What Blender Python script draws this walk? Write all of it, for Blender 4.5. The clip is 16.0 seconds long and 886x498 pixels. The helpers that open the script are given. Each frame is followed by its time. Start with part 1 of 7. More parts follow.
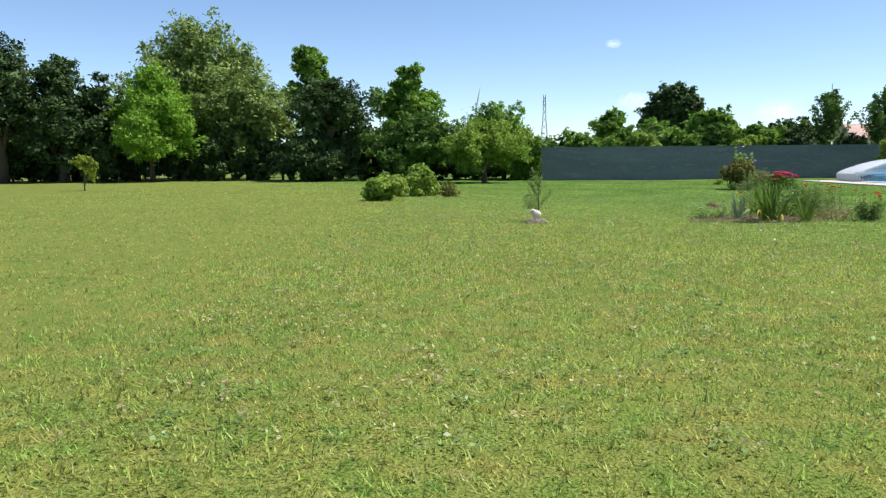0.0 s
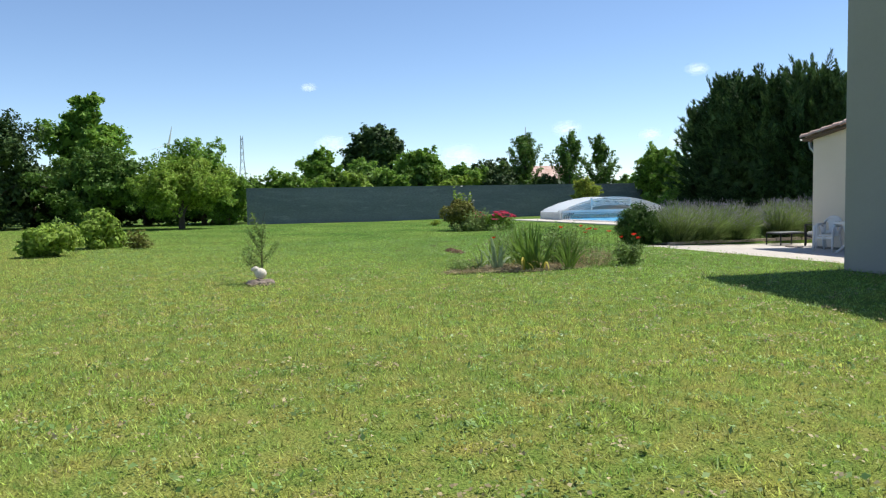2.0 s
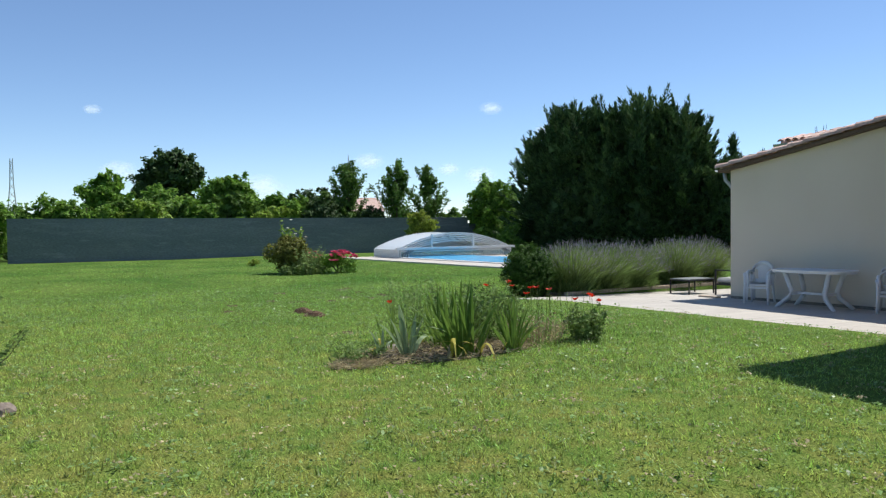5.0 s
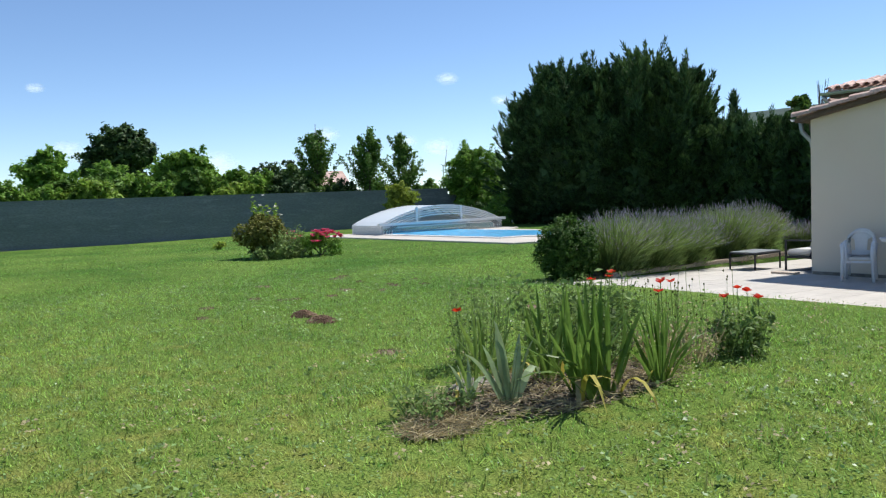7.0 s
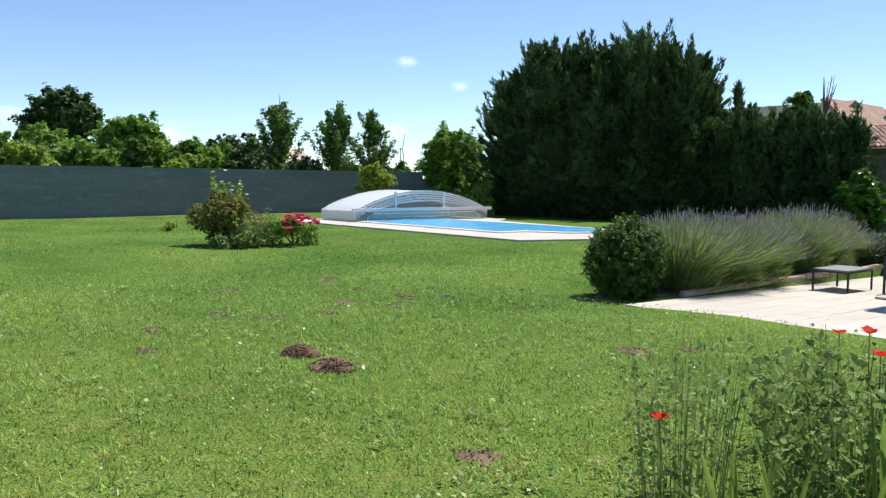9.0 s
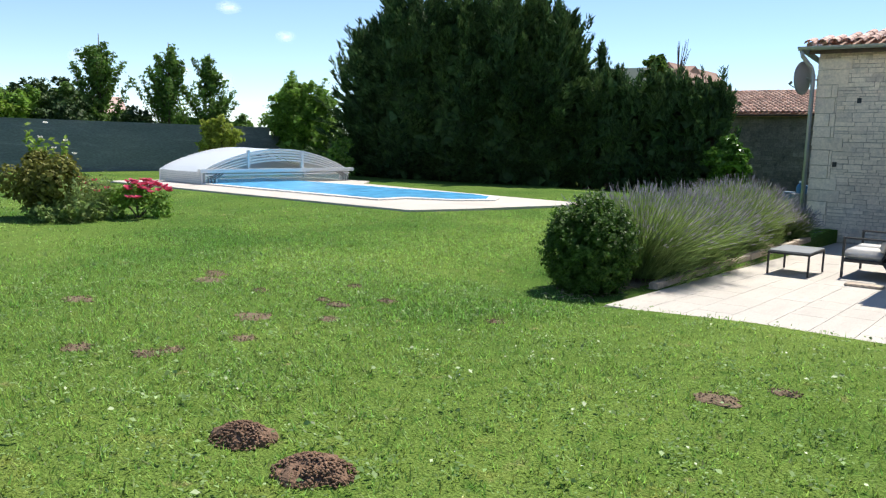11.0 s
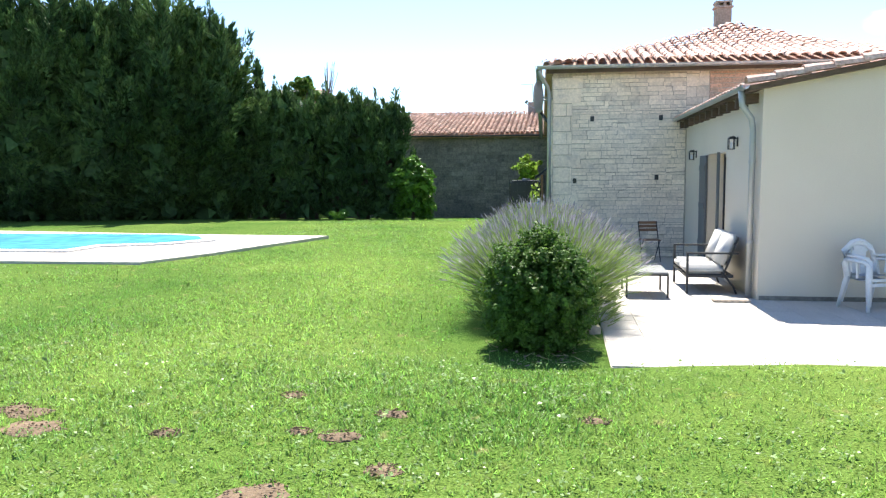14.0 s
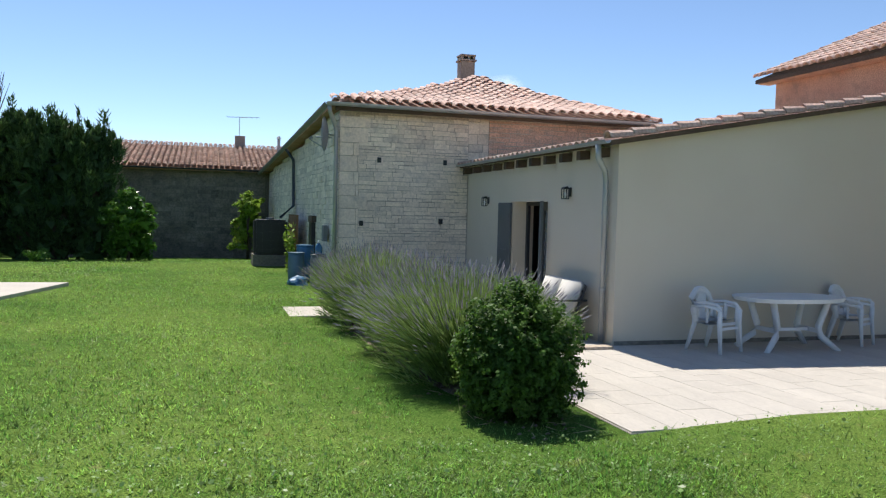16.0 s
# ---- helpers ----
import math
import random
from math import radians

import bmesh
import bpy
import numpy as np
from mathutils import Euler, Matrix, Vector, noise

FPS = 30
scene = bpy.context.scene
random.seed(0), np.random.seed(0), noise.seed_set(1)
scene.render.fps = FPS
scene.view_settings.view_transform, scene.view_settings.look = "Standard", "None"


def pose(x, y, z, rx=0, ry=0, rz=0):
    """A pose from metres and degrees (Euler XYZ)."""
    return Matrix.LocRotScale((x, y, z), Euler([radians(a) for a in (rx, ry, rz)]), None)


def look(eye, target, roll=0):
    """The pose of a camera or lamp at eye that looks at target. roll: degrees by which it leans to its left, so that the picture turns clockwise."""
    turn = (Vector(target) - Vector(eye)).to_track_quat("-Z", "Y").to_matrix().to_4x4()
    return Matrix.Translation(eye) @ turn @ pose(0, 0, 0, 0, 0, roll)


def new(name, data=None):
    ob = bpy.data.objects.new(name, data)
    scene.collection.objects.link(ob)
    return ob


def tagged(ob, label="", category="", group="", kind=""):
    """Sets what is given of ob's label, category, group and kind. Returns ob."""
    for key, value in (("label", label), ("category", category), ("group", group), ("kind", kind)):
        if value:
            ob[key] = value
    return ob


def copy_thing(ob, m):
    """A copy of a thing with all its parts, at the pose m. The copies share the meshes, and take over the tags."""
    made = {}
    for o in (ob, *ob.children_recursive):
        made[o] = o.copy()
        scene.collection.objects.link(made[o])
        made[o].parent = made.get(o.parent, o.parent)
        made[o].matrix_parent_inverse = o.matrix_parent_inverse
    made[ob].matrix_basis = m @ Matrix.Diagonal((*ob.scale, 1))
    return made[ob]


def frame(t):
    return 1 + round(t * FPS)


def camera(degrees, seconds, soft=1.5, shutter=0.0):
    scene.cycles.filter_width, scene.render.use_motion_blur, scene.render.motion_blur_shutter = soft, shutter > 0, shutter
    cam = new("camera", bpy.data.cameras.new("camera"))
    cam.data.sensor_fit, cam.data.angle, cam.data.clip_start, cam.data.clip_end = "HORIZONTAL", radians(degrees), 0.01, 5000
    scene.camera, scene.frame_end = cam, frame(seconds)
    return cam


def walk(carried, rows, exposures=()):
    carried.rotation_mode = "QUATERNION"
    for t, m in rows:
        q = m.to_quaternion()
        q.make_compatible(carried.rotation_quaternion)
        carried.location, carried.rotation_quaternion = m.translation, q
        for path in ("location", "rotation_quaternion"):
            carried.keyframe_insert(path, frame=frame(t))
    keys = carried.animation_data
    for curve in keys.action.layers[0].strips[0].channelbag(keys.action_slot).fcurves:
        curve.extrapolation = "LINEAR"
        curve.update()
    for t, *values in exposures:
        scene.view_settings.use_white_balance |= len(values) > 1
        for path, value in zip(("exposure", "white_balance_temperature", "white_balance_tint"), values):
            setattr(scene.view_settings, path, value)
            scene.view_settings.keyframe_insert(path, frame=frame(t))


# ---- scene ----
cam = camera(58.6, 16.0, soft=1.25)
PATH = [
    (0, (1.858, 1.062, 1.3), (-0.127, 0.959, 1.077), -0.4),
    (0.5, (0.928, 0.918, 1.323), (-1.064, 0.938, 1.146), 0.2),
    (1, (0.035, 0.837, 1.303), (-1.934, 1.072, 1.046), -0.3),
    (1.5, (-0.8, 0.873, 1.316), (-2.756, 1.234, 1.103), -0.4),
    (2, (-1.77, 0.958, 1.316), (-3.663, 1.59, 1.188), -1.0),
    (2.2, (-2.151, 1.004, 1.333), (-4.013, 1.695, 1.103), -1.0),
    (2.5, (-2.685, 1.051, 1.343), (-4.541, 1.777, 1.172), 0.2),
    (3, (-3.529, 1.127, 1.43), (-5.343, 1.958, 1.288), -1.0),
    (3.2, (-3.896, 1.152, 1.462), (-5.67, 2.074, 1.391), -1.9),
    (5.5, (-7.981, 2.021, 1.505), (-9.652, 3.119, 1.437), -0.5),
    (6, (-8.831, 2.189, 1.597), (-10.503, 3.284, 1.521), -1.3),
    (6.5, (-9.548, 2.405, 1.554), (-11.237, 3.475, 1.524), -3.7),
    (7, (-10.561, 2.714, 1.5), (-12.18, 3.881, 1.373), -2.2),
    (7.5, (-11.243, 2.975, 1.573), (-12.911, 4.07, 1.434), -0.2),
    (8, (-12.224, 3.304, 1.551), (-13.835, 4.47, 1.336), -0.7),
    (8.2, (-12.645, 3.444, 1.514), (-14.242, 4.631, 1.31), -0.7),
    (10.3, (-15.781, 4.426, 1.59), (-17.117, 5.903, 1.404), 0.4),
    (10.5, (-16.092, 4.527, 1.594), (-17.381, 6.043, 1.388), -0.1),
    (11, (-16.772, 4.7, 1.642), (-17.996, 6.259, 1.373), 1.6),
    (11.5, (-17.465, 4.704, 1.645), (-18.494, 6.406, 1.438), 0.0),
    (12, (-18.161, 4.913, 1.569), (-19.123, 6.662, 1.442), 0.2),
    (12.5, (-18.776, 5.128, 1.505), (-19.525, 6.979, 1.4), -0.7),
    (13, (-19.567, 5.172, 1.567), (-20.125, 7.081, 1.359), -1.0),
    (13.5, (-20.282, 5.38, 1.592), (-20.746, 7.318, 1.413), 0.9),
    (14, (-21.011, 5.591, 1.615), (-21.314, 7.558, 1.42), -0.4),
    (14.5, (-21.803, 5.891, 1.677), (-21.933, 7.882, 1.54), -1.4),
    (15, (-22.509, 6.173, 1.686), (-22.323, 8.154, 1.489), -0.6),
    (15.5, (-23.179, 6.51, 1.667), (-22.778, 8.465, 1.533), 1.1),
    (16, (-23.889, 6.816, 1.675), (-23.321, 8.732, 1.581), 1.4),
]
walk(cam, [(t, look(eye, target, roll)) for t, eye, target, roll in PATH],
     exposures=[(0, 0.40, 6500, 10), (3.2, 0.25, 6400, 10), (5.5, 0.12, 6200, 9), (6.5, 0.15, 6150, 9), (8.2, 0.38, 6400, 10), (10.5, 0.43, 6500, 10), (11.5, 0.52, 6500, 10), (12.5, 0.57, 6500, 10), (13.0, 0.70, 6500, 10), (13.5, 1.42, 6500, 10), (14.0, 1.34, 6500, 10), (14.5, 1.28, 6500, 10), (15.0, 0.70, 6500, 10), (15.5, 0.37, 6500, 10), (16.0, 0.28, 6500, 10)])

# ---- world and sun ----
world = bpy.data.worlds.new("sky")
scene.world = world
world.use_nodes = True
wn = world.node_tree.nodes
sky = wn.new("ShaderNodeTexSky")
sky.sky_type = "NISHITA"
sky.sun_disc = False
sky.sun_elevation = radians(59)
sky.sun_rotation = radians(-5)
sky.altitude = 1200
sky.air_density, sky.dust_density, sky.ozone_density = 0.85, 0.0, 3.0
wn["Background"].inputs["Strength"].default_value = 0.13
world.node_tree.links.new(sky.outputs["Color"], wn["Background"].inputs["Color"])
sun = new("sun", bpy.data.lights.new("sun", "SUN"))
sun.data.energy, sun.data.angle, sun.data.color = 4.8, radians(0.53), (1.0, 0.95, 0.86)
sun.matrix_world = look((-1.25, 15.2, 26), (0, 0, 0))


# ---- materials ----
def nodes_of(name):
    m = bpy.data.materials.new(name)
    m.use_nodes = True
    return m, m.node_tree.nodes, m.node_tree.links, m.node_tree.nodes["Principled BSDF"]


def noise_node(n, l, pos, scale, detail=4.0, stretch=None):
    t = n.new("ShaderNodeTexNoise")
    t.inputs["Scale"].default_value, t.inputs["Detail"].default_value = scale, detail
    if stretch:
        mp = n.new("ShaderNodeMapping")
        mp.inputs["Scale"].default_value = stretch
        l.new(pos, mp.inputs["Vector"])
        pos = mp.outputs["Vector"]
    l.new(pos, t.inputs["Vector"])
    return t.outputs["Fac"]


def mixed(n, l, fac, a, b, lo=0.35, hi=0.65):
    r = n.new("ShaderNodeMapRange")
    r.inputs["From Min"].default_value, r.inputs["From Max"].default_value = lo, hi
    l.new(fac, r.inputs["Value"])
    m = n.new("ShaderNodeMix")
    m.data_type = "RGBA"
    l.new(r.outputs["Result"], m.inputs["Factor"])
    for v, s in ((a, m.inputs[6]), (b, m.inputs[7])):
        if isinstance(v, tuple):
            s.default_value = (*v, 1)
        else:
            l.new(v, s)
    return m.outputs[2]


def surface(name, a, b, big=0.6, fine=18.0, rough=0.85, bump=0.3, c=None, metal=0.0, vary=0.0, island=0.0,
            stretch=None, depth=0.01, through_light=0.0, spec=None, grain=None):
    """Two colours mixed at a large scale, grain at a fine one, and relief."""
    m, n, l, p = nodes_of(name)
    pos = n.new("ShaderNodeNewGeometry")
    pv = pos.outputs["Position"]
    f1, f2 = noise_node(n, l, pv, big, 5.0, stretch), noise_node(n, l, pv, fine, 4.0, stretch)
    col = mixed(n, l, f1, a, b, 0.3, 0.7)
    if c:
        col = mixed(n, l, noise_node(n, l, pv, big * 4.3, 6.0, stretch), col, c, 0.55, 0.75)
    g = grain if grain is not None else (0.04 if bump < 0.11 else 0.28)
    dark = mixed(n, l, f2, (1 - g,) * 3, (1 + g * 0.8,) * 3, 0.3, 0.7)
    mul = n.new("ShaderNodeMix")
    mul.data_type, mul.blend_type = "RGBA", "MULTIPLY"
    mul.inputs["Factor"].default_value = 1.0
    l.new(col, mul.inputs[6])
    l.new(dark, mul.inputs[7])
    col = mul.outputs[2]
    if vary or island:
        hs = n.new("ShaderNodeHueSaturation")
        r = n.new("ShaderNodeMapRange")
        r.inputs["To Min"].default_value, r.inputs["To Max"].default_value = 1 - (vary or island), 1 + (vary or island)
        if vary:
            l.new(n.new("ShaderNodeObjectInfo").outputs["Random"], r.inputs["Value"])
        else:
            l.new(pos.outputs["Random Per Island"], r.inputs["Value"])
        l.new(r.outputs["Result"], hs.inputs["Value"])
        l.new(col, hs.inputs["Color"])
        col = hs.outputs["Color"]
    l.new(col, p.inputs["Base Color"])
    p.inputs["Roughness"].default_value, p.inputs["Metallic"].default_value = rough, metal
    if spec is not None:
        p.inputs["Specular IOR Level"].default_value = spec
    if bump:
        bn = n.new("ShaderNodeBump")
        bn.inputs["Strength"].default_value, bn.inputs["Distance"].default_value = bump, depth
        l.new(f2, bn.inputs["Height"])
        l.new(bn.outputs["Normal"], p.inputs["Normal"])
    if through_light:
        tr = n.new("ShaderNodeBsdfTranslucent")
        l.new(col, tr.inputs["Color"])
        ad = n.new("ShaderNodeMixShader")
        ad.inputs["Fac"].default_value = through_light
        l.new(p.outputs["BSDF"], ad.inputs[1])
        l.new(tr.outputs["BSDF"], ad.inputs[2])
        l.new(ad.outputs["Shader"], n["Material Output"].inputs["Surface"])
    return m


def leaf(name, a, b, rough=0.6, light=0.35, island=0.36, big=0.5):
    return surface(name, a, b, big=big, fine=9.0, rough=rough, bump=0.0, island=island, through_light=light, spec=0.2, grain=0.25)


def glass(name, tint, amount, rough=0.08):
    m, n, l, p = nodes_of(name)
    tr = n.new("ShaderNodeBsdfTransparent")
    tr.inputs["Color"].default_value = (*tint, 1)
    p.inputs["Base Color"].default_value = (*tint, 1)
    p.inputs["Roughness"].default_value = rough
    mx = n.new("ShaderNodeMixShader")
    mx.inputs["Fac"].default_value = amount
    l.new(tr.outputs["BSDF"], mx.inputs[1])
    l.new(p.outputs["BSDF"], mx.inputs[2])
    l.new(mx.outputs["Shader"], n["Material Output"].inputs["Surface"])
    return m


def lawn_material(name, island, light, gain=1.0):
    """Lawn greens with dry straw patches in broad and small drifts."""
    m, n, l, p = nodes_of(name)
    g = n.new("ShaderNodeNewGeometry")
    pv = g.outputs["Position"]
    col = mixed(n, l, noise_node(n, l, pv, 0.35, 6.0), (0.095, 0.19, 0.036), (0.18, 0.276, 0.06), 0.35, 0.65)
    sx_ = n.new("ShaderNodeSeparateXYZ")
    l.new(pv, sx_.inputs["Vector"])
    dry = n.new("ShaderNodeMapRange")
    dry.inputs["From Min"].default_value, dry.inputs["From Max"].default_value = -38.0, -17.0
    dry.inputs["To Min"].default_value, dry.inputs["To Max"].default_value = -0.2, 0.07
    slant = n.new("ShaderNodeMath")
    slant.operation = "MULTIPLY_ADD"
    slant.inputs[1].default_value = -2.0
    l.new(sx_.outputs["Y"], slant.inputs[0])
    l.new(sx_.outputs["X"], slant.inputs[2])
    l.new(slant.outputs["Value"], dry.inputs["Value"])
    far = n.new("ShaderNodeMapRange")
    far.inputs["From Min"].default_value, far.inputs["From Max"].default_value = -47.0, -23.0
    far.inputs["To Min"].default_value, far.inputs["To Max"].default_value = 0.0, 0.55
    l.new(slant.outputs["Value"], far.inputs["Value"])
    col = mixed(n, l, far.outputs["Result"], col, (0.24, 0.306, 0.07), 0.0, 1.0)
    add = n.new("ShaderNodeMath")
    l.new(noise_node(n, l, pv, 3.1, 9.0), add.inputs[0])
    l.new(dry.outputs["Result"], add.inputs[1])
    col = mixed(n, l, add.outputs["Value"], col, (0.32, 0.295, 0.085), 0.42, 0.86)
    col = mixed(n, l, noise_node(n, l, pv, 7.5, 6.0), col, (0.07, 0.16, 0.026), 0.54, 0.78)
    col = mixed(n, l, noise_node(n, l, pv, 6.5, 5.0, (1.0, 0.7, 1.0)), col, (0.36, 0.31, 0.15), 0.64, 0.82)
    f2 = noise_node(n, l, pv, 55.0, 3.0)
    mul = n.new("ShaderNodeMix")
    mul.data_type, mul.blend_type = "RGBA", "MULTIPLY"
    mul.inputs["Factor"].default_value = 1.0
    l.new(col, mul.inputs[6])
    l.new(mixed(n, l, f2, (0.45 * gain, 0.5 * gain, 0.4 * gain), (1.45 * gain, 1.4 * gain, 1.4 * gain), 0.3, 0.7), mul.inputs[7])
    col = mul.outputs[2]
    if island:
        hs = n.new("ShaderNodeHueSaturation")
        for key, lo, hi in (("Value", 1 - island, 1 + island), ("Hue", 0.475, 0.515)):
            r = n.new("ShaderNodeMapRange")
            r.inputs["To Min"].default_value, r.inputs["To Max"].default_value = lo, hi
            l.new(g.outputs["Random Per Island"], r.inputs["Value"])
            l.new(r.outputs["Result"], hs.inputs[key])
        l.new(col, hs.inputs["Color"])
        col = hs.outputs["Color"]
    l.new(col, p.inputs["Base Color"])
    p.inputs["Roughness"].default_value, p.inputs["Specular IOR Level"].default_value = (0.5, 0.4) if island else (0.95, 0.04)
    if not island:
        bn = n.new("ShaderNodeBump")
        bn.inputs["Strength"].default_value, bn.inputs["Distance"].default_value = 0.8, 0.03
        l.new(f2, bn.inputs["Height"])
        l.new(bn.outputs["Normal"], p.inputs["Normal"])
    if light:
        tr = n.new("ShaderNodeBsdfTranslucent")
        l.new(col, tr.inputs["Color"])
        ad = n.new("ShaderNodeMixShader")
        ad.inputs["Fac"].default_value = light
        l.new(p.outputs["BSDF"], ad.inputs[1])
        l.new(tr.outputs["BSDF"], ad.inputs[2])
        l.new(ad.outputs["Shader"], n["Material Output"].inputs["Surface"])
    return m


# ground colour darkened for shade below the blades, blades brightened against self-shadowing
LAWN = lawn_material("lawn_ground", 0.0, 0.0, 0.78)
BLADES = lawn_material("grass_blades", 0.6, 0.55, 1.75)
CLOVER = leaf("clover_leaves", (0.18, 0.30, 0.085), (0.32, 0.44, 0.165), light=0.35, rough=0.36)
SOIL = surface("dark_soil", (0.13, 0.10, 0.068), (0.26, 0.205, 0.145), 1.5, 30, 0.95, 0.9, depth=0.03)
CRUMB = surface("mole_earth", (0.135, 0.077, 0.046), (0.235, 0.14, 0.086), 5, 45, 0.95, 0.8, island=0.3, depth=0.02)
DRYEARTH = surface("dry_bare_earth", (0.125, 0.085, 0.05), (0.22, 0.15, 0.09), 5, 45, 0.95, 0.8, island=0.3, depth=0.02)
RENDER = surface("cream_render", (0.66, 0.59, 0.47), (0.72, 0.65, 0.53), 0.5, 90, 0.92, 0.25, depth=0.004, grain=0.09)
# render of the main house's gable, greyed and darkened to hold its shade
SHADERENDER = surface("shade_grey_render", (0.33, 0.31, 0.27), (0.38, 0.36, 0.32), 0.5, 80, 0.92, 0.3, depth=0.004, grain=0.09)
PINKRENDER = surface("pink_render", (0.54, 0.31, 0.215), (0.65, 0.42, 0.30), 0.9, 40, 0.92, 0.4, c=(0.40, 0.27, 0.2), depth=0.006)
# pink stone whose colour also holds orange glow off the annex tiles
PINKSTONE = surface("pink_stone_tile_glow", (0.68, 0.43, 0.30), (0.80, 0.56, 0.42), 0.9, 30, 0.92, 0.5, c=(0.56, 0.44, 0.36), island=0.10, depth=0.01)
BLOCK = surface("block_wall_render", (0.15, 0.175, 0.185), (0.20, 0.225, 0.23), 0.7, 25, 0.92, 0.4, c=(0.25, 0.27, 0.27), stretch=(1, 0.35, 2.2), depth=0.01)
STONE = surface("limestone", (0.80, 0.68, 0.54), (0.90, 0.79, 0.65), 0.9, 22, 0.9, 0.4, c=(0.66, 0.58, 0.49), vary=0.10, depth=0.008, grain=0.14)
STONEFILL = surface("limestone_far", (0.78, 0.68, 0.55), (0.88, 0.79, 0.66), 0.9, 22, 0.9, 0.4, c=(0.52, 0.48, 0.41), island=0.14, depth=0.008, grain=0.14)
MORTAR = surface("lime_mortar", (0.40, 0.35, 0.28), (0.66, 0.58, 0.48), 1.6, 35, 0.95, 0.6, depth=0.012)
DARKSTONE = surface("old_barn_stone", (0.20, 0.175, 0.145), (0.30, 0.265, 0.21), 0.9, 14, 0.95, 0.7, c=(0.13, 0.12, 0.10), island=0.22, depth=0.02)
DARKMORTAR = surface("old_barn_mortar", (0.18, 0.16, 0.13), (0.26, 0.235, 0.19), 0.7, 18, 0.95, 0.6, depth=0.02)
TILE = surface("terracotta_tile", (0.56, 0.345, 0.27), (0.72, 0.52, 0.435), 1.4, 25, 0.85, 0.4, c=(0.72, 0.60, 0.51), vary=0.22, depth=0.006)
TILEFILL = surface("terracotta_roof", (0.56, 0.345, 0.27), (0.72, 0.52, 0.435), 1.4, 25, 0.85, 0.4, c=(0.72, 0.60, 0.51), island=0.22, depth=0.006)
OLDTILE = surface("weathered_tile", (0.36, 0.20, 0.145), (0.50, 0.33, 0.25), 1.1, 20, 0.9, 0.4, c=(0.30, 0.26, 0.21), island=0.3, depth=0.006)
ZINC = surface("zinc_gutter", (0.36, 0.39, 0.41), (0.46, 0.48, 0.49), 1.2, 14, 0.5, 0.1, metal=0.6)
DARKPIPE = surface("dark_pipe", (0.035, 0.042, 0.055), (0.05, 0.06, 0.075), 1.2, 14, 0.5, 0.05)
RAFTER = surface("dark_rafter_wood", (0.075, 0.055, 0.038), (0.13, 0.09, 0.06), 2, 26, 0.85, 0.5, stretch=(0.3, 1, 1))
SHUTTER = surface("grey_shutter_paint", (0.10, 0.115, 0.12), (0.13, 0.145, 0.15), 1.5, 20, 0.6, 0.1)
FRAMEDARK = surface("dark_door_frame", (0.03, 0.03, 0.035), (0.05, 0.05, 0.055), 1.5, 20, 0.5, 0.05)
CURTAIN = surface("pale_curtain", (0.55, 0.53, 0.48), (0.66, 0.63, 0.57), 3, 30, 0.9, 0.2)
# the dimness of the unlit room is put into its wall colour
ROOMSHADE = surface("room_shade", (0.10, 0.09, 0.08), (0.14, 0.13, 0.11), 1, 10, 0.9, 0.1)
PANE = glass("window_pane", (0.92, 0.95, 0.95), 0.12, 0.03)
PLANK = surface("stone_plank_tile", (0.48, 0.44, 0.39), (0.55, 0.505, 0.445), 1.3, 30, 0.85, 0.3, c=(0.47, 0.43, 0.38), vary=0.03, stretch=(3, 0.5, 1), depth=0.004, grain=0.09)
JOINT = surface("terrace_joint", (0.47, 0.43, 0.38), (0.54, 0.495, 0.435), 2, 30, 0.95, 0.3)
KERB = surface("bed_edging", (0.42, 0.34, 0.26), (0.52, 0.43, 0.34), 2, 20, 0.9, 0.5, vary=0.15)
PAVING = surface("pool_paving", (0.50, 0.45, 0.39), (0.60, 0.54, 0.47), 0.9, 25, 0.85, 0.3, c=(0.50, 0.46, 0.40), depth=0.004, grain=0.09)
COPING = surface("pool_coping", (0.70, 0.68, 0.64), (0.78, 0.76, 0.72), 1.2, 20, 0.7, 0.15)
WATER = surface("pool_water", (0.10, 0.43, 0.76), (0.16, 0.52, 0.82), 0.8, 3.0, 0.22, 0.12, depth=0.02, spec=0.25)
WHITEALU = surface("white_aluminium", (0.74, 0.74, 0.73), (0.80, 0.80, 0.79), 1.0, 12, 0.4, 0.02)
POLY = glass("cloudy_polycarbonate", (0.86, 0.89, 0.90), 0.72, 0.35)
CLEARPOLY = glass("clear_polycarbonate", (0.90, 0.97, 0.97), 0.12, 0.12)
PLASTIC = surface("white_plastic", (0.74, 0.75, 0.76), (0.80, 0.81, 0.81), 2.0, 30, 0.45, 0.03)
BLACKMETAL = surface("black_powder_coat", (0.018, 0.018, 0.02), (0.03, 0.03, 0.032), 2, 40, 0.5, 0.03)
CUSHION = surface("grey_cushion_cloth", (0.55, 0.53, 0.50), (0.62, 0.60, 0.57), 2, 140, 0.95, 0.3, depth=0.003, grain=0.09)
CUSHSIDE = surface("dark_cushion_edge", (0.16, 0.145, 0.13), (0.20, 0.18, 0.165), 2, 140, 0.95, 0.3, depth=0.003)
SLATWOOD = surface("oiled_slat_wood", (0.22, 0.11, 0.06), (0.32, 0.17, 0.09), 2, 30, 0.6, 0.3, stretch=(1, 1, 6))
RUSTWOOD = surface("rust_brown_boards", (0.20, 0.10, 0.045), (0.30, 0.16, 0.08), 2, 30, 0.8, 0.4, stretch=(4, 4, 0.5))
BLUEPLASTIC = surface("blue_plastic", (0.03, 0.13, 0.26), (0.05, 0.18, 0.33), 2, 20, 0.45, 0.05)
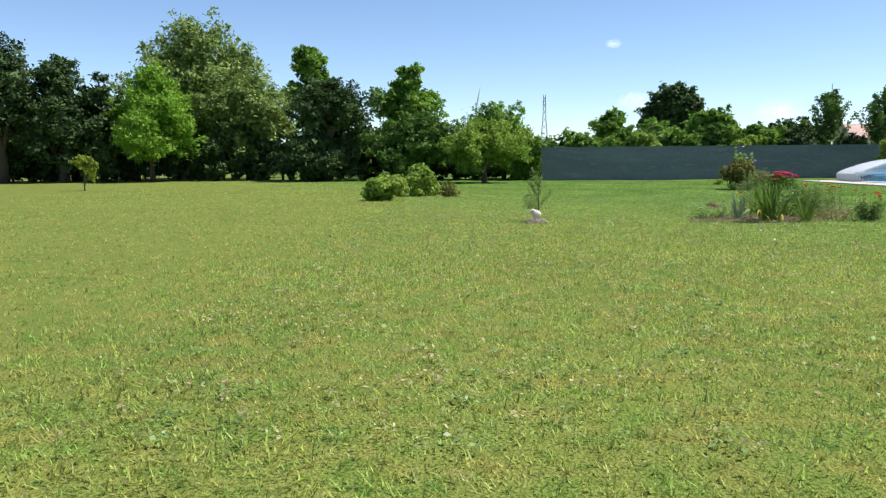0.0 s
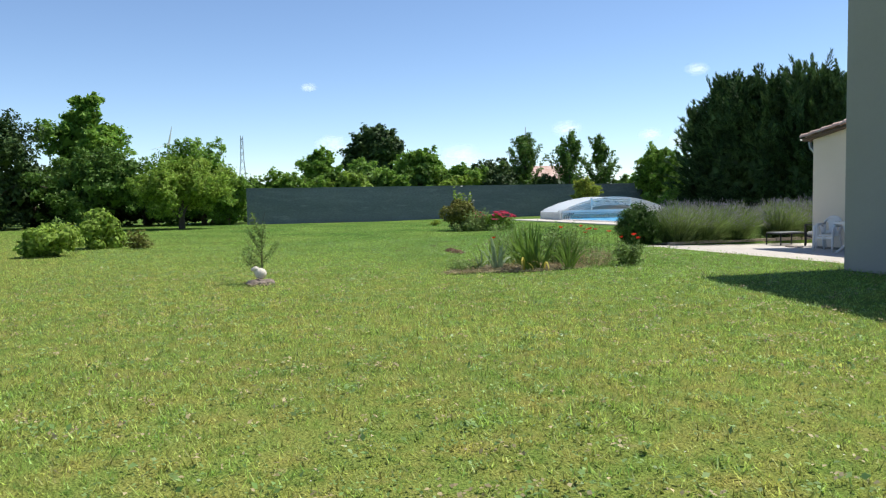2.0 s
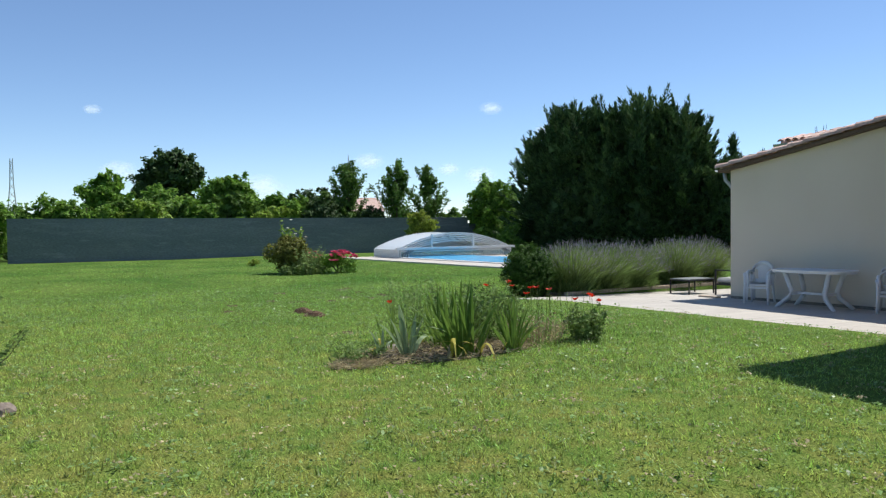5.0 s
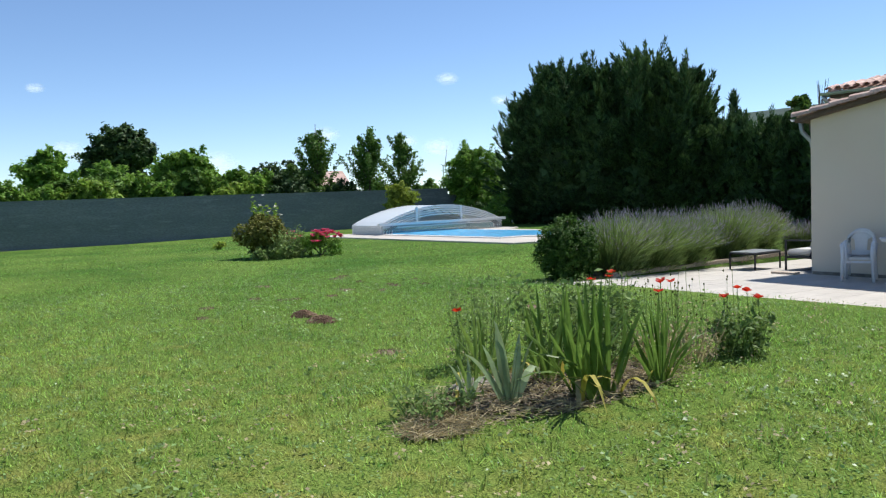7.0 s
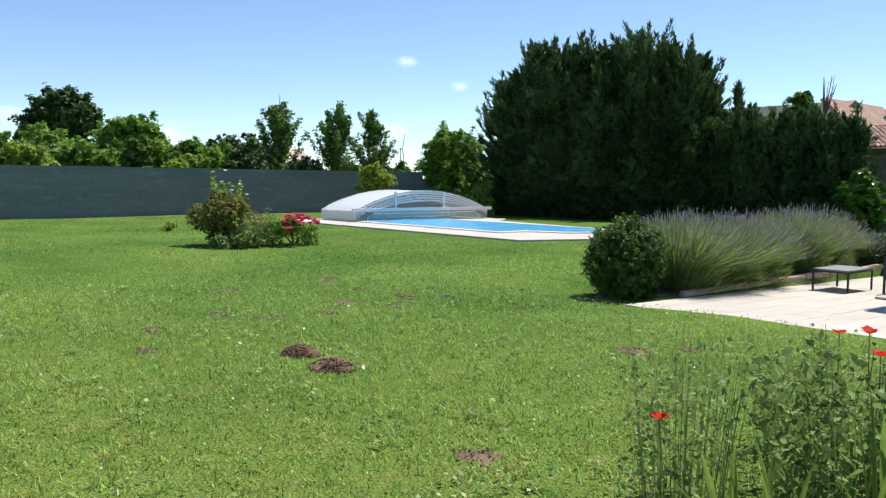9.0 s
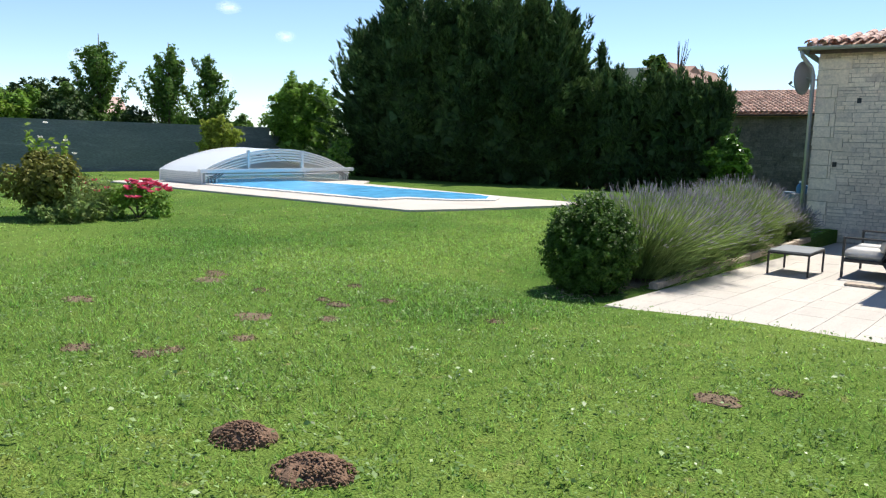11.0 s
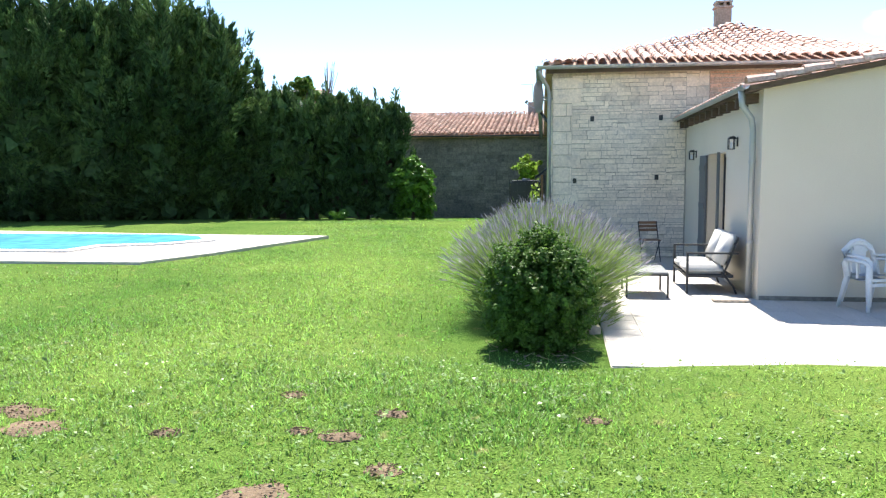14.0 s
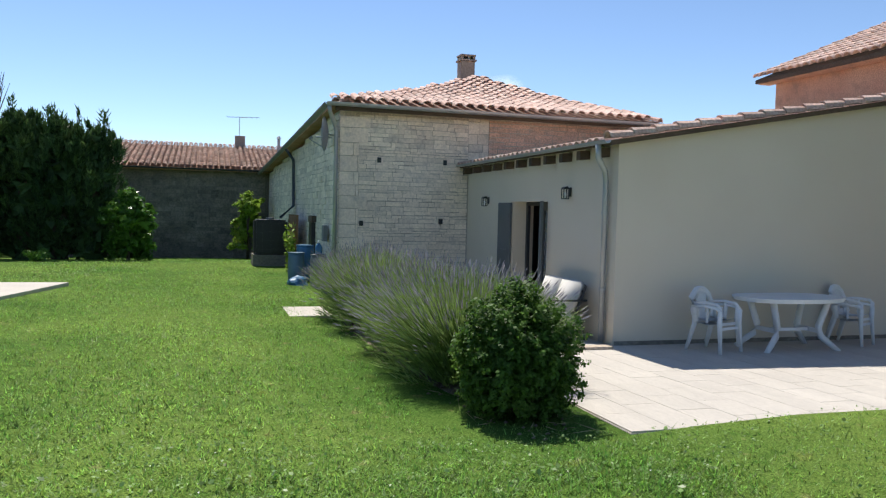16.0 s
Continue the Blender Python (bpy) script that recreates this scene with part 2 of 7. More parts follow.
BLUEGREY = surface("blue_grey_plastic", (0.07, 0.135, 0.19), (0.11, 0.18, 0.24), 2, 20, 0.45, 0.05)
GREYPLASTIC = surface("grey_plastic", (0.16, 0.17, 0.17), (0.22, 0.23, 0.23), 2, 20, 0.5, 0.05)
BLACKTANK = surface("black_tank", (0.012, 0.013, 0.015), (0.02, 0.021, 0.024), 2, 20, 0.45, 0.1)
LANTERN = surface("black_lantern", (0.02, 0.02, 0.02), (0.035, 0.032, 0.03), 2, 20, 0.5, 0.05)
DISHGREY = surface("dish_grey", (0.28, 0.29, 0.29), (0.34, 0.35, 0.35), 2, 20, 0.5, 0.05)
BRICKRED = surface("chimney_render", (0.34, 0.27, 0.22), (0.42, 0.34, 0.28), 2, 20, 0.9, 0.5)
BARK = surface("bark", (0.085, 0.065, 0.045), (0.14, 0.11, 0.08), 2.0, 22, 0.95, 0.9, stretch=(3, 3, 0.6), depth=0.03)
STATUE = surface("pale_statue_stone", (0.62, 0.56, 0.48), (0.72, 0.66, 0.57), 4, 40, 0.9, 0.4)
ROCK = surface("rough_rock", (0.15, 0.115, 0.09), (0.30, 0.24, 0.195), 4, 26, 0.95, 0.8, depth=0.02)
WHITEPAINT = surface("white_painted_metal", (0.7, 0.7, 0.7), (0.78, 0.78, 0.78), 1, 8, 0.5, 0.0)
GALV = surface("galvanised_steel", (0.35, 0.36, 0.37), (0.42, 0.43, 0.44), 1, 8, 0.5, 0.0, metal=0.5)
CLOUD, cn_, cl_, cp_ = nodes_of("thin_cloud")
cp_.inputs["Base Color"].default_value = (0.9, 0.9, 0.9, 1)
# emission stands in for sunlight on the cloud sheets
cp_.inputs["Emission Color"].default_value, cp_.inputs["Emission Strength"].default_value = (0.93, 0.96, 1.0, 1), 0.75
cc_ = cn_.new("ShaderNodeTexCoord")
cg_ = cn_.new("ShaderNodeTexGradient")
cg_.gradient_type = "SPHERICAL"
cl_.new(cc_.outputs["Object"], cg_.inputs["Vector"])
co_ = cn_.new("ShaderNodeTexNoise")
co_.inputs["Scale"].default_value, co_.inputs["Detail"].default_value = 2.6, 6.0
ca_ = cn_.new("ShaderNodeVectorMath")
co2_ = cn_.new("ShaderNodeObjectInfo")
cl_.new(cc_.outputs["Object"], ca_.inputs[0])
cl_.new(co2_.outputs["Location"], ca_.inputs[1])
cl_.new(ca_.outputs["Vector"], co_.inputs["Vector"])
cq_ = cn_.new("ShaderNodeMath")
cq_.operation = "MULTIPLY"
cl_.new(cg_.outputs["Fac"], cq_.inputs[0])
cl_.new(co_.outputs["Fac"], cq_.inputs[1])
cr_ = cn_.new("ShaderNodeMapRange")
cr_.inputs["From Min"].default_value, cr_.inputs["From Max"].default_value, cr_.inputs["To Max"].default_value = 0.08, 0.5, 0.6
cl_.new(cq_.outputs["Value"], cr_.inputs["Value"])
ct_, cm_ = cn_.new("ShaderNodeBsdfTransparent"), cn_.new("ShaderNodeMixShader")
cl_.new(cr_.outputs["Result"], cm_.inputs["Fac"])
cl_.new(ct_.outputs["BSDF"], cm_.inputs[1])
cl_.new(cp_.outputs["BSDF"], cm_.inputs[2])
cl_.new(cm_.outputs["Shader"], cn_["Material Output"].inputs["Surface"])
L_DARK = leaf("holm_leaves", (0.043, 0.082, 0.027), (0.088, 0.146, 0.043), light=0.2)
L_BIG = leaf("grey_green_leaves", (0.176, 0.260, 0.065), (0.299, 0.390, 0.111), light=0.3)
L_LIME = leaf("lime_leaves", (0.180, 0.348, 0.036), (0.288, 0.480, 0.060), light=0.45)
L_MID = leaf("mid_green_leaves", (0.135, 0.270, 0.036), (0.236, 0.385, 0.062), light=0.4)
L_DEEP = leaf("poplar_leaves", (0.081, 0.163, 0.027), (0.156, 0.269, 0.050), light=0.3)
L_SHRUB = leaf("shrub_leaves", (0.184, 0.310, 0.040), (0.322, 0.437, 0.075), light=0.4)
L_GOLD = leaf("gold_green_leaves", (0.26, 0.35, 0.045), (0.38, 0.44, 0.075), light=0.4)
L_BROWN = leaf("bronze_leaves", (0.10, 0.12, 0.022), (0.20, 0.20, 0.04), light=0.3)
L_BOX = leaf("box_leaves", (0.042, 0.108, 0.016), (0.205, 0.335, 0.06), light=0.4, rough=0.5)
L_CONIFER = leaf("conifer_sprays", (0.032, 0.075, 0.026), (0.105, 0.175, 0.055), light=0.3, rough=0.6, island=0.5)
L_LAUREL = leaf("laurel_leaves", (0.072, 0.180, 0.024), (0.132, 0.264, 0.042), rough=0.3, light=0.3)
L_LAV = leaf("lavender_stems", (0.18, 0.275, 0.075), (0.30, 0.385, 0.135), light=0.4)
L_LAVFLOWER = leaf("lavender_flowers", (0.25, 0.232, 0.265), (0.37, 0.345, 0.395), light=0.3)
L_IRIS = leaf("iris_blades", (0.11, 0.20, 0.035), (0.26, 0.36, 0.075), light=0.5, rough=0.38)
L_IRISPALE = leaf("pale_iris_blades", (0.25, 0.335, 0.17), (0.37, 0.45, 0.25), light=0.3, rough=0.4)
L_DRY = leaf("dry_straw", (0.38, 0.31, 0.17), (0.52, 0.44, 0.26), light=0.3)
L_WEED = leaf("weed_leaves", (0.15, 0.24, 0.06), (0.26, 0.34, 0.11), light=0.35)
P_RED = leaf("poppy_petals", (0.55, 0.02, 0.01), (0.75, 0.06, 0.02), light=0.4)
P_PINK = leaf("rose_petals", (0.55, 0.05, 0.13), (0.72, 0.12, 0.22), light=0.3)
P_WHITE = leaf("white_petals", (0.75, 0.72, 0.68), (0.85, 0.82, 0.78), light=0.3)


# ---- mesh helpers ----
RNG = np.random.default_rng(7)


def mesh_object(name, verts, faces, material, parent=None, label=""):
    """verts (n, 3), faces an (m, 3) or (m, 4) array or a list of lists."""
    me = bpy.data.meshes.new(name)
    if isinstance(faces, np.ndarray):
        k = faces.shape[1]
        me.vertices.add(len(verts))
        me.vertices.foreach_set("co", np.asarray(verts, np.float32).ravel())
        me.loops.add(faces.size)
        me.loops.foreach_set("vertex_index", faces.astype(np.int32).ravel())
        me.polygons.add(len(faces))
        me.polygons.foreach_set("loop_start", np.arange(0, faces.size, k, dtype=np.int32))
        me.update(calc_edges=True)
    else:
        me.from_pydata([tuple(v) for v in verts], [], faces)
    me.materials.append(material)
    ob = new(name, me)
    if parent:
        ob.parent = parent
    return tagged(ob, label)


def part(name, bm, material, parent=None, label="", smooth=False):
    me = bpy.data.meshes.new(name)
    bm.to_mesh(me)
    bm.free()
    me.materials.append(material)
    if smooth:
        me.polygons.foreach_set("use_smooth", [True] * len(me.polygons))
    ob = new(name, me)
    if parent:
        ob.parent = parent
    return tagged(ob, label)


def thing(name, label, category, m=None, group="", kind=""):
    ob = new(name)
    ob.empty_display_size = 0.1
    if m is not None:
        ob.matrix_basis = m
    return tagged(ob, label, category, group, kind)


def add_box(bm, x0, y0, z0, x1, y1, z1, bevel=0.0):
    r = bmesh.ops.create_cube(bm, size=1.0)
    vs = r["verts"]
    for v in vs:
        v.co = Vector(((x0 + x1) / 2 + v.co.x * (x1 - x0), (y0 + y1) / 2 + v.co.y * (y1 - y0), (z0 + z1) / 2 + v.co.z * (z1 - z0)))
    if bevel:
        es = list({e for v in vs for e in v.link_edges})
        bmesh.ops.bevel(bm, geom=es, offset=bevel, segments=2, affect="EDGES")
    return bm


def box(x0, y0, z0, x1, y1, z1, bevel=0.0):
    return add_box(bmesh.new(), x0, y0, z0, x1, y1, z1, bevel)


def tube(points, radii, sides=8, bm=None, caps=True, squash=1.0):
    """A tube along points with a radius for each."""
    bm = bm or bmesh.new()
    pts = [Vector(p) for p in points]
    if not isinstance(radii, (list, tuple)):
        radii = [radii] * len(pts)
    rings = []
    for i, p in enumerate(pts):
        d = (pts[min(i + 1, len(pts) - 1)] - pts[max(i - 1, 0)]).normalized()
        ref = Vector((0, 0, 1)) if abs(d.z) < 0.9 else Vector((1, 0, 0))
        u = d.cross(ref).normalized()
        w = d.cross(u)
        rings.append([bm.verts.new(p + (u * math.cos(a) + w * math.sin(a) * squash) * radii[i]) for a in [2 * math.pi * k / sides for k in range(sides)]])
    for a, b in zip(rings, rings[1:]):
        for k in range(sides):
            bm.faces.new((a[k], a[(k + 1) % sides], b[(k + 1) % sides], b[k]))
    if caps:
        bm.faces.new(rings[0][::-1])
        bm.faces.new(rings[-1])
    return bm


def prism(poly, lo, hi, axis="z"):
    """A polygon of 2D points drawn out from lo to hi along an axis."""
    bm = bmesh.new()
    at = {"z": lambda a, b, c: (a, b, c), "y": lambda a, b, c: (a, c, b), "x": lambda a, b, c: (c, a, b)}[axis]
    one = [bm.verts.new(at(a, b, lo)) for a, b in poly]
    two = [bm.verts.new(at(a, b, hi)) for a, b in poly]
    bm.faces.new(one)
    bm.faces.new(two[::-1])
    for i in range(len(poly)):
        j = (i + 1) % len(poly)
        bm.faces.new((one[j], one[i], two[i], two[j]))
    bmesh.ops.recalc_face_normals(bm, faces=bm.faces[:])
    return bm


def unit(v):
    return v / np.maximum(np.linalg.norm(v, axis=1, keepdims=True), 1e-9)


def leaves(points, normals, size, rng, long=1.6, jitter=0.9):
    """Folded diamond leaves at the points, facing roughly along the normals."""
    n = len(points)
    nn = unit(normals + rng.normal(0, jitter, (n, 3)))
    t = unit(np.cross(nn, rng.normal(0, 1, (n, 3))))
    b = np.cross(nn, t)
    s = size * rng.uniform(0.6, 1.35, (n, 1))
    a0, a1 = points - t * s * long / 2, points + t * s * long / 2
    l0, r0 = points - b * s / 2 + nn * s * 0.15, points + b * s / 2 + nn * s * 0.15
    v = np.stack([a0, r0, a1, l0], 1).reshape(-1, 3)
    f = np.arange(4 * n).reshape(-1, 4)
    return v, f


def cloud_points(n, blobs, rng, shell=0.7, stray=0.1):
    """Points in the outer shells of ellipsoids given as rows of x, y, z, rx, ry, rz."""
    bl = np.array(blobs, float)
    w = (bl[:, 3] * bl[:, 4] * bl[:, 5]) ** 0.6
    k = rng.choice(len(bl), n, p=w / w.sum())
    d = unit(rng.normal(0, 1, (n, 3)))
    r = shell + (1.12 - shell) * rng.random((n, 1)) ** 0.7
    r *= 1 + stray * (rng.random((n, 1)) ** 7)
    return bl[k, :3] + (d * r + rng.normal(0, 0.10, (n, 3))) * bl[k, 3:], d


def crown_blobs(cx, cy, z0, z1, rx, ry, count, rng, lump=0.36, pointed=0.0):
    """Lumps that make up an uneven crown between two heights."""
    out = []
    for _ in range(count):
        h = rng.random() ** 0.9
        env = math.sqrt(max(0.05, 1 - (2 * h - 0.85) ** 2 * 0.8)) * (1 - pointed * h)
        a, r = rng.random() * 2 * math.pi, rng.random() ** 0.4 * 0.82 * env
        s = lump * (0.6 + 0.7 * rng.random()) * (1 - 0.45 * pointed * h)
        hz = min(s * (z1 - z0) * 0.5, s * (rx + ry) * 0.62)
        if z0 < 0.05 and rng.random() < 0.22:
            h = 0.0
        out.append((cx + math.cos(a) * r * rx, cy + math.sin(a) * r * ry, z0 + hz + (z1 - z0 - 2 * hz) * h,
                    s * rx * 0.85, s * ry * 0.85, hz))
    return out


def small_leaves(points, normals, size, rng, long=1.5, jitter=0.7):
    """Single pointed leaves, cheap enough for a whole crown."""
    n = len(points)
    nn = unit(normals + rng.normal(0, jitter, (n, 3)))
    t = unit(np.cross(nn, rng.normal(0, 1, (n, 3))))
    b = np.cross(nn, t)
    s = size * rng.uniform(0.6, 1.35, (n, 1))
    v = np.stack([points - t * s * long * 0.4 - b * s * 0.5, points - t * s * long * 0.4 + b * s * 0.5, points + t * s * long * 0.6], 1)
    return v.reshape(-1, 3), np.arange(3 * n).reshape(-1, 3)


def tree(name, x, y, height, rx, ry, z0, material, label, n=5000, size=0.22, lumps=26, trunk=0.16, seed=1, pointed=0.0, lump=0.33, category="tree", group="", shell=0.68, z=0.0, open_=0.0):
    """A tapered trunk, forking limbs and a crown of leafy sprays that stand out unevenly from many small boughs."""
    rng = np.random.default_rng(seed)
    top = thing(name, label, category, pose(x, y, z), group)
    bl = np.array(crown_blobs(0, 0, z0, height * 0.97, rx, ry, int(lumps * 1.5), rng, lump * (1 - 0.35 * open_), pointed))
    mid = height * 0.72
    bm = tube([(0, 0, -0.15), (0.02 * rx, 0, mid * 0.35), (-0.03 * rx, 0.03 * ry, mid * 0.7), (0.02, 0, mid)], [trunk * 1.25, trunk, trunk * 0.7, trunk * 0.3], 9)
    part("trunk", bm, BARK, top, smooth=True)
    for b in bl[: max(6, lumps // 4)]:
        s = max(0.12 * height, b[2] - 0.28 * height)
        bm = tube([(0, 0, s), (b[0] * 0.5, b[1] * 0.5, (s + b[2]) / 2 + 0.05 * height), (b[0], b[1], b[2])], [trunk * 0.5, trunk * 0.33, trunk * 0.12], 6)
        part("limb", bm, BARK, top)
    # boughs: short sprays that leave the lumps, upwards and outwards
    m = max(60, n // 42)
    w = (bl[:, 3] * bl[:, 4] * bl[:, 5]) ** 0.55
    k = rng.choice(len(bl), m, p=w / w.sum())
    d = unit(rng.normal(0, 1, (m, 3)) + np.array([0, 0, 0.25]))
    start = bl[k, :3] + d * bl[k, 3:] * 0.45
    way = unit(d + np.array([0, 0, 0.30]) + rng.normal(0, 0.35, (m, 3)))
    reach = (bl[k, 3:].mean(1) * rng.uniform(0.45, 0.95, m) * np.where(rng.random(m) < 0.16, 1.5, 1.0))[:, None]
    per = max(20, int(1.75 * n / m))
    j = np.repeat(np.arange(m), per)
    s = rng.random((len(j), 1)) ** 0.75
    fat = bl[k, 3:].mean(1)[j][:, None] * (0.34 - 0.24 * s)
    p = start[j] + way[j] * reach[j] * s + rng.normal(0, 1, (len(j), 3)) * fat * np.array([1, 1, 0.7])
    p[:, 2] = np.clip(p[:, 2], 0.05, height * 1.03)
    nrm = way[j] * 0.5 + np.array([0, 0, 0.7])
    v, f = small_leaves(p, nrm, size * 0.78, rng)
    q, e = cloud_points(n // 8, bl, rng, 0.2)
    mid_ = np.array([0, 0, (z0 + height) / 2])
    q = mid_ + (q - mid_) * (0.72 - 0.2 * open_)
    q[:, 2] = np.maximum(q[:, 2], 0.05)
    v2, f2 = small_leaves(q, e, size * 2.2, rng, 1.2, 0.6)
    v, f = np.concatenate([v, v2]), np.concatenate([f, f2 + len(v)])
    mesh_object("crown", v, f, material, top)
    return top


def shrub(name, x, y, height, rx, ry, material, label, n=1800, size=0.07, seed=1, lumps=14, category="shrub", lump=0.42, z=0.0, twig=True, group=""):
    rng = np.random.default_rng(seed)
    top = thing(name, label, category, pose(x, y, z), group)
    bl = crown_blobs(0, 0, 0.0, height, rx, ry, lumps, rng, lump)
    p, d = cloud_points(n, bl, rng, 0.7)
    p[:, 2] = np.clip(p[:, 2], 0.01, None)
    d[:, 2] += 0.25
    v, f = leaves(p, d, size, rng, jitter=0.55)
    mesh_object("foliage", v, f, material, top)
    if twig:
        bm = bmesh.new()
        for b in bl[:7]:
            tube([(0, 0, -0.03), (b[0] * 0.4, b[1] * 0.4, b[2] * 0.55), (b[0], b[1], b[2])], [0.018, 0.012, 0.005], 5, bm)
        part("stem", bm, BARK, top)
    return top


def conifer(name, x, y, height, rx, ry, label, plumes=300, seed=1, z=0.0, per=90, taper=0.9, size=0.15, material=None, group="tall conifer screen", reach=1.0, lift=0.0, wide=0.2, leaders=3):
    """A dense cypress: a trunk, flat feathery sprays that sweep outwards and up, and a few pointed leaders."""
    rng = np.random.default_rng(seed)
    top = thing(name, label, "tree", pose(x, y, z), group)
    part("trunk", tube([(0, 0, -0.15), (0, 0, height * 0.5), (0, 0, height * 0.9)], [0.26, 0.17, 0.04], 9), BARK, top, smooth=True)
    h = rng.random(plumes) ** 0.85
    h[: plumes // 8] *= 0.15
    a = rng.random(plumes) * 2 * np.pi
    env = np.sqrt(np.clip(1 - taper * h**2.6, 0.02, 1)) * (0.88 + 0.12 * np.minimum(1, h / 0.15))
    env *= 1 + 0.16 * np.sin(3 * a + 9 * h + seed) + 0.10 * np.sin(7 * a - 15 * h)
    r = env * np.sqrt(rng.uniform(0.35, 0.8, plumes))
    long = reach * rng.uniform(0.55, 1.15, plumes) * (1 - 0.35 * h)
    tip_z = h * height * 0.88
    base = np.stack([np.cos(a) * rx * r, np.sin(a) * ry * r, tip_z], 1)
    climb = np.radians(18 + 45 * h**1.5 + lift + rng.normal(0, 9, plumes))
    way = np.stack([np.cos(a) * np.cos(climb), np.sin(a) * np.cos(climb), np.sin(climb)], 1)
    out_ = rng.random(plumes) < 0.28
    long = np.where(out_, long * rng.uniform(1.4, 2.2, plumes), long * 0.9)
    tuft = out_ & (h > 0.55)
    way[tuft] = unit(way[tuft] + np.array([0, 0, 0.55]))
    ld = rng.integers(0, plumes, leaders * 14)
    lx, ly = rng.normal(0, 0.45, leaders) * rx, rng.normal(0, 0.45, leaders) * ry
    lx[0], ly[0] = 0, 0
    g = np.arange(leaders * 14) % leaders
    base[ld] = np.stack([lx[g], ly[g], height * rng.uniform(0.66, 0.90, len(ld)) - 0.3 * (g > 0)], 1)
    way[ld] = unit(rng.normal(0, 0.40, (len(ld), 3)) + np.array([0, 0, 1.0]))
    long[ld] = height * 0.10 * rng.uniform(0.7, 1.25, len(ld))
    side = unit(np.cross(way, np.array([0.0, 0.0, 1.0]) + rng.normal(0, 0.35, way.shape)))
    k = np.repeat(np.arange(plumes), per)
    s = rng.random((len(k), 1)) ** 0.7
    u = rng.uniform(-1, 1, (len(k), 1))
    ln_ = long[k][:, None]
    pts = base[k] + way[k] * s * ln_ + side[k] * u * (1 - s * 0.9) * 0.26 * ln_ + rng.normal(0, 0.035, (len(k), 3))
    pts[:, 2] += 0.10 * ln_[:, 0] * s[:, 0] ** 2
    pts[:, 2] = np.maximum(pts[:, 2], 0.05)
    t = unit(way[k] + side[k] * u * 0.75 + rng.normal(0, 0.22, pts.shape) + np.array([0, 0, 0.12]))
    b = unit(np.cross(t, rng.normal(0, 1, t.shape)))
    ln = size * rng.uniform(0.7, 1.5, (len(k), 1))
    v = np.stack([pts - b * ln * wide, pts + b * ln * wide, pts + t * ln * 1.25], 1).reshape(-1, 3)
    f = np.arange(len(v)).reshape(-1, 3)
    m = int(plumes * 6 * reach)
    hh, aa, qq = rng.random(m) * 0.86, rng.random(m) * 2 * np.pi, np.sqrt(rng.random(m)) * 0.72
    ee = np.sqrt(np.clip(1 - taper * hh**2.6, 0.05, 1)) * qq
    c = np.stack([np.cos(aa) * rx * ee, np.sin(aa) * ry * ee, hh * height], 1)
    v2, f2 = small_leaves(c, c * np.array([1, 1, 0]), 0.42 * min(1.0, size / 0.13), rng, 1.4, 0.6)
    v, f = np.concatenate([v, v2]), np.concatenate([f, f2 + len(v)])
    mesh_object("foliage", v, f, material or L_CONIFER, top)
    return top


def poplar(x, y, height, r, seed):
    """A slender young poplar: a straight stem, steep branches and loose leaves along them."""
    rng = np.random.default_rng(seed)
    top = thing("poplar", "slender young poplar with upswept leafy branches behind the wall", "tree", pose(x, y, 0), "young poplars behind the wall")
    part("trunk", tube([(0, 0, -0.15), (0.03, 0, height * 0.5), (0, 0.03, height * 0.97)], [0.09, 0.06, 0.015], 8), BARK, top, smooth=True)
    pts, nrm = [], []
    for i in range(44):
        h = 0.10 + 0.86 * rng.random()
        a, ln = rng.random() * 6.283, r * (2.0 - 1.6 * h) * rng.uniform(0.5, 1.5)
        p0 = np.array([0, 0, h * height * 0.88])
        p1 = p0 + np.array([math.cos(a) * ln * 0.62, math.sin(a) * ln * 0.62, ln * 1.0])
        p1[2] = min(p1[2], height * (0.85 + 0.17 * rng.random()))
        part("branch", tube([tuple(p0), tuple((p0 + p1) / 2 + np.array([math.cos(a), math.sin(a), -0.3]) * 0.08), tuple(p1)], [0.022, 0.014, 0.005], 5), BARK, top)
        m = 150
        s = rng.uniform(0.12, 1.04, (m, 1)) ** 0.8
        pts.append(p0 + (p1 - p0) * s + rng.normal(0, 1, (m, 3)) * (0.17 - 0.10 * s))
        nrm.append(np.tile([math.cos(a) * 0.6, math.sin(a) * 0.6, 0.5], (m, 1)))
    v, f = small_leaves(np.concatenate(pts), np.concatenate(nrm), 0.115, rng, 1.3)
    mesh_object("crown", v, f, L_DEEP, top)


def tile_shape(radius=0.10, length=0.46, thick=0.016, segs=5, taper=0.82):
    """One half-round clay tile lying along +y, hollow side down."""
    v, f = [], []
    for rad in (radius, radius - thick):
        for yy, k in ((0, 1.0), (length, taper)):
            for i in range(segs + 1):
                a = math.pi * i / segs
                v.append((math.cos(a) * rad * k, yy, math.sin(a) * rad * k * 0.8))
    m = segs + 1
    for i in range(segs):
        f.append((i, i + 1, m + i + 1, m + i))
        f.append((2 * m + i + 1, 2 * m + i, 3 * m + i, 3 * m + i + 1))
        f.append((i + 1, i, 2 * m + i, 2 * m + i + 1))
        f.append((m + i, m + i + 1, 3 * m + i + 1, 3 * m + i))
    return np.array(v), f


TILE_V, TILE_F = tile_shape()


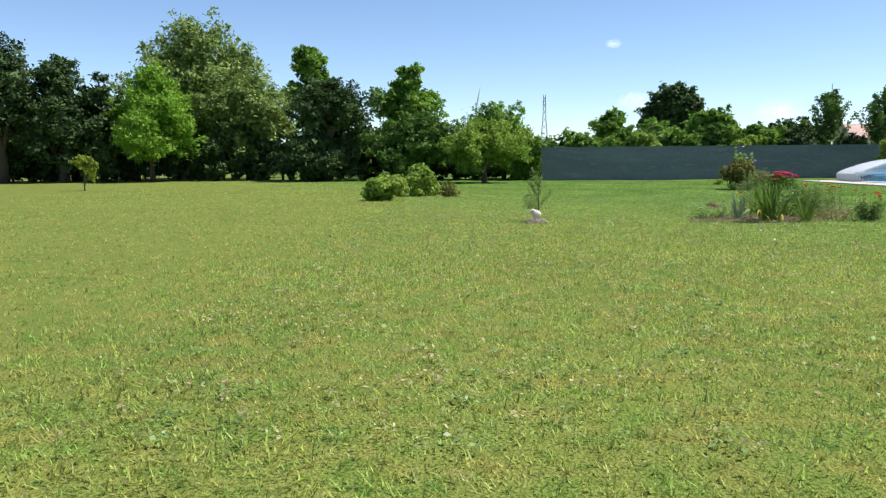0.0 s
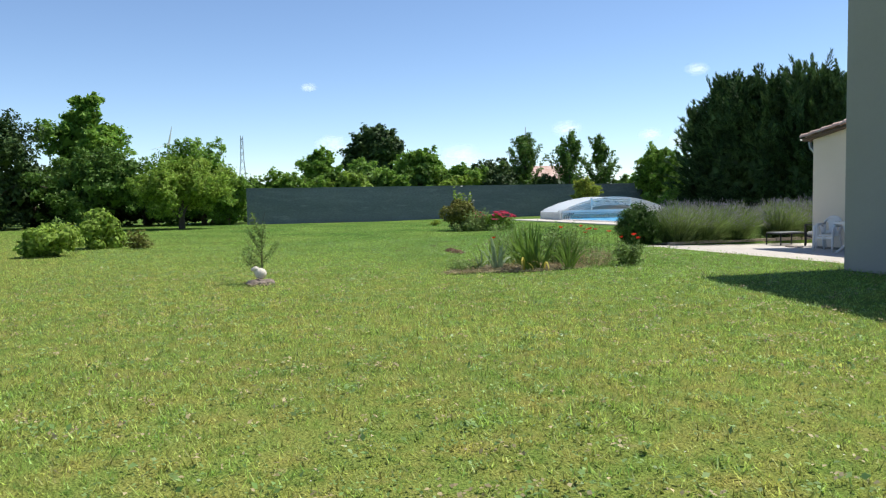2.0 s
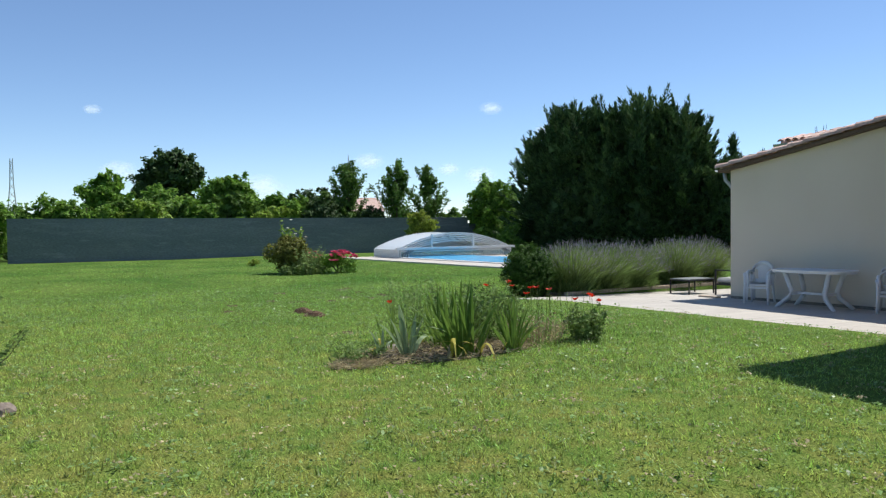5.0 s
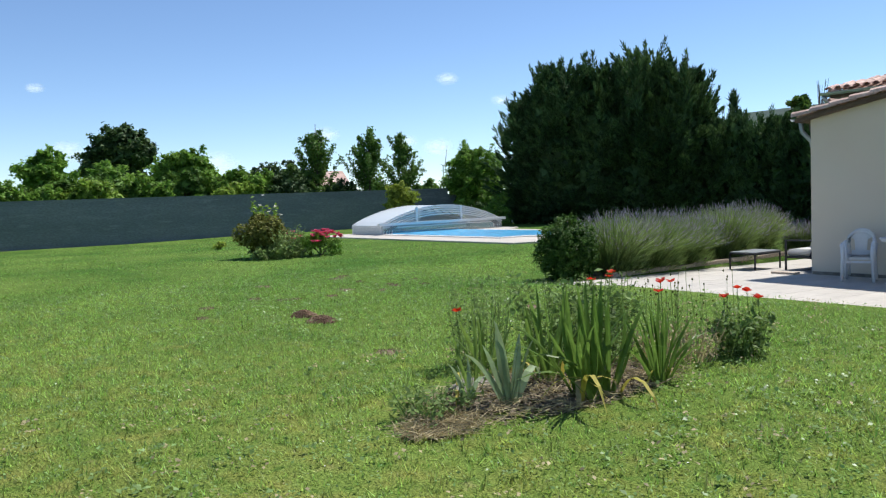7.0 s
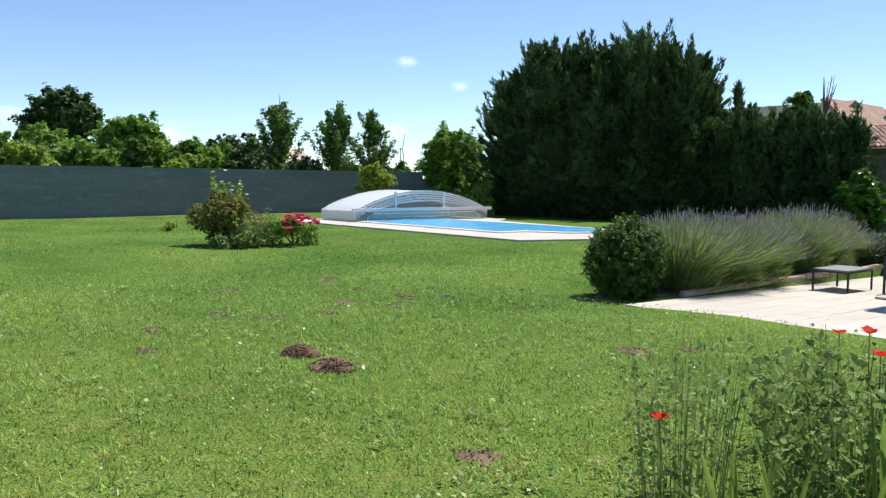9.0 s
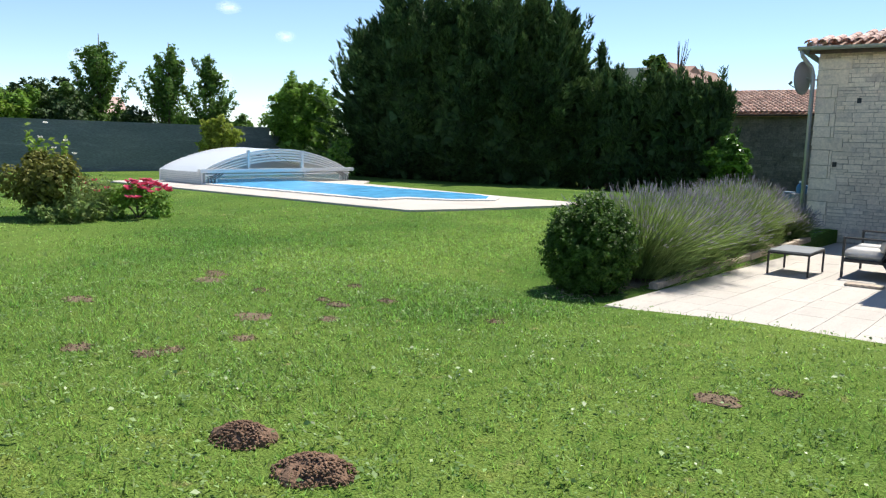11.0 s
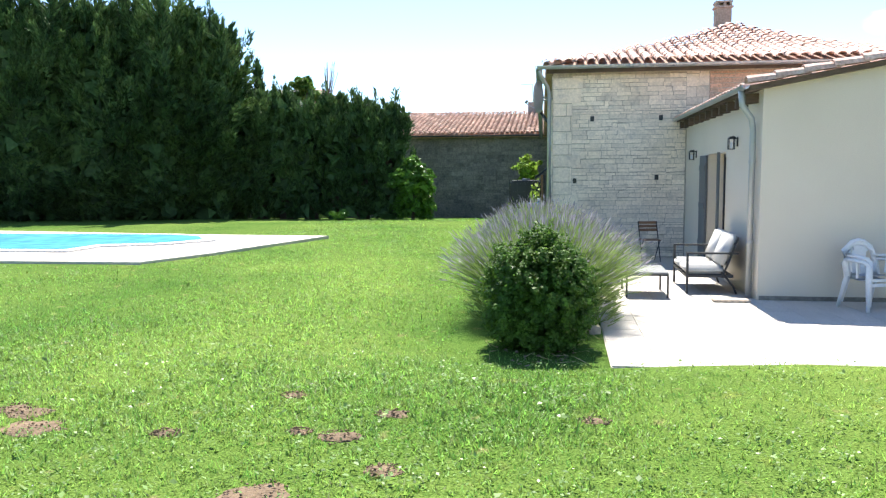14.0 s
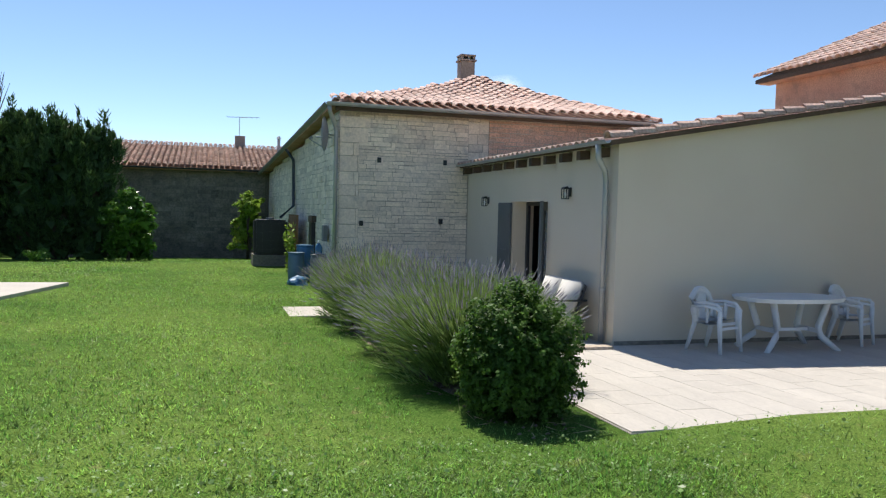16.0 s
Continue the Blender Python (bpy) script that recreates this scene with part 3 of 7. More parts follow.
def tile_matrices(origin, along, up, cols, rows, pitch=0.215, step=0.36, keep=None, rng=RNG):
    """Places for tiles over a slope: along the eave, and up the slope."""
    along, up = Vector(along).normalized(), Vector(up).normalized()
    nrm = along.cross(up).normalized()
    out = []
    for c in range(cols):
        for r in range(rows):
            if keep and not keep(c * pitch, r * step):
                continue
            p = Vector(origin) + along * (c * pitch + rng.normal(0, 0.006)) + up * (r * step) + nrm * (0.02 + 0.008 * rng.random())
            m = Matrix((along, up, nrm)).transposed().to_4x4()
            out.append(Matrix.Translation(p) @ m @ pose(0, 0, 0, -2.0, 0, rng.normal(0, 1.2)))
    return out


def joined_tiles(name, mats, material, parent, kind="stuff"):
    n = len(TILE_V)
    v = np.concatenate([np.array([m @ Vector(t) for t in TILE_V]) for m in mats])
    f = [[i + k * n for i in q] for k in range(len(mats)) for q in TILE_F]
    return tagged(mesh_object(name, v, np.array(f), material, parent), kind=kind)

# ---- ground ----
TX0, TY0, TY1 = -20.6, 12.42, 23.5


def terrace_z(y):
    return -0.07 - 0.021 * (y - 12.42)


def lawn_dip(x, y):
    """The lawn falls a little towards the lavender bed at the terrace."""
    return -0.12 * np.clip((x + 24.0) / 2.2, 0, 1) * np.clip((-19.3 - x) / 1.6, 0, 1) * np.clip((y - 11.2) / 1.4, 0, 1) * np.clip((24 - y) / 3, 0, 1)


def bump_z(x, y):
    """Gentle rise of the lawn towards the pool."""
    k = min(1.0, max(0.0, (-22.5 - x) / 6.0)) * min(1.0, max(0.0, (y - 12.0) / 6.0)) * min(1.0, max(0.0, (31.0 - y) / 4.0))
    return lawn_dip(x, y) + 0.09 * k - 0.4 * min(1.0, max(0.0, (y - 31.5) / 8.0)) * (x > -60) + 0.012 * noise.noise((x * 0.35, y * 0.35, 0))


def ground_sheet():
    e = 0.002
    near = np.arange(-56, 12.1, 1.0)
    xs = sorted(set([-3000, -900, -300, -140, -90, -70, -60, *near, 20, 40, 90, 250, 900, 3000, TX0 - e, TX0 + e, -40.1, -40.1 - e, -28.5, -28.5 + e]))
    ys = sorted(set([-3000, -900, -300, -120, -70, -45, *np.arange(-38, 50.1, 1.0), 60, 80, 120, 300, 900, 3000, TY0 - e, TY0 + e, TY1, 18.3, 18.3 - e, 23.3, 23.3 + e]))
    v = []
    for y in ys:
        for x in xs:
            z = bump_z(x, y) if -56 < x < 12 and -38 < y < 50 else (-0.4 if y >= 50 else 0.0)
            if x > TX0 and TY0 < y <= TY1:
                z = -0.55
            if -40.1 <= x <= -28.5 and 18.3 <= y <= 23.3:
                z = -1.6
            v.append((x, y, z))
    w = len(xs)
    f = np.array([(j * w + i, j * w + i + 1, (j + 1) * w + i + 1, (j + 1) * w + i) for j in range(len(ys) - 1) for i in range(w - 1)])
    return tagged(mesh_object("ground", v, f, LAWN), "mown green lawn with dry straw patches", "lawn", kind="structure")


ground_sheet()

# ---- boundary wall of grey blocks ----
bw = thing("wall_boundary", "long grey rendered block garden wall", "wall", kind="structure")
WALLX0, WALLY0 = -48.5, 4.7
wall_m = pose(WALLX0, WALLY0, 0, 0, 0, -4.6)
bw.matrix_basis = wall_m
part("wall_body", box(-0.2, 0, -0.3, 0, 24.5, 2.02), BLOCK, bw)
part("coping", box(-0.23, -0.02, 2.02, 0.03, 24.5, 2.08, 0.01), BLOCK, bw)
for k in range(10):
    z0 = -0.02 + k * 0.205
    part("block_course", box(0.0, 0.01, z0 + 0.006, 0.006 + 0.004 * (k % 3), 24.48, z0 + 0.196), BLOCK, bw)
dw = thing("wall_corner", "shaded low block wall behind the pool", "wall", kind="structure")
part("wall_body", box(-46.75, 29.13, -0.3, -46.55, 36, 1.75), BLOCK, dw)

# ---- annex with cream render ----
AX, AY = -18.4, 16.78
annex = thing("annex_house", "single storey cream rendered annex with tiled roof", "house")
EAVE = 2.66
slope = 0.165


def door_wall():
    bm = bmesh.new()
    t = 0.42
    for y0, y1, z0, z1 in ((AY, 19.15, -0.5, EAVE + 0.09), (19.15, 20.75, 1.9, EAVE + 0.09), (20.75, TY1 - 0.01, -0.5, EAVE + 0.09)):
        add_box(bm, AX, y0, z0, AX + t, y1, z1)
    return bm


part("wall", door_wall(), RENDER, annex)
part("gable_wall", prism([(AX + 0.003, -0.5), (-12.1, -0.5), (-12.1, EAVE + slope * 6.3 + 0.1), (AX + 0.003, EAVE + 0.1)], AY - 0.003, AY + 0.3, "y"), RENDER, annex)
# thin darker strip along the foot of the gable wall
part("plinth", box(AX + 0.02, AY - 0.02, -0.4, -12.1, AY - 0.0035, -0.1), DARKMORTAR, annex, "dark strip along the gable foot")
RO = AX - 0.21
zr = EAVE - slope * 0.21 + 0.02
deck = prism([(RO, zr), (-12.1, EAVE + slope * 6.3 + 0.10), (-12.1, EAVE + slope * 6.3 + 0.16), (RO, zr + 0.06)], AY - 0.14, TY1 - 0.02, "y")
part("roof", deck, RAFTER, annex)
for k in range(11):
    y0 = AY + 0.25 + k * 0.62
    part("rafter_end", prism([(AX - 0.17, EAVE - 0.16), (AX + 0.1, EAVE - 0.13), (AX + 0.1, EAVE + 0.0), (AX - 0.17, EAVE - 0.02)], y0, y0 + 0.12, "y"), RAFTER, annex)


def half_gutter(a, b, r=0.065, mat=ZINC, parent=None):
    bm = bmesh.new()
    a, b = Vector(a), Vector(b)
    d = (b - a).normalized()
    side = d.cross(Vector((0, 0, 1))).normalized()
    rows = []
    for p in (a, b):
        rows.append([bm.verts.new(p + side * math.cos(t) * r - Vector((0, 0, 1)) * math.sin(t) * r) for t in [math.pi * i / 8 for i in range(9)]])
        rows.append([bm.verts.new(p + side * math.cos(t) * (r - 0.006) - Vector((0, 0, 1)) * math.sin(t) * (r - 0.006)) for t in [math.pi * i / 8 for i in range(9)]])
    o1, i1, o2, i2 = rows
    for k in range(8):
        bm.faces.new((o1[k], o1[k + 1], o2[k + 1], o2[k]))
        bm.faces.new((i1[k + 1], i1[k], i2[k], i2[k + 1]))
        bm.faces.new((o1[k + 1], o1[k], i1[k], i1[k + 1]))
        bm.faces.new((o2[k], o2[k + 1], i2[k + 1], i2[k]))
    for k in (0, 8):
        bm.faces.new((o1[k], o2[k], i2[k], i1[k]))
    return part("gutter", bm, mat, parent)


half_gutter((RO - 0.05, AY - 0.16, zr + 0.075), (RO - 0.05, TY1 - 0.05, zr + 0.06), 0.05, ZINC, annex)
pipe = [(RO - 0.05, AY + 0.12, zr + 0.03), (RO - 0.03, AY + 0.14, zr - 0.16), (AX - 0.10, AY + 0.2, zr - 0.34), (AX - 0.07, AY + 0.22, zr - 0.5), (AX - 0.07, AY + 0.22, terrace_z(AY) + 0.02)]
part("downpipe", tube(pipe, 0.042, 10), ZINC, annex, smooth=True)
for zc in (0.6, 1.7):
    part("pipe_clip", tube([(AX - 0.07, AY + 0.22, zc), (AX - 0.07, AY + 0.22, zc + 0.04)], 0.05, 10), ZINC, annex)
au = Vector((6.51, 0, EAVE + slope * 6.3 + 0.10 - zr)).normalized()
mats_ = tile_matrices((RO - 0.04, TY1 - 0.1, zr + 0.03), (0, -1, 0), au, 31, 18, 0.215, 0.36)
joined_tiles("roof_tiles", mats_, TILEFILL, annex)
verge = bpy.data.meshes.new("verge_tile")
verge.from_pydata([(v[0] * 1.15, v[1] * 1.05, v[2] * 1.3) for v in TILE_V], [], TILE_F)
verge.materials.append(TILE)
for k in range(18):
    o = new("verge_tile", verge)
    o.parent = annex
    p = Vector((RO - 0.04, AY - 0.12, zr + 0.10)) + au * (k * 0.36)
    o.matrix_basis = Matrix.Translation(p) @ Matrix(((0, 1, 0), (-1, 0, 0), (0, 0, 1))).to_4x4() @ pose(0, 0, 0, math.degrees(math.atan(slope)) - 2.5, 0, 0)
part("verge_board", prism([(RO, zr + 0.0), (-12.1, EAVE + slope * 6.3 + 0.10), (-12.1, EAVE + slope * 6.3 + 0.17), (RO, zr + 0.07)], AY - 0.17, AY - 0.142, "y"), RAFTER, annex)
# French door with shutters
door = thing("door_1", "open glazed door with grey shutters and a pale curtain", "door", kind="structure")
part("door_frame", add_box(add_box(add_box(bmesh.new(), AX + 0.27, 19.15, -0.2, AX + 0.33, 19.22, 1.9), AX + 0.27, 20.68, -0.2, AX + 0.33, 20.75, 1.9), AX + 0.27, 19.22, 1.83, AX + 0.33, 20.68, 1.9), FRAMEDARK, door)
part("shutter", box(AX - 0.05, 20.76, -0.15, AX - 0.012, 21.42, 1.88, 0.006), SHUTTER, door, "grey folded back shutter")
for zc in (0.2, 0.9, 1.6):
    part("shutter_brace", box(AX - 0.065, 20.80, zc, AX - 0.051, 21.38, zc + 0.09), SHUTTER, door)
part("shutter", box(AX - 0.14, 19.10, -0.15, AX - 0.10, 19.18, 1.9, 0.006), SHUTTER, door)
leafd = part("door_leaf", add_box(add_box(add_box(add_box(bmesh.new(), AX + 0.28, 19.23, -0.18, AX + 0.32, 19.32, 1.83), AX + 0.28, 19.92, -0.18, AX + 0.32, 20.01, 1.83), AX + 0.28, 19.32, -0.18, AX + 0.32, 19.92, -0.05), AX + 0.28, 19.32, 1.74, AX + 0.32, 19.92, 1.83), FRAMEDARK, door)
part("pane", box(AX + 0.297, 19.32, -0.05, AX + 0.303, 19.92, 1.74), PANE, leafd)
cv = [(AX + 0.40 + 0.03 * math.sin(i * 1.9), 19.64 + 0.014 * i) for i in range(13)]
bmc = bmesh.new()
top_, low_ = [bmc.verts.new((a, b, 1.8)) for a, b in cv], [bmc.verts.new((a, 19.5 + (b - 19.5) * 0.6, 0.3)) for a, b in cv]
for i in range(12):
    bmc.faces.new((top_[i], top_[i + 1], low_[i + 1], low_[i]))
part("curtain", bmc, CURTAIN, door, "pale hanging curtain", True)
room = thing("room_shell", "room behind the open door, coloured dark for its dimness", "room", kind="structure")
part("room_wall", box(AX + 2.6, 17.2, -0.3, AX + 2.7, 23.0, 2.6), ROOMSHADE, room)
# end wall is a guess, added to keep stray light out
part("room_end", box(AX + 0.43, 22.9, -0.3, AX + 2.6, 23.0, 2.6), ROOMSHADE, room)
part("room_floor", box(AX + 0.43, 17.2, -0.35, AX + 2.6, 23.0, -0.22), ROOMSHADE, room)


def wall_lamp(y, z):
    t = thing("wall_lantern", "black metal wall lantern with clear panes", "lamp", pose(AX - 0.001, y, z) @ Matrix.Scale(0.8, 4), "wall lanterns by the door")
    part("back_plate", box(-0.02, -0.04, -0.08, 0, 0.04, 0.1, 0.004), LANTERN, t)
    part("arm", tube([(-0.02, 0, 0.06), (-0.08, 0, 0.12), (-0.12, 0, 0.1)], 0.008, 6), LANTERN, t)
    part("roof_cap", prism([(-0.19, 0.06), (-0.05, 0.06), (-0.09, 0.11), (-0.15, 0.11)], -0.07, 0.07, "y"), LANTERN, t)
    body = part("cage", add_box(add_box(add_box(add_box(add_box(bmesh.new(), -0.18, -0.06, -0.12, -0.165, -0.045, 0.06), -0.075, -0.06, -0.12, -0.06, -0.045, 0.06), -0.18, 0.045, -0.12, -0.165, 0.06, 0.06), -0.075, 0.045, -0.12, -0.06, 0.06, 0.06), -0.18, -0.06, -0.135, -0.06, 0.06, -0.12), LANTERN, t)
    part("bulb", tube([(-0.12, 0, -0.11), (-0.12, 0, -0.03), (-0.12, 0, 0.0)], [0.018, 0.03, 0.01], 8), WHITEPAINT, body)


wall_lamp(18.28, 2.03)
wall_lamp(22.1, 1.92)

# ---- main house ----
HX, HY0, HY1, HE, HS = -12.1, 11.46, 21.4, 4.72, 0.42
main = thing("main_house", "tall rendered house with tiled gable roof", "house")
ridge_x = -4.0
# the gable's grey is shade put into the colour
part("wall", prism([(HX, -0.5), (4.1, -0.5), (4.1, HE), (ridge_x, HE + HS * 8.1), (HX, HE)], HY0, HY0 + 0.35, "y"), SHADERENDER, main, "rendered gable with its shade put into the grey")
part("side_wall", box(HX + 0.001, HY0 + 0.352, -0.5, HX + 0.35, HY1 - 0.352, HE), PINKRENDER, main, "weathered pink rendered side")
part("back_wall", prism([(HX, -0.5), (4.1, -0.5), (4.1, HE), (ridge_x, HE + HS * 8.1), (HX, HE)], HY1 - 0.35, HY1, "y"), PINKRENDER, main)
part("far_wall", box(3.75, HY0 + 0.352, -0.5, 4.1, HY1 - 0.352, HE), SHADERENDER, main)
for sgn, xe in ((1, HX - 0.32), (-1, 4.42)):
    ze = HE - HS * 0.32 + 0.06
    zt = HE + HS * 8.1 + 0.06
    part("roof", prism([(xe, ze), (ridge_x, zt), (ridge_x, zt + 0.08), (xe, ze + 0.08)], HY0 - 0.06, HY1 + 0.25, "y"), RAFTER, main)
mu = Vector((1, 0, HS)).normalized()
joined_tiles("roof_tiles", tile_matrices((HX - 0.36, HY1 + 0.2, HE - HS * 0.32 + 0.17), (0, -1, 0), mu, 47, 25, 0.215, 0.37), TILEFILL, main)
mu2 = Vector((-1, 0, HS)).normalized()
joined_tiles("roof_tiles", tile_matrices((4.46, HY0, HE - HS * 0.32 + 0.17), (0, 1, 0), mu2, 47, 25, 0.215, 0.37), TILEFILL, main)
part("eave_board", box(HX - 0.34, HY0 - 0.05, HE - HS * 0.32 + 0.05, HX - 0.30, HY1 + 0.25, HE - HS * 0.32 + 0.13), RAFTER, main)
part("soffit", box(HX - 0.30, HY0 - 0.05, HE - 0.10, HX - 0.002, HY1 + 0.2, HE - 0.06), PINKRENDER, main)
part("downpipe", tube([(-11.1, HY0 - 0.07, 5.0), (-11.1, HY0 - 0.07, 0.0)], 0.05, 10), DARKPIPE, main, "dark downpipe", True)
for zc in (0.5, 1.8, 3.1, 4.4):
    part("pipe_clip", tube([(-11.1, HY0 - 0.07, zc), (-11.1, HY0 - 0.07, zc + 0.05)], 0.058, 10), DARKPIPE, main)

# ---- old stone house ----
SX, SY, SE = -21.28, 23.5, 3.82
stone = thing("stone_house", "old limestone house with a hipped clay tile roof", "house")
body_ = prism([(SX, SY), (-13.6, SY), (-9.9, 28), (-9.9, 39.49), (-21.6, 39.49)], -0.6, 2.98, "z")
part("wall", prism([(SX, SY), (-13.6, SY), (-13.6, 27), (-21.3, 25.2)], 2.981, SE - 0.06, "z"), MORTAR, stone)
part("wall", prism([(25.21, 2.981), (39.48, 2.981), (39.48, 3.1), (25.21, 3.70)], -21.3, -20.9, "x"), MORTAR, stone)
part("wall", body_, MORTAR, stone, "pale lime mortar and rubble wall")
AP = Vector((-16.5, 28.5, 5.45))
FL, FR, BL_, BR_ = Vector((-21.42, 23.15, 3.88)), Vector((-13.85, 23.15, 3.88)), Vector((-21.9, 39.4, 3.08)), Vector((-9.8, 39.4, 3.88))
RB = Vector((-16.2, 39.4, 5.2))
bmr = bmesh.new()
vv = [bmr.verts.new(p) for p in (FL, FR, BR_, BL_, AP - Vector((0, 0, 0.2)), RB - Vector((0, 0, 0.2)))]
for q in ((0, 1, 4), (1, 2, 5, 4), (3, 0, 4, 5), (2, 3, 5), (3, 2, 1, 0)):
    bmr.faces.new([vv[i] for i in q])
bmesh.ops.recalc_face_normals(bmr, faces=bmr.faces[:])
part("roof", bmr, OLDTILE, stone)
half_gutter((-21.62, 23.07, 3.87), (-13.85, 23.07, 3.84), 0.075, ZINC, stone)
half_gutter((-22.0, 39.3, 3.05), (-21.58, 23.1, 3.87), 0.075, GREYPLASTIC, stone)
part("eave_board", prism([(-21.42, 3.72), (-13.9, 3.72), (-13.9, 3.88), (-21.42, 3.88)], 23.17, 23.2, "y"), RAFTER, stone)
part("downpipe", tube([(-21.56, 23.1, 3.8), (-21.54, 23.14, 3.68), (-21.40, 23.40, 3.45), (-21.36, 23.42, 3.3), (-21.36, 23.42, -0.1)], 0.045, 10), ZINC, stone, "zinc downpipe", True)
part("downpipe", tube([(-21.75, 30.6, 3.42), (-21.52, 30.65, 3.1), (-21.50, 30.65, 1.75), (-21.9, 30.3, 1.40)], 0.045, 10), DARKPIPE, stone, "dark downpipe to the tank", True)
chim = part("chimney", box(-16.86, 29.1, 5.2, -16.44, 29.5, 6.12, 0.01), BRICKRED, stone)
part("chimney_cap", add_box(box(-16.9, 29.06, 6.12, -16.4, 29.54, 6.17), -16.88, 29.08, 6.26, -16.42, 29.52, 6.31), BRICKRED, chim)
for dx in (-16.86, -16.66, -16.5):
    part("chimney_pier", box(dx, 29.1, 6.17, dx + 0.07, 29.5, 6.26), BRICKRED, chim)
part("dish_arm", tube([(-21.4, 23.75, 3.2), (-21.75, 23.7, 3.2)], 0.02, 8), GALV, stone)

# ---- barn at the far end of the lawn ----
barn = thing("old_barn", "long dark stone barn with weathered tile roof", "barn")
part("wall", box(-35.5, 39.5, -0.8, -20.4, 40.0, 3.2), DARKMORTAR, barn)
part("roof", prism([(39.15, 3.12), (45.0, 4.42), (51.0, 3.12), (51.0, 3.05), (39.15, 3.05)], -35.8, -20.2, "x"), OLDTILE, barn)
bu = Vector((0, 5.85, 1.30)).normalized()
joined_tiles("roof_tiles", tile_matrices((-35.7, 39.1, 3.19), (1, 0, 0), bu, 71, 16, 0.215, 0.38), OLDTILE, barn)
half_gutter((-20.4, 39.05, 3.14), (-35.8, 39.05, 3.14), 0.06, DARKPIPE, barn)
part("chimney", box(-22.8, 44.6, 4.2, -22.35, 45.1, 4.95), BRICKRED, barn)
part("antenna_mast", tube([(-22.6, 44.8, 4.9), (-22.6, 44.8, 5.85)], 0.015, 6), GALV, barn)
part("antenna_boom", tube([(-23.2, 44.8, 5.8), (-21.7, 44.8, 5.85)], 0.012, 6), GALV, barn)
for k in range(7):
    part("antenna_rod", tube([(-23.15 + k * 0.22, 44.55, 5.82), (-23.15 + k * 0.22, 45.05, 5.82)], 0.006, 5), GALV, barn)
part("flue", tube([(-20.95, 43.0, 3.8), (-20.95, 43.0, 4.75)], 0.07, 10), GALV, barn)
part("flue_cap", tube([(-20.95, 43.0, 4.77), (-20.95, 43.0, 4.87)], [0.12, 0.04], 10), GALV, barn)

# ---- far houses ----
far = thing("far_house", "distant house with red tiled gable roof", "house")
part("wall", prism([(-41.5, -0.2), (-33.0, -0.2), (-33.0, 4.9), (-34.5, 6.6), (-41.5, 6.6)], 52, 60, "y"), RENDER, far)
part("roof", prism([(51.6, 5.2), (55, 6.9), (60, 5.0), (60, 4.9), (51.6, 5.05)], -42, -34.2, "x"), OLDTILE, far)
part("roof", prism([(-34.6, 6.85), (-32.6, 4.7), (-32.6, 4.6), (-34.8, 6.7)], 51.6, 60, "y"), OLDTILE, far)
far.matrix_basis = pose(-2.0, 0, 0)
far2 = thing("far_house", "distant cottage with orange tiled roof beyond the wall", "house")
part("wall", box(-90, 40.6, -0.2, -86, 44.4, 3.6), RENDER, far2)
part("roof", prism([(-91, 3.4), (-85.4, 3.4), (-87.2, 4.95), (-89.5, 4.95)], 40.2, 44.8, "y"), TILEFILL, far2)

# ---- pool ----
pool = thing("swimming_pool", "blue swimming pool with pale stone surround", "pool")
PX0, PX1, PY0, PY1 = -40.6, -27.0, 17.85, 25.95
part("paving", prism([(PX0, 17.72), (-28.1, 17.9), (-27.5, 19.5), (-27.22, 20.7), (-26.9, 21.9), (-26.5, 23.52), (-30.0, 23.75), (-36.0, 24.6), (-37.0, PY1), (PX0, PY1)], 0.0, 0.13), PAVING, pool)
WX0 = -39.4
part("coping", prism([(WX0 - 0.3, 19.25), (-30.35, 19.3), (-30.3, 20.35), (-29.2, 20.9), (-28.55, 21.9), (-29.2, 23.05), (-30.2, 23.42), (WX0 - 0.3, 23.42)], 0.134, 0.165), COPING, pool, "white coping rim")
part("water", prism([(WX0, 19.5), (-30.6, 19.55), (-30.55, 20.6), (-29.4, 21.1), (-28.9, 21.95), (-29.4, 22.8), (-30.3, 23.15), (WX0, 23.15)], 0.16, 0.175), WATER, pool, "still blue water")


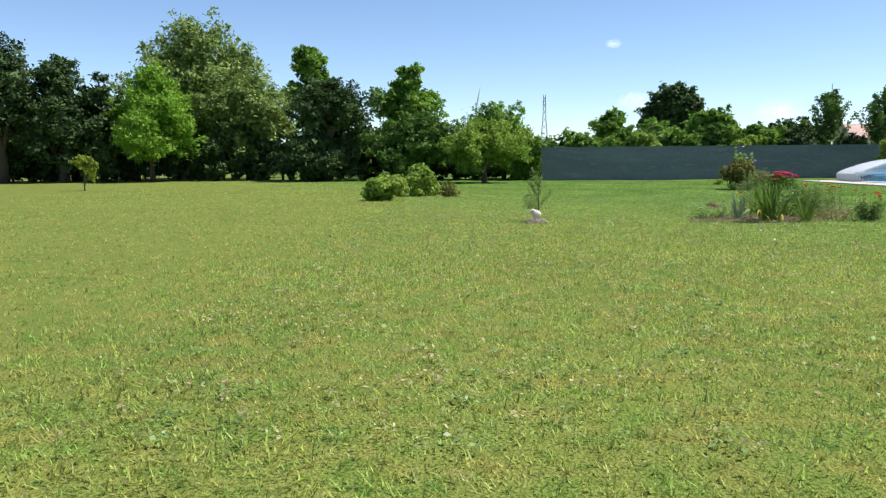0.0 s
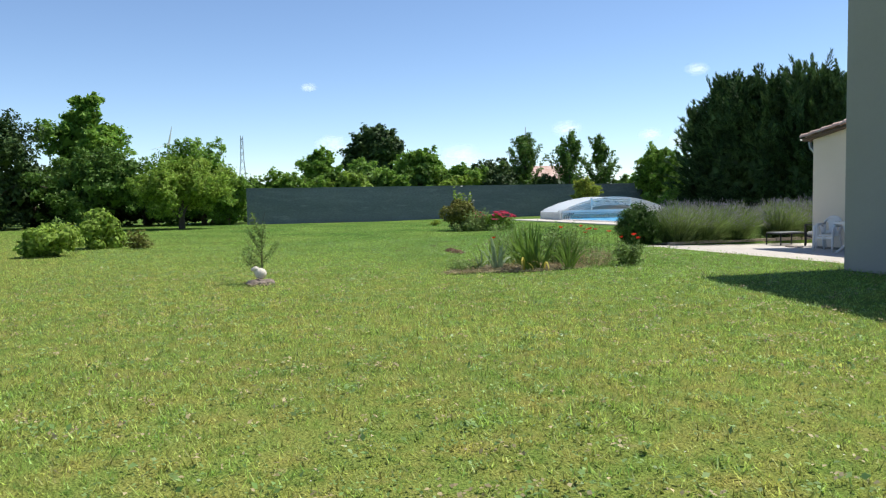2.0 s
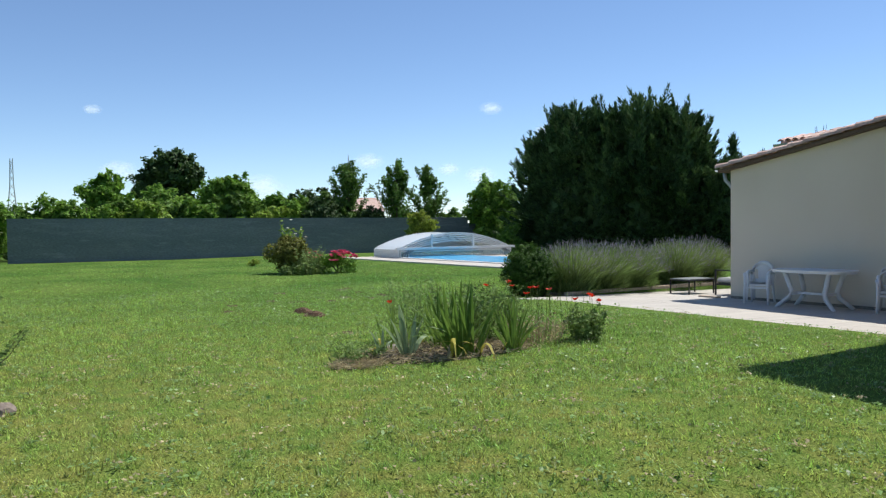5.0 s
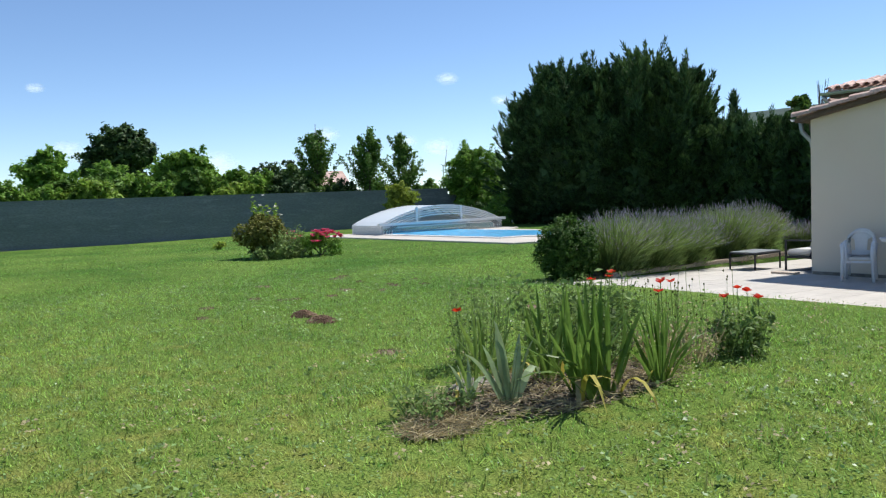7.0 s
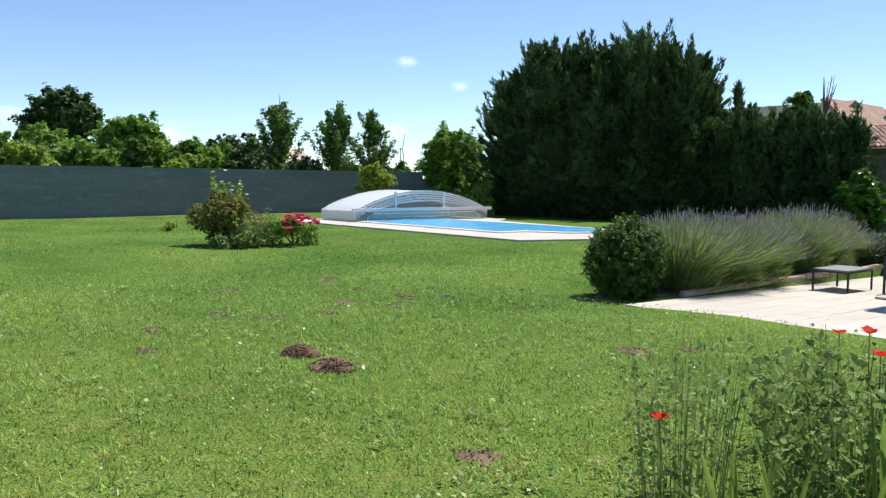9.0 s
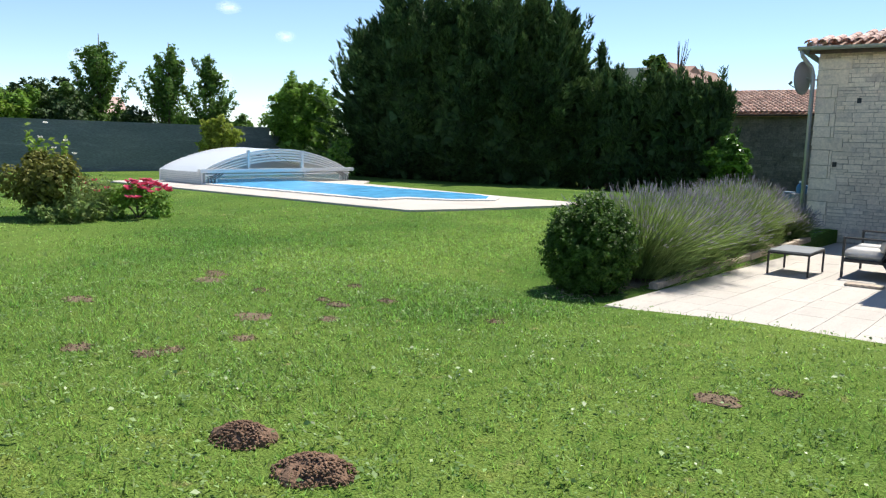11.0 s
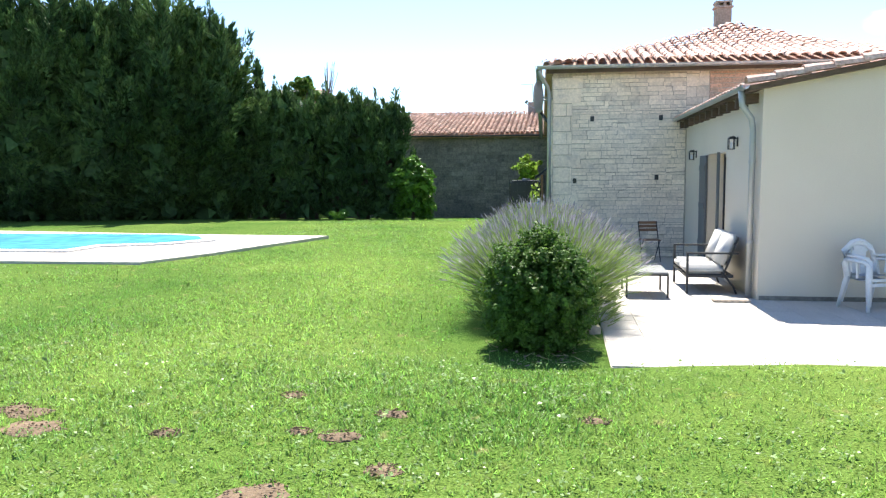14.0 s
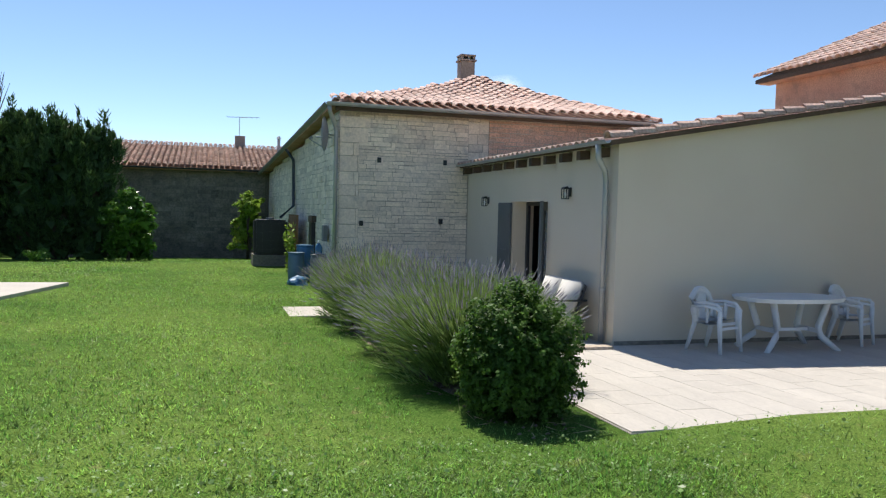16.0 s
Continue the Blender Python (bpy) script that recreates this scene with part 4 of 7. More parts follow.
def enclosure():
    """Low arched telescopic cover, its sections pushed together over the pool's end."""
    t = thing("pool_cover", "white telescopic pool enclosure with clear panels", "pool cover", pose(0, 0, 0.13))

    def profile(k, off=0.0):
        y0, y1, h = 19.25 + 0.12 * k + off, 25.6 - 0.12 * k - off, 1.13 - 0.09 * k - off
        side = 0.38 - 0.02 * k
        pts = [(y0, 0.02), (y0, side)]
        for i in range(1, 24):
            a = i / 24
            pts.append((y0 + (y1 - y0) * a, side + (h - side) * math.sin(math.pi * a) ** 0.8))
        return pts + [(y1, side), (y1, 0.02)]

    def arch(x0, x1, k, w):
        bm = bmesh.new()
        po, pi = profile(k), profile(k, w)
        rows = [[bm.verts.new((x, y, z)) for y, z in pr] for x in (x0, x1) for pr in (po, pi)]
        a, b, c, d = rows
        for i in range(len(po) - 1):
            bm.faces.new((a[i], a[i + 1], b[i + 1], b[i]))
            bm.faces.new((c[i + 1], c[i], d[i], d[i + 1]))
            bm.faces.new((a[i + 1], a[i], c[i], c[i + 1]))
            bm.faces.new((b[i], b[i + 1], d[i + 1], d[i]))
        return bm

    for k in range(5):
        x1 = -37.75 + 0.02 * k
        x0 = -40.05 + 0.1 * k
        sec = part("arch_rib", arch(x1 - 0.07, x1, k, 0.05), WHITEALU, t)
        part("arch_rib", arch(x0, x0 + 0.06, k, 0.05), WHITEALU, t)
        if k < 2:
            bm = bmesh.new()
            pr = profile(k, 0.022)
            r0, r1 = [bm.verts.new((x0 + 0.06, y, z)) for y, z in pr], [bm.verts.new((x1 - 0.07, y, z)) for y, z in pr]
            for i in range(len(pr) - 1):
                bm.faces.new((r0[i], r0[i + 1], r1[i + 1], r1[i]))
            part("roof_panel", bm, POLY, t, "cloudy roof panel")
    for z in (0.04, 0.10, 0.16, 0.22, 0.28, 0.33):
        part("side_slat", box(-40.0, 19.225, z, -37.8, 19.245, z + 0.04, 0.004), WHITEALU, t)
    part("cross_beam", box(-37.74, 19.1, 0.355, -37.6, 25.75, 0.475, 0.012), WHITEALU, t)
    part("cross_rail", box(-37.70, 19.3, 0.27, -37.63, 25.55, 0.31, 0.006), WHITEALU, t)
    for y in (21.0, 23.3):
        part("post", box(-37.73, y - 0.05, 0.476, -37.66, y + 0.05, 1.07, 0.005), WHITEALU, t)
    part("front_panel", box(-37.69, 19.35, 0.05, -37.68, 25.5, 0.29), CLEARPOLY, t, "clear lower panel").visible_shadow = False
    bm = bmesh.new()
    pr = profile(3, 0.05)
    bm.faces.new([bm.verts.new((-39.7, y, z)) for y, z in pr])
    part("back_panel", bm, POLY, t).visible_shadow = False
    for sgn, y0 in ((1, 19.3), (-1, 25.55)):
        for k in range(3):
            o = 0.12 * k
            part("corner_brace", tube([(-37.62, y0 + sgn * (0.1 + o), 0.03), (-37.62, y0 + sgn * (0.12 + o), 0.17), (-37.62, y0 + sgn * (0.42 + o), 0.32)], 0.022, 6), GREYPLASTIC, t)


enclosure()

# ---- terrace and bed edging ----
terr = thing("terrace", "pale stone plank terrace beside the house", "terrace", kind="structure")
part("terrace_bed", prism([(12.43, -0.6), (23.49, -0.6), (23.49, terrace_z(23.49) - 0.012), (12.43, terrace_z(12.43) - 0.012)], TX0, 6.0, "x"), JOINT, terr)
for k in range(1, 9):
    y0 = 13.0 + k * 0.92
    t = thing("edging_stone", "low stone edging of the lavender bed", "kerb", pose(-20.68, y0, -0.2, 0, 0, RNG.normal(0, 1.0)), "lavender bed edging")
    part("stone_body", box(-0.06, 0, 0, 0.06, 0.89, 0.17 + 0.01 * (k % 3), 0.012), KERB, t)

# ---- trees beyond the lawn ----
TREES = [
    # name, x, y, height, rx, ry, z0, material, leaves, leaf size, lumps, trunk, pointed, words
    ("holm_oak", -49, -30.6, 10.2, 4.2, 4.2, 0.2, L_DARK, 14300, 0.20, 34, 0.3, 0.35, "dense dark evergreen oak at the lawn's edge"),
    ("holm_oak", -50, -27.0, 8.8, 3.3, 3.4, 0.2, L_DARK, 13200, 0.20, 32, 0.28, 0.35, "dark evergreen tree with foliage to the ground"),
    ("holm_oak", -51, -24.8, 7.6, 2.4, 2.6, 0.0, L_DARK, 9900, 0.19, 26, 0.22, 0.3, "smaller dark evergreen tree"),
    ("walnut_tree", -58.0, -20.8, 12.2, 6.2, 7.6, 0.8, L_BIG, 28600, 0.23, 60, 0.42, 0.25, "large grey green broadleaf tree"),
    ("walnut_tree", -54, -15.6, 7.8, 3.2, 3.8, 0.3, L_BIG, 11000, 0.20, 26, 0.24, 0.15, "lower grey green broadleaf tree"),
    ("lime_tree", -50.5, -21.2, 7.9, 3.6, 3.8, 1.0, L_LIME, 16500, 0.17, 30, 0.15, 0.5, "young lime tree with bright green crown"),
    ("ash_tree", -62, -13.0, 10.9, 2.3, 2.5, 3.0, L_MID, 7040, 0.24, 20, 0.2, 0.2, "bright green tree with an open crown"),
    ("holm_oak", -50, -9.2, 6.9, 3.4, 4.3, 0.0, L_DARK, 16500, 0.18, 40, 0.26, 0.2, "wide dark evergreen tree"),
    ("ash_tree", -58, -4.6, 9.0, 2.5, 2.7, 2.0, L_MID, 9240, 0.23, 24, 0.2, 0.15, "bright green ash tree"),
    ("hazel_bush", -50, -3.6, 4.3, 2.6, 4.2, 0.1, L_DEEP, 9900, 0.16, 26, 0.14, 0.0, "spreading hazel with layered branches under the trees"),
    ("judas_tree", -43.8, 1.1, 3.7, 2.4, 3.0, 0.7, L_SHRUB, 13200, 0.12, 34, 0.14, 0.1, "low round tree with a spreading light green crown"),
    ("laurel_thicket", -51.2, 2.4, 5.6, 2.4, 3.8, 0.0, L_MID, 12100, 0.15, 28, 0.14, 0.1, "leafy thicket at the end of the wall"),
    ("laurel_thicket", -49.6, 3.7, 3.9, 1.3, 1.3, 0.0, L_MID, 4840, 0.14, 14, 0.1, 0.1, "ivy covered bush beside the wall"),
    ("far_pine", -80, -4.6, 6.3, 2.2, 2.4, 0.6, L_DARK, 4840, 0.24, 14, 0.2, 0.4, "distant dark pine beyond the lawn"),
    ("hedge_bush", -52, 7.0, 3.4, 1.6, 2.2, 0.0, L_MID, 7040, 0.16, 18, 0.1, 0.0, "bush rising over the garden wall"),
    ("wild_plum", -54, 9.9, 4.9, 1.7, 2.0, 0.5, L_MID, 7040, 0.18, 20, 0.14, 0.1, "wild plum behind the wall"),
    ("hedge_bush", -51.5, 11.5, 3.1, 1.5, 2.4, 0.0, L_SHRUB, 7480, 0.16, 20, 0.1, 0.0, "light green bush over the wall"),
    ("round_oak", -98, 24.6, 10.6, 4.4, 4.6, 2.0, L_DARK, 13200, 0.37, 34, 0.4, 0.1, "round dark oak in the distance"),
    ("wild_plum", -54, 16.9, 4.9, 1.9, 2.4, 0.3, L_MID, 9240, 0.18, 24, 0.14, 0.1, "leafy plum tree behind the wall"),
    ("hedge_bush", -51.5, 15.0, 3.0, 1.4, 2.2, 0.0, L_MID, 6600, 0.16, 18, 0.1, 0.0, "bush spilling over the wall"),
    ("hedge_bush", -51.5, 18.8, 3.3, 1.4, 2.0, 0.0, L_SHRUB, 6160, 0.16, 18, 0.1, 0.0, "light bush behind the wall"),
    ("holm_oak", -53, 21.9, 4.5, 1.9, 2.5, 0.0, L_DARK, 9900, 0.16, 24, 0.14, 0.1, "dark bushy tree behind the wall"),
    ("hedge_bush", -51.6, 25.2, 3.0, 1.3, 1.5, 0.0, L_DARK, 4600, 0.14, 16, 0.1, 0.0, "dark bush over the wall between the poplars"),
    ("wild_plum", -55, 13.2, 4.3, 2.0, 2.6, 0.0, L_MID, 5600, 0.18, 22, 0.1, 0.0, "tangled plum thicket behind the wall"),
    ("hedge_bush", -54, 19.6, 3.9, 1.8, 2.2, 0.0, L_MID, 5200, 0.17, 20, 0.1, 0.0, "leafy bush behind the wall"),
    ("golden_shrub", -42.2, 23.2, 2.5, 0.9, 1.1, 0.0, L_GOLD, 5720, 0.10, 20, 0.06, 0.2, "yellow green shrub behind the pool cover"),
    ("fig_tree", -46.0, 30.7, 4.7, 1.9, 2.3, 0.0, L_MID, 11440, 0.15, 30, 0.15, 0.1, "leafy fig tree by the conifers"),
    ("laurel_bush", -39.8, 27.2, 1.8, 0.75, 0.8, 0.0, L_LAUREL, 3300, 0.10, 14, 0.05, 0.0, "glossy shrub beside the conifers"),
    ("laurel_bush", -26.3, 33.0, 2.3, 0.85, 0.9, 0.0, L_LAUREL, 5720, 0.11, 20, 0.05, 0.0, "glossy cherry laurel beside the barn"),
    ("fig_tree", -22.5, 37.3, 2.9, 0.9, 0.9, 0.1, L_SHRUB, 2200, 0.11, 14, 0.05, 0.1, "young fig tree beside the water tank"),
    ("sapling", -34.5, -17.7, 1.9, 0.7, 0.75, 0.35, L_GOLD, 2200, 0.07, 12, 0.03, 0.1, "small yellow green sapling on the lawn"),
    ("twiggy_tree", -33.6, 43, 6.9, 0.8, 0.8, 5.2, L_DEEP, 200, 0.26, 8, 0.12, 0.0, "tall tree top behind the hedge"),
]
for i, (nm, x, y, h, rx, ry, z0, mt, n, sz, lm, tk, pt, words) in enumerate(TREES):
    tree(nm, x, y, h, rx, ry, z0, mt, words, n, sz, lm, tk, 100 + i, pt, z=min(0.0, bump_z(x, y)) if -56 < x else 0.0)
for i, (y, h) in enumerate(((6.2, 3.1), (8.6, 3.7), (10.4, 3.4), (12.6, 4.0), (14.2, 3.7), (16.2, 4.0), (18.0, 3.9), (20.4, 3.8), (22.9, 4.2), (25.4, 3.5), (28.4, 3.2), (31.0, 3.0))):
    tree("hedge_bush", -52.4 + 0.5 * math.sin(i * 1.9), y, h, 1.3, 1.7, 0.0, (L_DEEP, L_MID, L_DEEP)[i % 3], "tangled leafy bush of the hedge behind the wall", 3600, 0.15, 14, 0.06, 400 + i, 0.0, category="bush", group="hedge behind the wall")
for i in range(21):
    y = -37 + i * 2.0
    tree("understory_bush", -53.2 + 0.8 * math.sin(i * 2.1), y, 3.4 + 0.5 * math.sin(i * 1.3), 1.8, 2.3, 0.0, L_DARK, "shady dark understory bush", 3600, 0.20, 14, 0.08, 300 + i, 0.0, category="bush", group="dark understory row")

CONIFERS = [(-41.6, 31.3, 6.8, 1.8, 1.7), (-39.7, 31.2, 8.2, 1.9, 1.8), (-37.5, 32.1, 8.0, 1.9, 1.9), (-35.5, 32.9, 8.2, 1.9, 1.9), (-34.1, 33.7, 7.6, 1.5, 1.7)]
for i, (x, y, h, r) in enumerate([(-53, 24.3, 6.4, 1.15), (-51.5, 27.0, 6.2, 1.2), (-52, 29.7, 6.0, 1.2)]):
    poplar(x, y, h, r, 90 + i)
REAR = [(-40.8, 32.2, 6.6, 1.7, 1.5), (-38.4, 33.0, 6.9, 1.7, 1.5), (-36.2, 34.0, 6.9, 1.7, 1.5), (-34.3, 35.0, 6.4, 1.6, 1.5)]
for i, (x, y, h, rx, ry) in enumerate(CONIFERS):
    conifer("cypress_tree", x, y, h, rx, ry, "tall dark feathery cypress in the screen", 480, 40 + i, leaders=6)
for i, (x, y, h, rx, ry) in enumerate(REAR):
    conifer("cypress_tree", x, y, h, rx, ry, "dark cypress behind the screen", 160, 50 + i, per=60, size=0.2)
for i in range(6):
    conifer("cypress_tree", -32.4 + i * 0.98, 34.2 + 0.05 * i, 4.8 - 0.06 * i + 0.15 * math.sin(i * 2.3), 0.85, 0.95, "clipped dark cypress of the lower hedge", 150, 60 + i, per=60, taper=0.7, size=0.11, reach=0.62, lift=30, leaders=4)

bare = thing("bare_tree", "bare twigs of a tree above the hedge", "tree", pose(-32.2, 42.5, 0))
trng = np.random.default_rng(77)
part("trunk", tube([(0, 0, -0.5), (0.1, 0, 3.0), (0, 0, 5.4)], [0.12, 0.09, 0.04], 7), BARK, bare)
for k in range(14):
    a, r_ = trng.uniform(0, 6.28), trng.uniform(0.3, 0.9)
    part("twig", tube([(0, 0, 4.4 + 0.07 * k), (math.cos(a) * r_ * 0.5, math.sin(a) * r_ * 0.5, 5.6 + 0.04 * k), (math.cos(a) * r_ * 0.8, math.sin(a) * r_ * 0.8, 6.3 + 0.7 * trng.random())], [0.03, 0.018, 0.008], 5), BARK, bare)

def box_bush(x, y):
    """A loosely clipped box: leafy shoots that stand out all over a drop-shaped body, full to the ground."""
    rng = np.random.default_rng(5)
    t = thing("box_bush", "loosely clipped dark green box bush at the terrace corner", "shrub", pose(x, y, -0.15) @ Matrix.Diagonal((1.1, 1.1, 1.13, 1)))
    m, per = 1000, 34
    d = unit(rng.normal(0, 1, (m, 3)) + np.array([0, 0, 0.1]))
    lump_ = 1 + 0.10 * np.sin(d[:, 0] * 5 + 1) * np.cos(d[:, 1] * 4) + 0.07 * np.sin(d[:, 2] * 9 + d[:, 0] * 6)
    low = np.where(d[:, 2] < 0, 1.0 - 0.08 * d[:, 2], 1.0)
    c = np.stack([d[:, 0] * 0.46 * low, d[:, 1] * 0.46 * low, 0.54 + d[:, 2] * 0.52], 1) * np.stack([lump_, lump_, 0.5 + 0.5 * lump_], 1)
    c *= 0.72 + 0.22 * rng.random((m, 1))
    way = unit(d + np.array([0, 0, 0.55]) + rng.normal(0, 0.3, d.shape))
    k = np.repeat(np.arange(m), per)
    s = rng.random((len(k), 1))
    p = c[k] + way[k] * s * rng.uniform(0.08, 0.17, m)[k][:, None] + rng.normal(0, 0.022, (len(k), 3)) * (1.1 - 0.6 * s)
    p[:, 2] = np.maximum(p[:, 2], 0.01)
    v, f = leaves(p, way[k] + np.array([0, 0, 0.4]), 0.021, rng, jitter=0.6)
    mesh_object("foliage", v, f, L_BOX, t)
    q = unit(rng.normal(0, 1, (900, 3))) * rng.random((900, 1)) ** 0.4 * np.array([0.33, 0.33, 0.42]) + np.array([0, 0, 0.5])
    v, f = leaves(q, q - np.array([0, 0, 0.5]), 0.11, rng, 1.2)
    mesh_object("inner_foliage", v, f, L_BOX, t)
    for i in range(7):
        a = i * 0.9
        part("stem", tube([(0.02 * math.cos(a), 0.02 * math.sin(a), -0.03), (0.2 * math.cos(a), 0.2 * math.sin(a), 0.4), (0.3 * math.cos(a), 0.3 * math.sin(a), 0.75)], [0.018, 0.012, 0.005], 5), BARK, t)


# ---- lawn shrubs ----
shrub("round_shrub", -24.2, -2.2, 0.95, 0.75, 0.8, L_SHRUB, "round light green shrub on the lawn", 2600, 0.09, 1, lumps=20, lump=0.36)
shrub("round_shrub", -27.2, -1.3, 1.2, 0.7, 0.75, L_SHRUB, "rounded green shrub on the lawn", 2600, 0.09, 2, lumps=20, lump=0.36)
shrub("bronze_shrub", -26.2, -0.2, 0.6, 0.35, 0.4, L_BROWN, "small bronze leaved shrub", 700, 0.05, 3)
shrub("barberry", -31.9, 11.75, 1.3, 0.72, 0.75, L_BROWN, "bronze green barberry bush in the rose bed", 4600, 0.06, 4)
box_bush(-21.25, 13.3)
shrub("small_plant", -37.9, 12.65, 0.32, 0.25, 0.25, L_GOLD, "small yellow plant on the lawn", 260, 0.05, 6)
shrub("ball_shrub", -28.6, 31.6, 0.4, 0.32, 0.32, L_LAUREL, "small round shrub by the hedge", 500, 0.05, 7)


def lavender(x, y, rx, ry, h, seed, n=4000):
    rng = np.random.default_rng(seed)
    t = thing("lavender_bush", "large grey green lavender bush in flower", "lavender", pose(x, y, -0.08), "lavender row along the terrace")
    a, q = rng.random(n) * 2 * np.pi, np.sqrt(rng.random(n))
    foot = np.stack([np.cos(a) * q * rx * 0.35, np.sin(a) * q * ry * 0.35, np.full(n, 0.02)], 1)
    lean = q * rng.uniform(0.75, 1.1, n)
    tip = np.stack([np.cos(a) * rx * lean, np.sin(a) * ry * lean, h * np.sqrt(np.clip(1.05 - 0.62 * lean**2, 0.1, 2)) * rng.uniform(0.62, 1.06, n)], 1)
    tip += rng.normal(0, 0.05, tip.shape)
    mid = foot * 0.45 + tip * 0.55 + np.array([0, 0, 0.10]) * h
    w = unit(np.cross(tip - foot, rng.normal(0, 1, (n, 3)))) * 0.0034
    v = np.stack([foot - w, foot + w, mid + w, mid - w, tip + w * 0.5, tip - w * 0.5], 1).reshape(-1, 3)
    k = np.arange(n)[:, None] * 6
    f = np.concatenate([k + np.array([0, 1, 2, 3]), k + np.array([3, 2, 4, 5])])
    tagged(mesh_object("stem_tuft", v, f, L_LAV, t), kind="stuff")
    u = unit(tip - mid)
    b = unit(np.cross(u, rng.normal(0, 1, (n, 3)))) * 0.0055
    ln = rng.uniform(0.06, 0.12, (n, 1))
    v = np.stack([tip - u * 0.02, tip + u * ln * 0.4 + b, tip + u * ln, tip + u * ln * 0.4 - b], 1).reshape(-1, 3)
    v = v.reshape(-1, 4, 3)[::2].reshape(-1, 3)
    tagged(mesh_object("flower_head", v, np.arange(len(v)).reshape(-1, 4), L_LAVFLOWER, t), kind="stuff")
    m = 1600
    a, q = rng.random(m) * 2 * np.pi, rng.random(m) ** 0.6
    p = np.stack([np.cos(a) * q * rx * 0.72, np.sin(a) * q * ry * 0.72, rng.random(m) * h * 0.62 * (1.05 - q * 0.6)], 1)
    tt = unit(p * np.array([1, 1, 0]) + np.array([0, 0, 0.5]) + rng.normal(0, 0.2, p.shape))
    b = unit(np.cross(tt, rng.normal(0, 1, p.shape))) * 0.008
    v = np.stack([p - b, p + b, p + tt * 0.16], 1).reshape(-1, 3)
    mesh_object("leaf_mound", v, np.arange(3 * m).reshape(-1, 3), L_LAV, t)


for i, (x, y, rx, ry, h) in enumerate([(-21.25, 14.55, 1.15, 0.85, 1.08), (-21.2, 15.4, 1.2, 0.95, 1.08), (-21.25, 16.5, 1.1, 0.85, 1.04), (-21.35, 18.3, 1.05, 0.85, 1.1), (-21.45, 19.5, 1.0, 0.85, 1.1), (-21.1, 21.2, 0.6, 0.6, 0.6)]):
    lavender(x, y, rx, ry, h, 500 + i)


# ---- flower beds ----
def blade_mesh(name, length, width, bend, material, segs=6, fold=0.3):
    """A sword-shaped leaf, folded along its middle and bent over."""
    v, f = [], []
    for i in range(segs + 1):
        s = i / segs
        w = width * (0.75 + 0.5 * s) * (1 - s**3) + 0.001
        a = bend * s * s
        x, z = length * s * math.sin(a), length * s * math.cos(a)
        v += [(x, -w / 2, z), (x - fold * w * 0.4, 0, z), (x, w / 2, z)]
    for i in range(segs):
        k = 3 * i
        f += [(k, k + 1, k + 4, k + 3), (k + 1, k + 2, k + 5, k + 4)]
    me = bpy.data.meshes.new(name)
    me.from_pydata(v, [], f)
    me.materials.append(material)
    return me


L_YELLOW = leaf("yellowed_blades", (0.42, 0.36, 0.06), (0.55, 0.47, 0.12), light=0.3)
IRIS_GREEN = [blade_mesh("iris_leaf", 0.82, 0.047, b, L_IRIS) for b in (0.04, 0.12, 0.25, 0.5)]
IRIS_PALE = [blade_mesh("iris_leaf", 0.56, 0.07, b, L_IRISPALE) for b in (0.04, 0.12, 0.3, 1.1)]
IRIS_DRY = [blade_mesh("iris_leaf", 0.48, 0.04, b, m) for b, m in ((1.2, L_YELLOW), (2.2, L_DRY))]


def iris(x, y, meshes, fans, per, scale, spread, splay, seed, label, dry=0):
    """Flat fans of sword leaves; the outer ones lean and bend more."""
    rng = np.random.default_rng(seed)
    t = thing("iris_clump", label, "iris", pose(x, y, 0.04), "iris clumps in the bed")
    for k in range(fans):
        az = 80 + rng.normal(0, 22)
        q, e = spread * math.sqrt(k / max(1, fans)), 2.4 * k + rng.random()
        px, py = q * math.cos(e) * 0.7, q * math.sin(e)
        for i in range(per):
            u = 2 * i / (per - 1) - 1 + rng.normal(0, 0.09)
            kind = min(3, int(abs(u) * 2.6 + rng.random() * 0.9))
            o = new("iris_leaf", meshes[kind])
            o.parent = t
            turn = az if u > 0 else az + 180
            o.matrix_basis = pose(px, py, -0.03) @ pose(0, 0, 0, rng.normal(0, 4), 0, turn + rng.normal(0, 9)) @ pose(0.018 * abs(u) * per / 3, 0, 0, 0, splay * abs(u), 0) @ pose(0, 0, 0, 0, 0, rng.choice((-1, 1)) * rng.uniform(25, 85)) @ Matrix.Scale(scale * rng.uniform(0.78, 1.08) * (1 - 0.22 * abs(u)), 4)
    for k in range(dry):
        o = new("iris_leaf", IRIS_DRY[k % 2])
        o.parent = t
        o.matrix_basis = pose(rng.normal(0, 0.08), rng.normal(0, 0.12), -0.02, 0, rng.uniform(10, 35), rng.uniform(-90, 90)) @ Matrix.Scale(scale * rng.uniform(0.7, 1.0), 4)


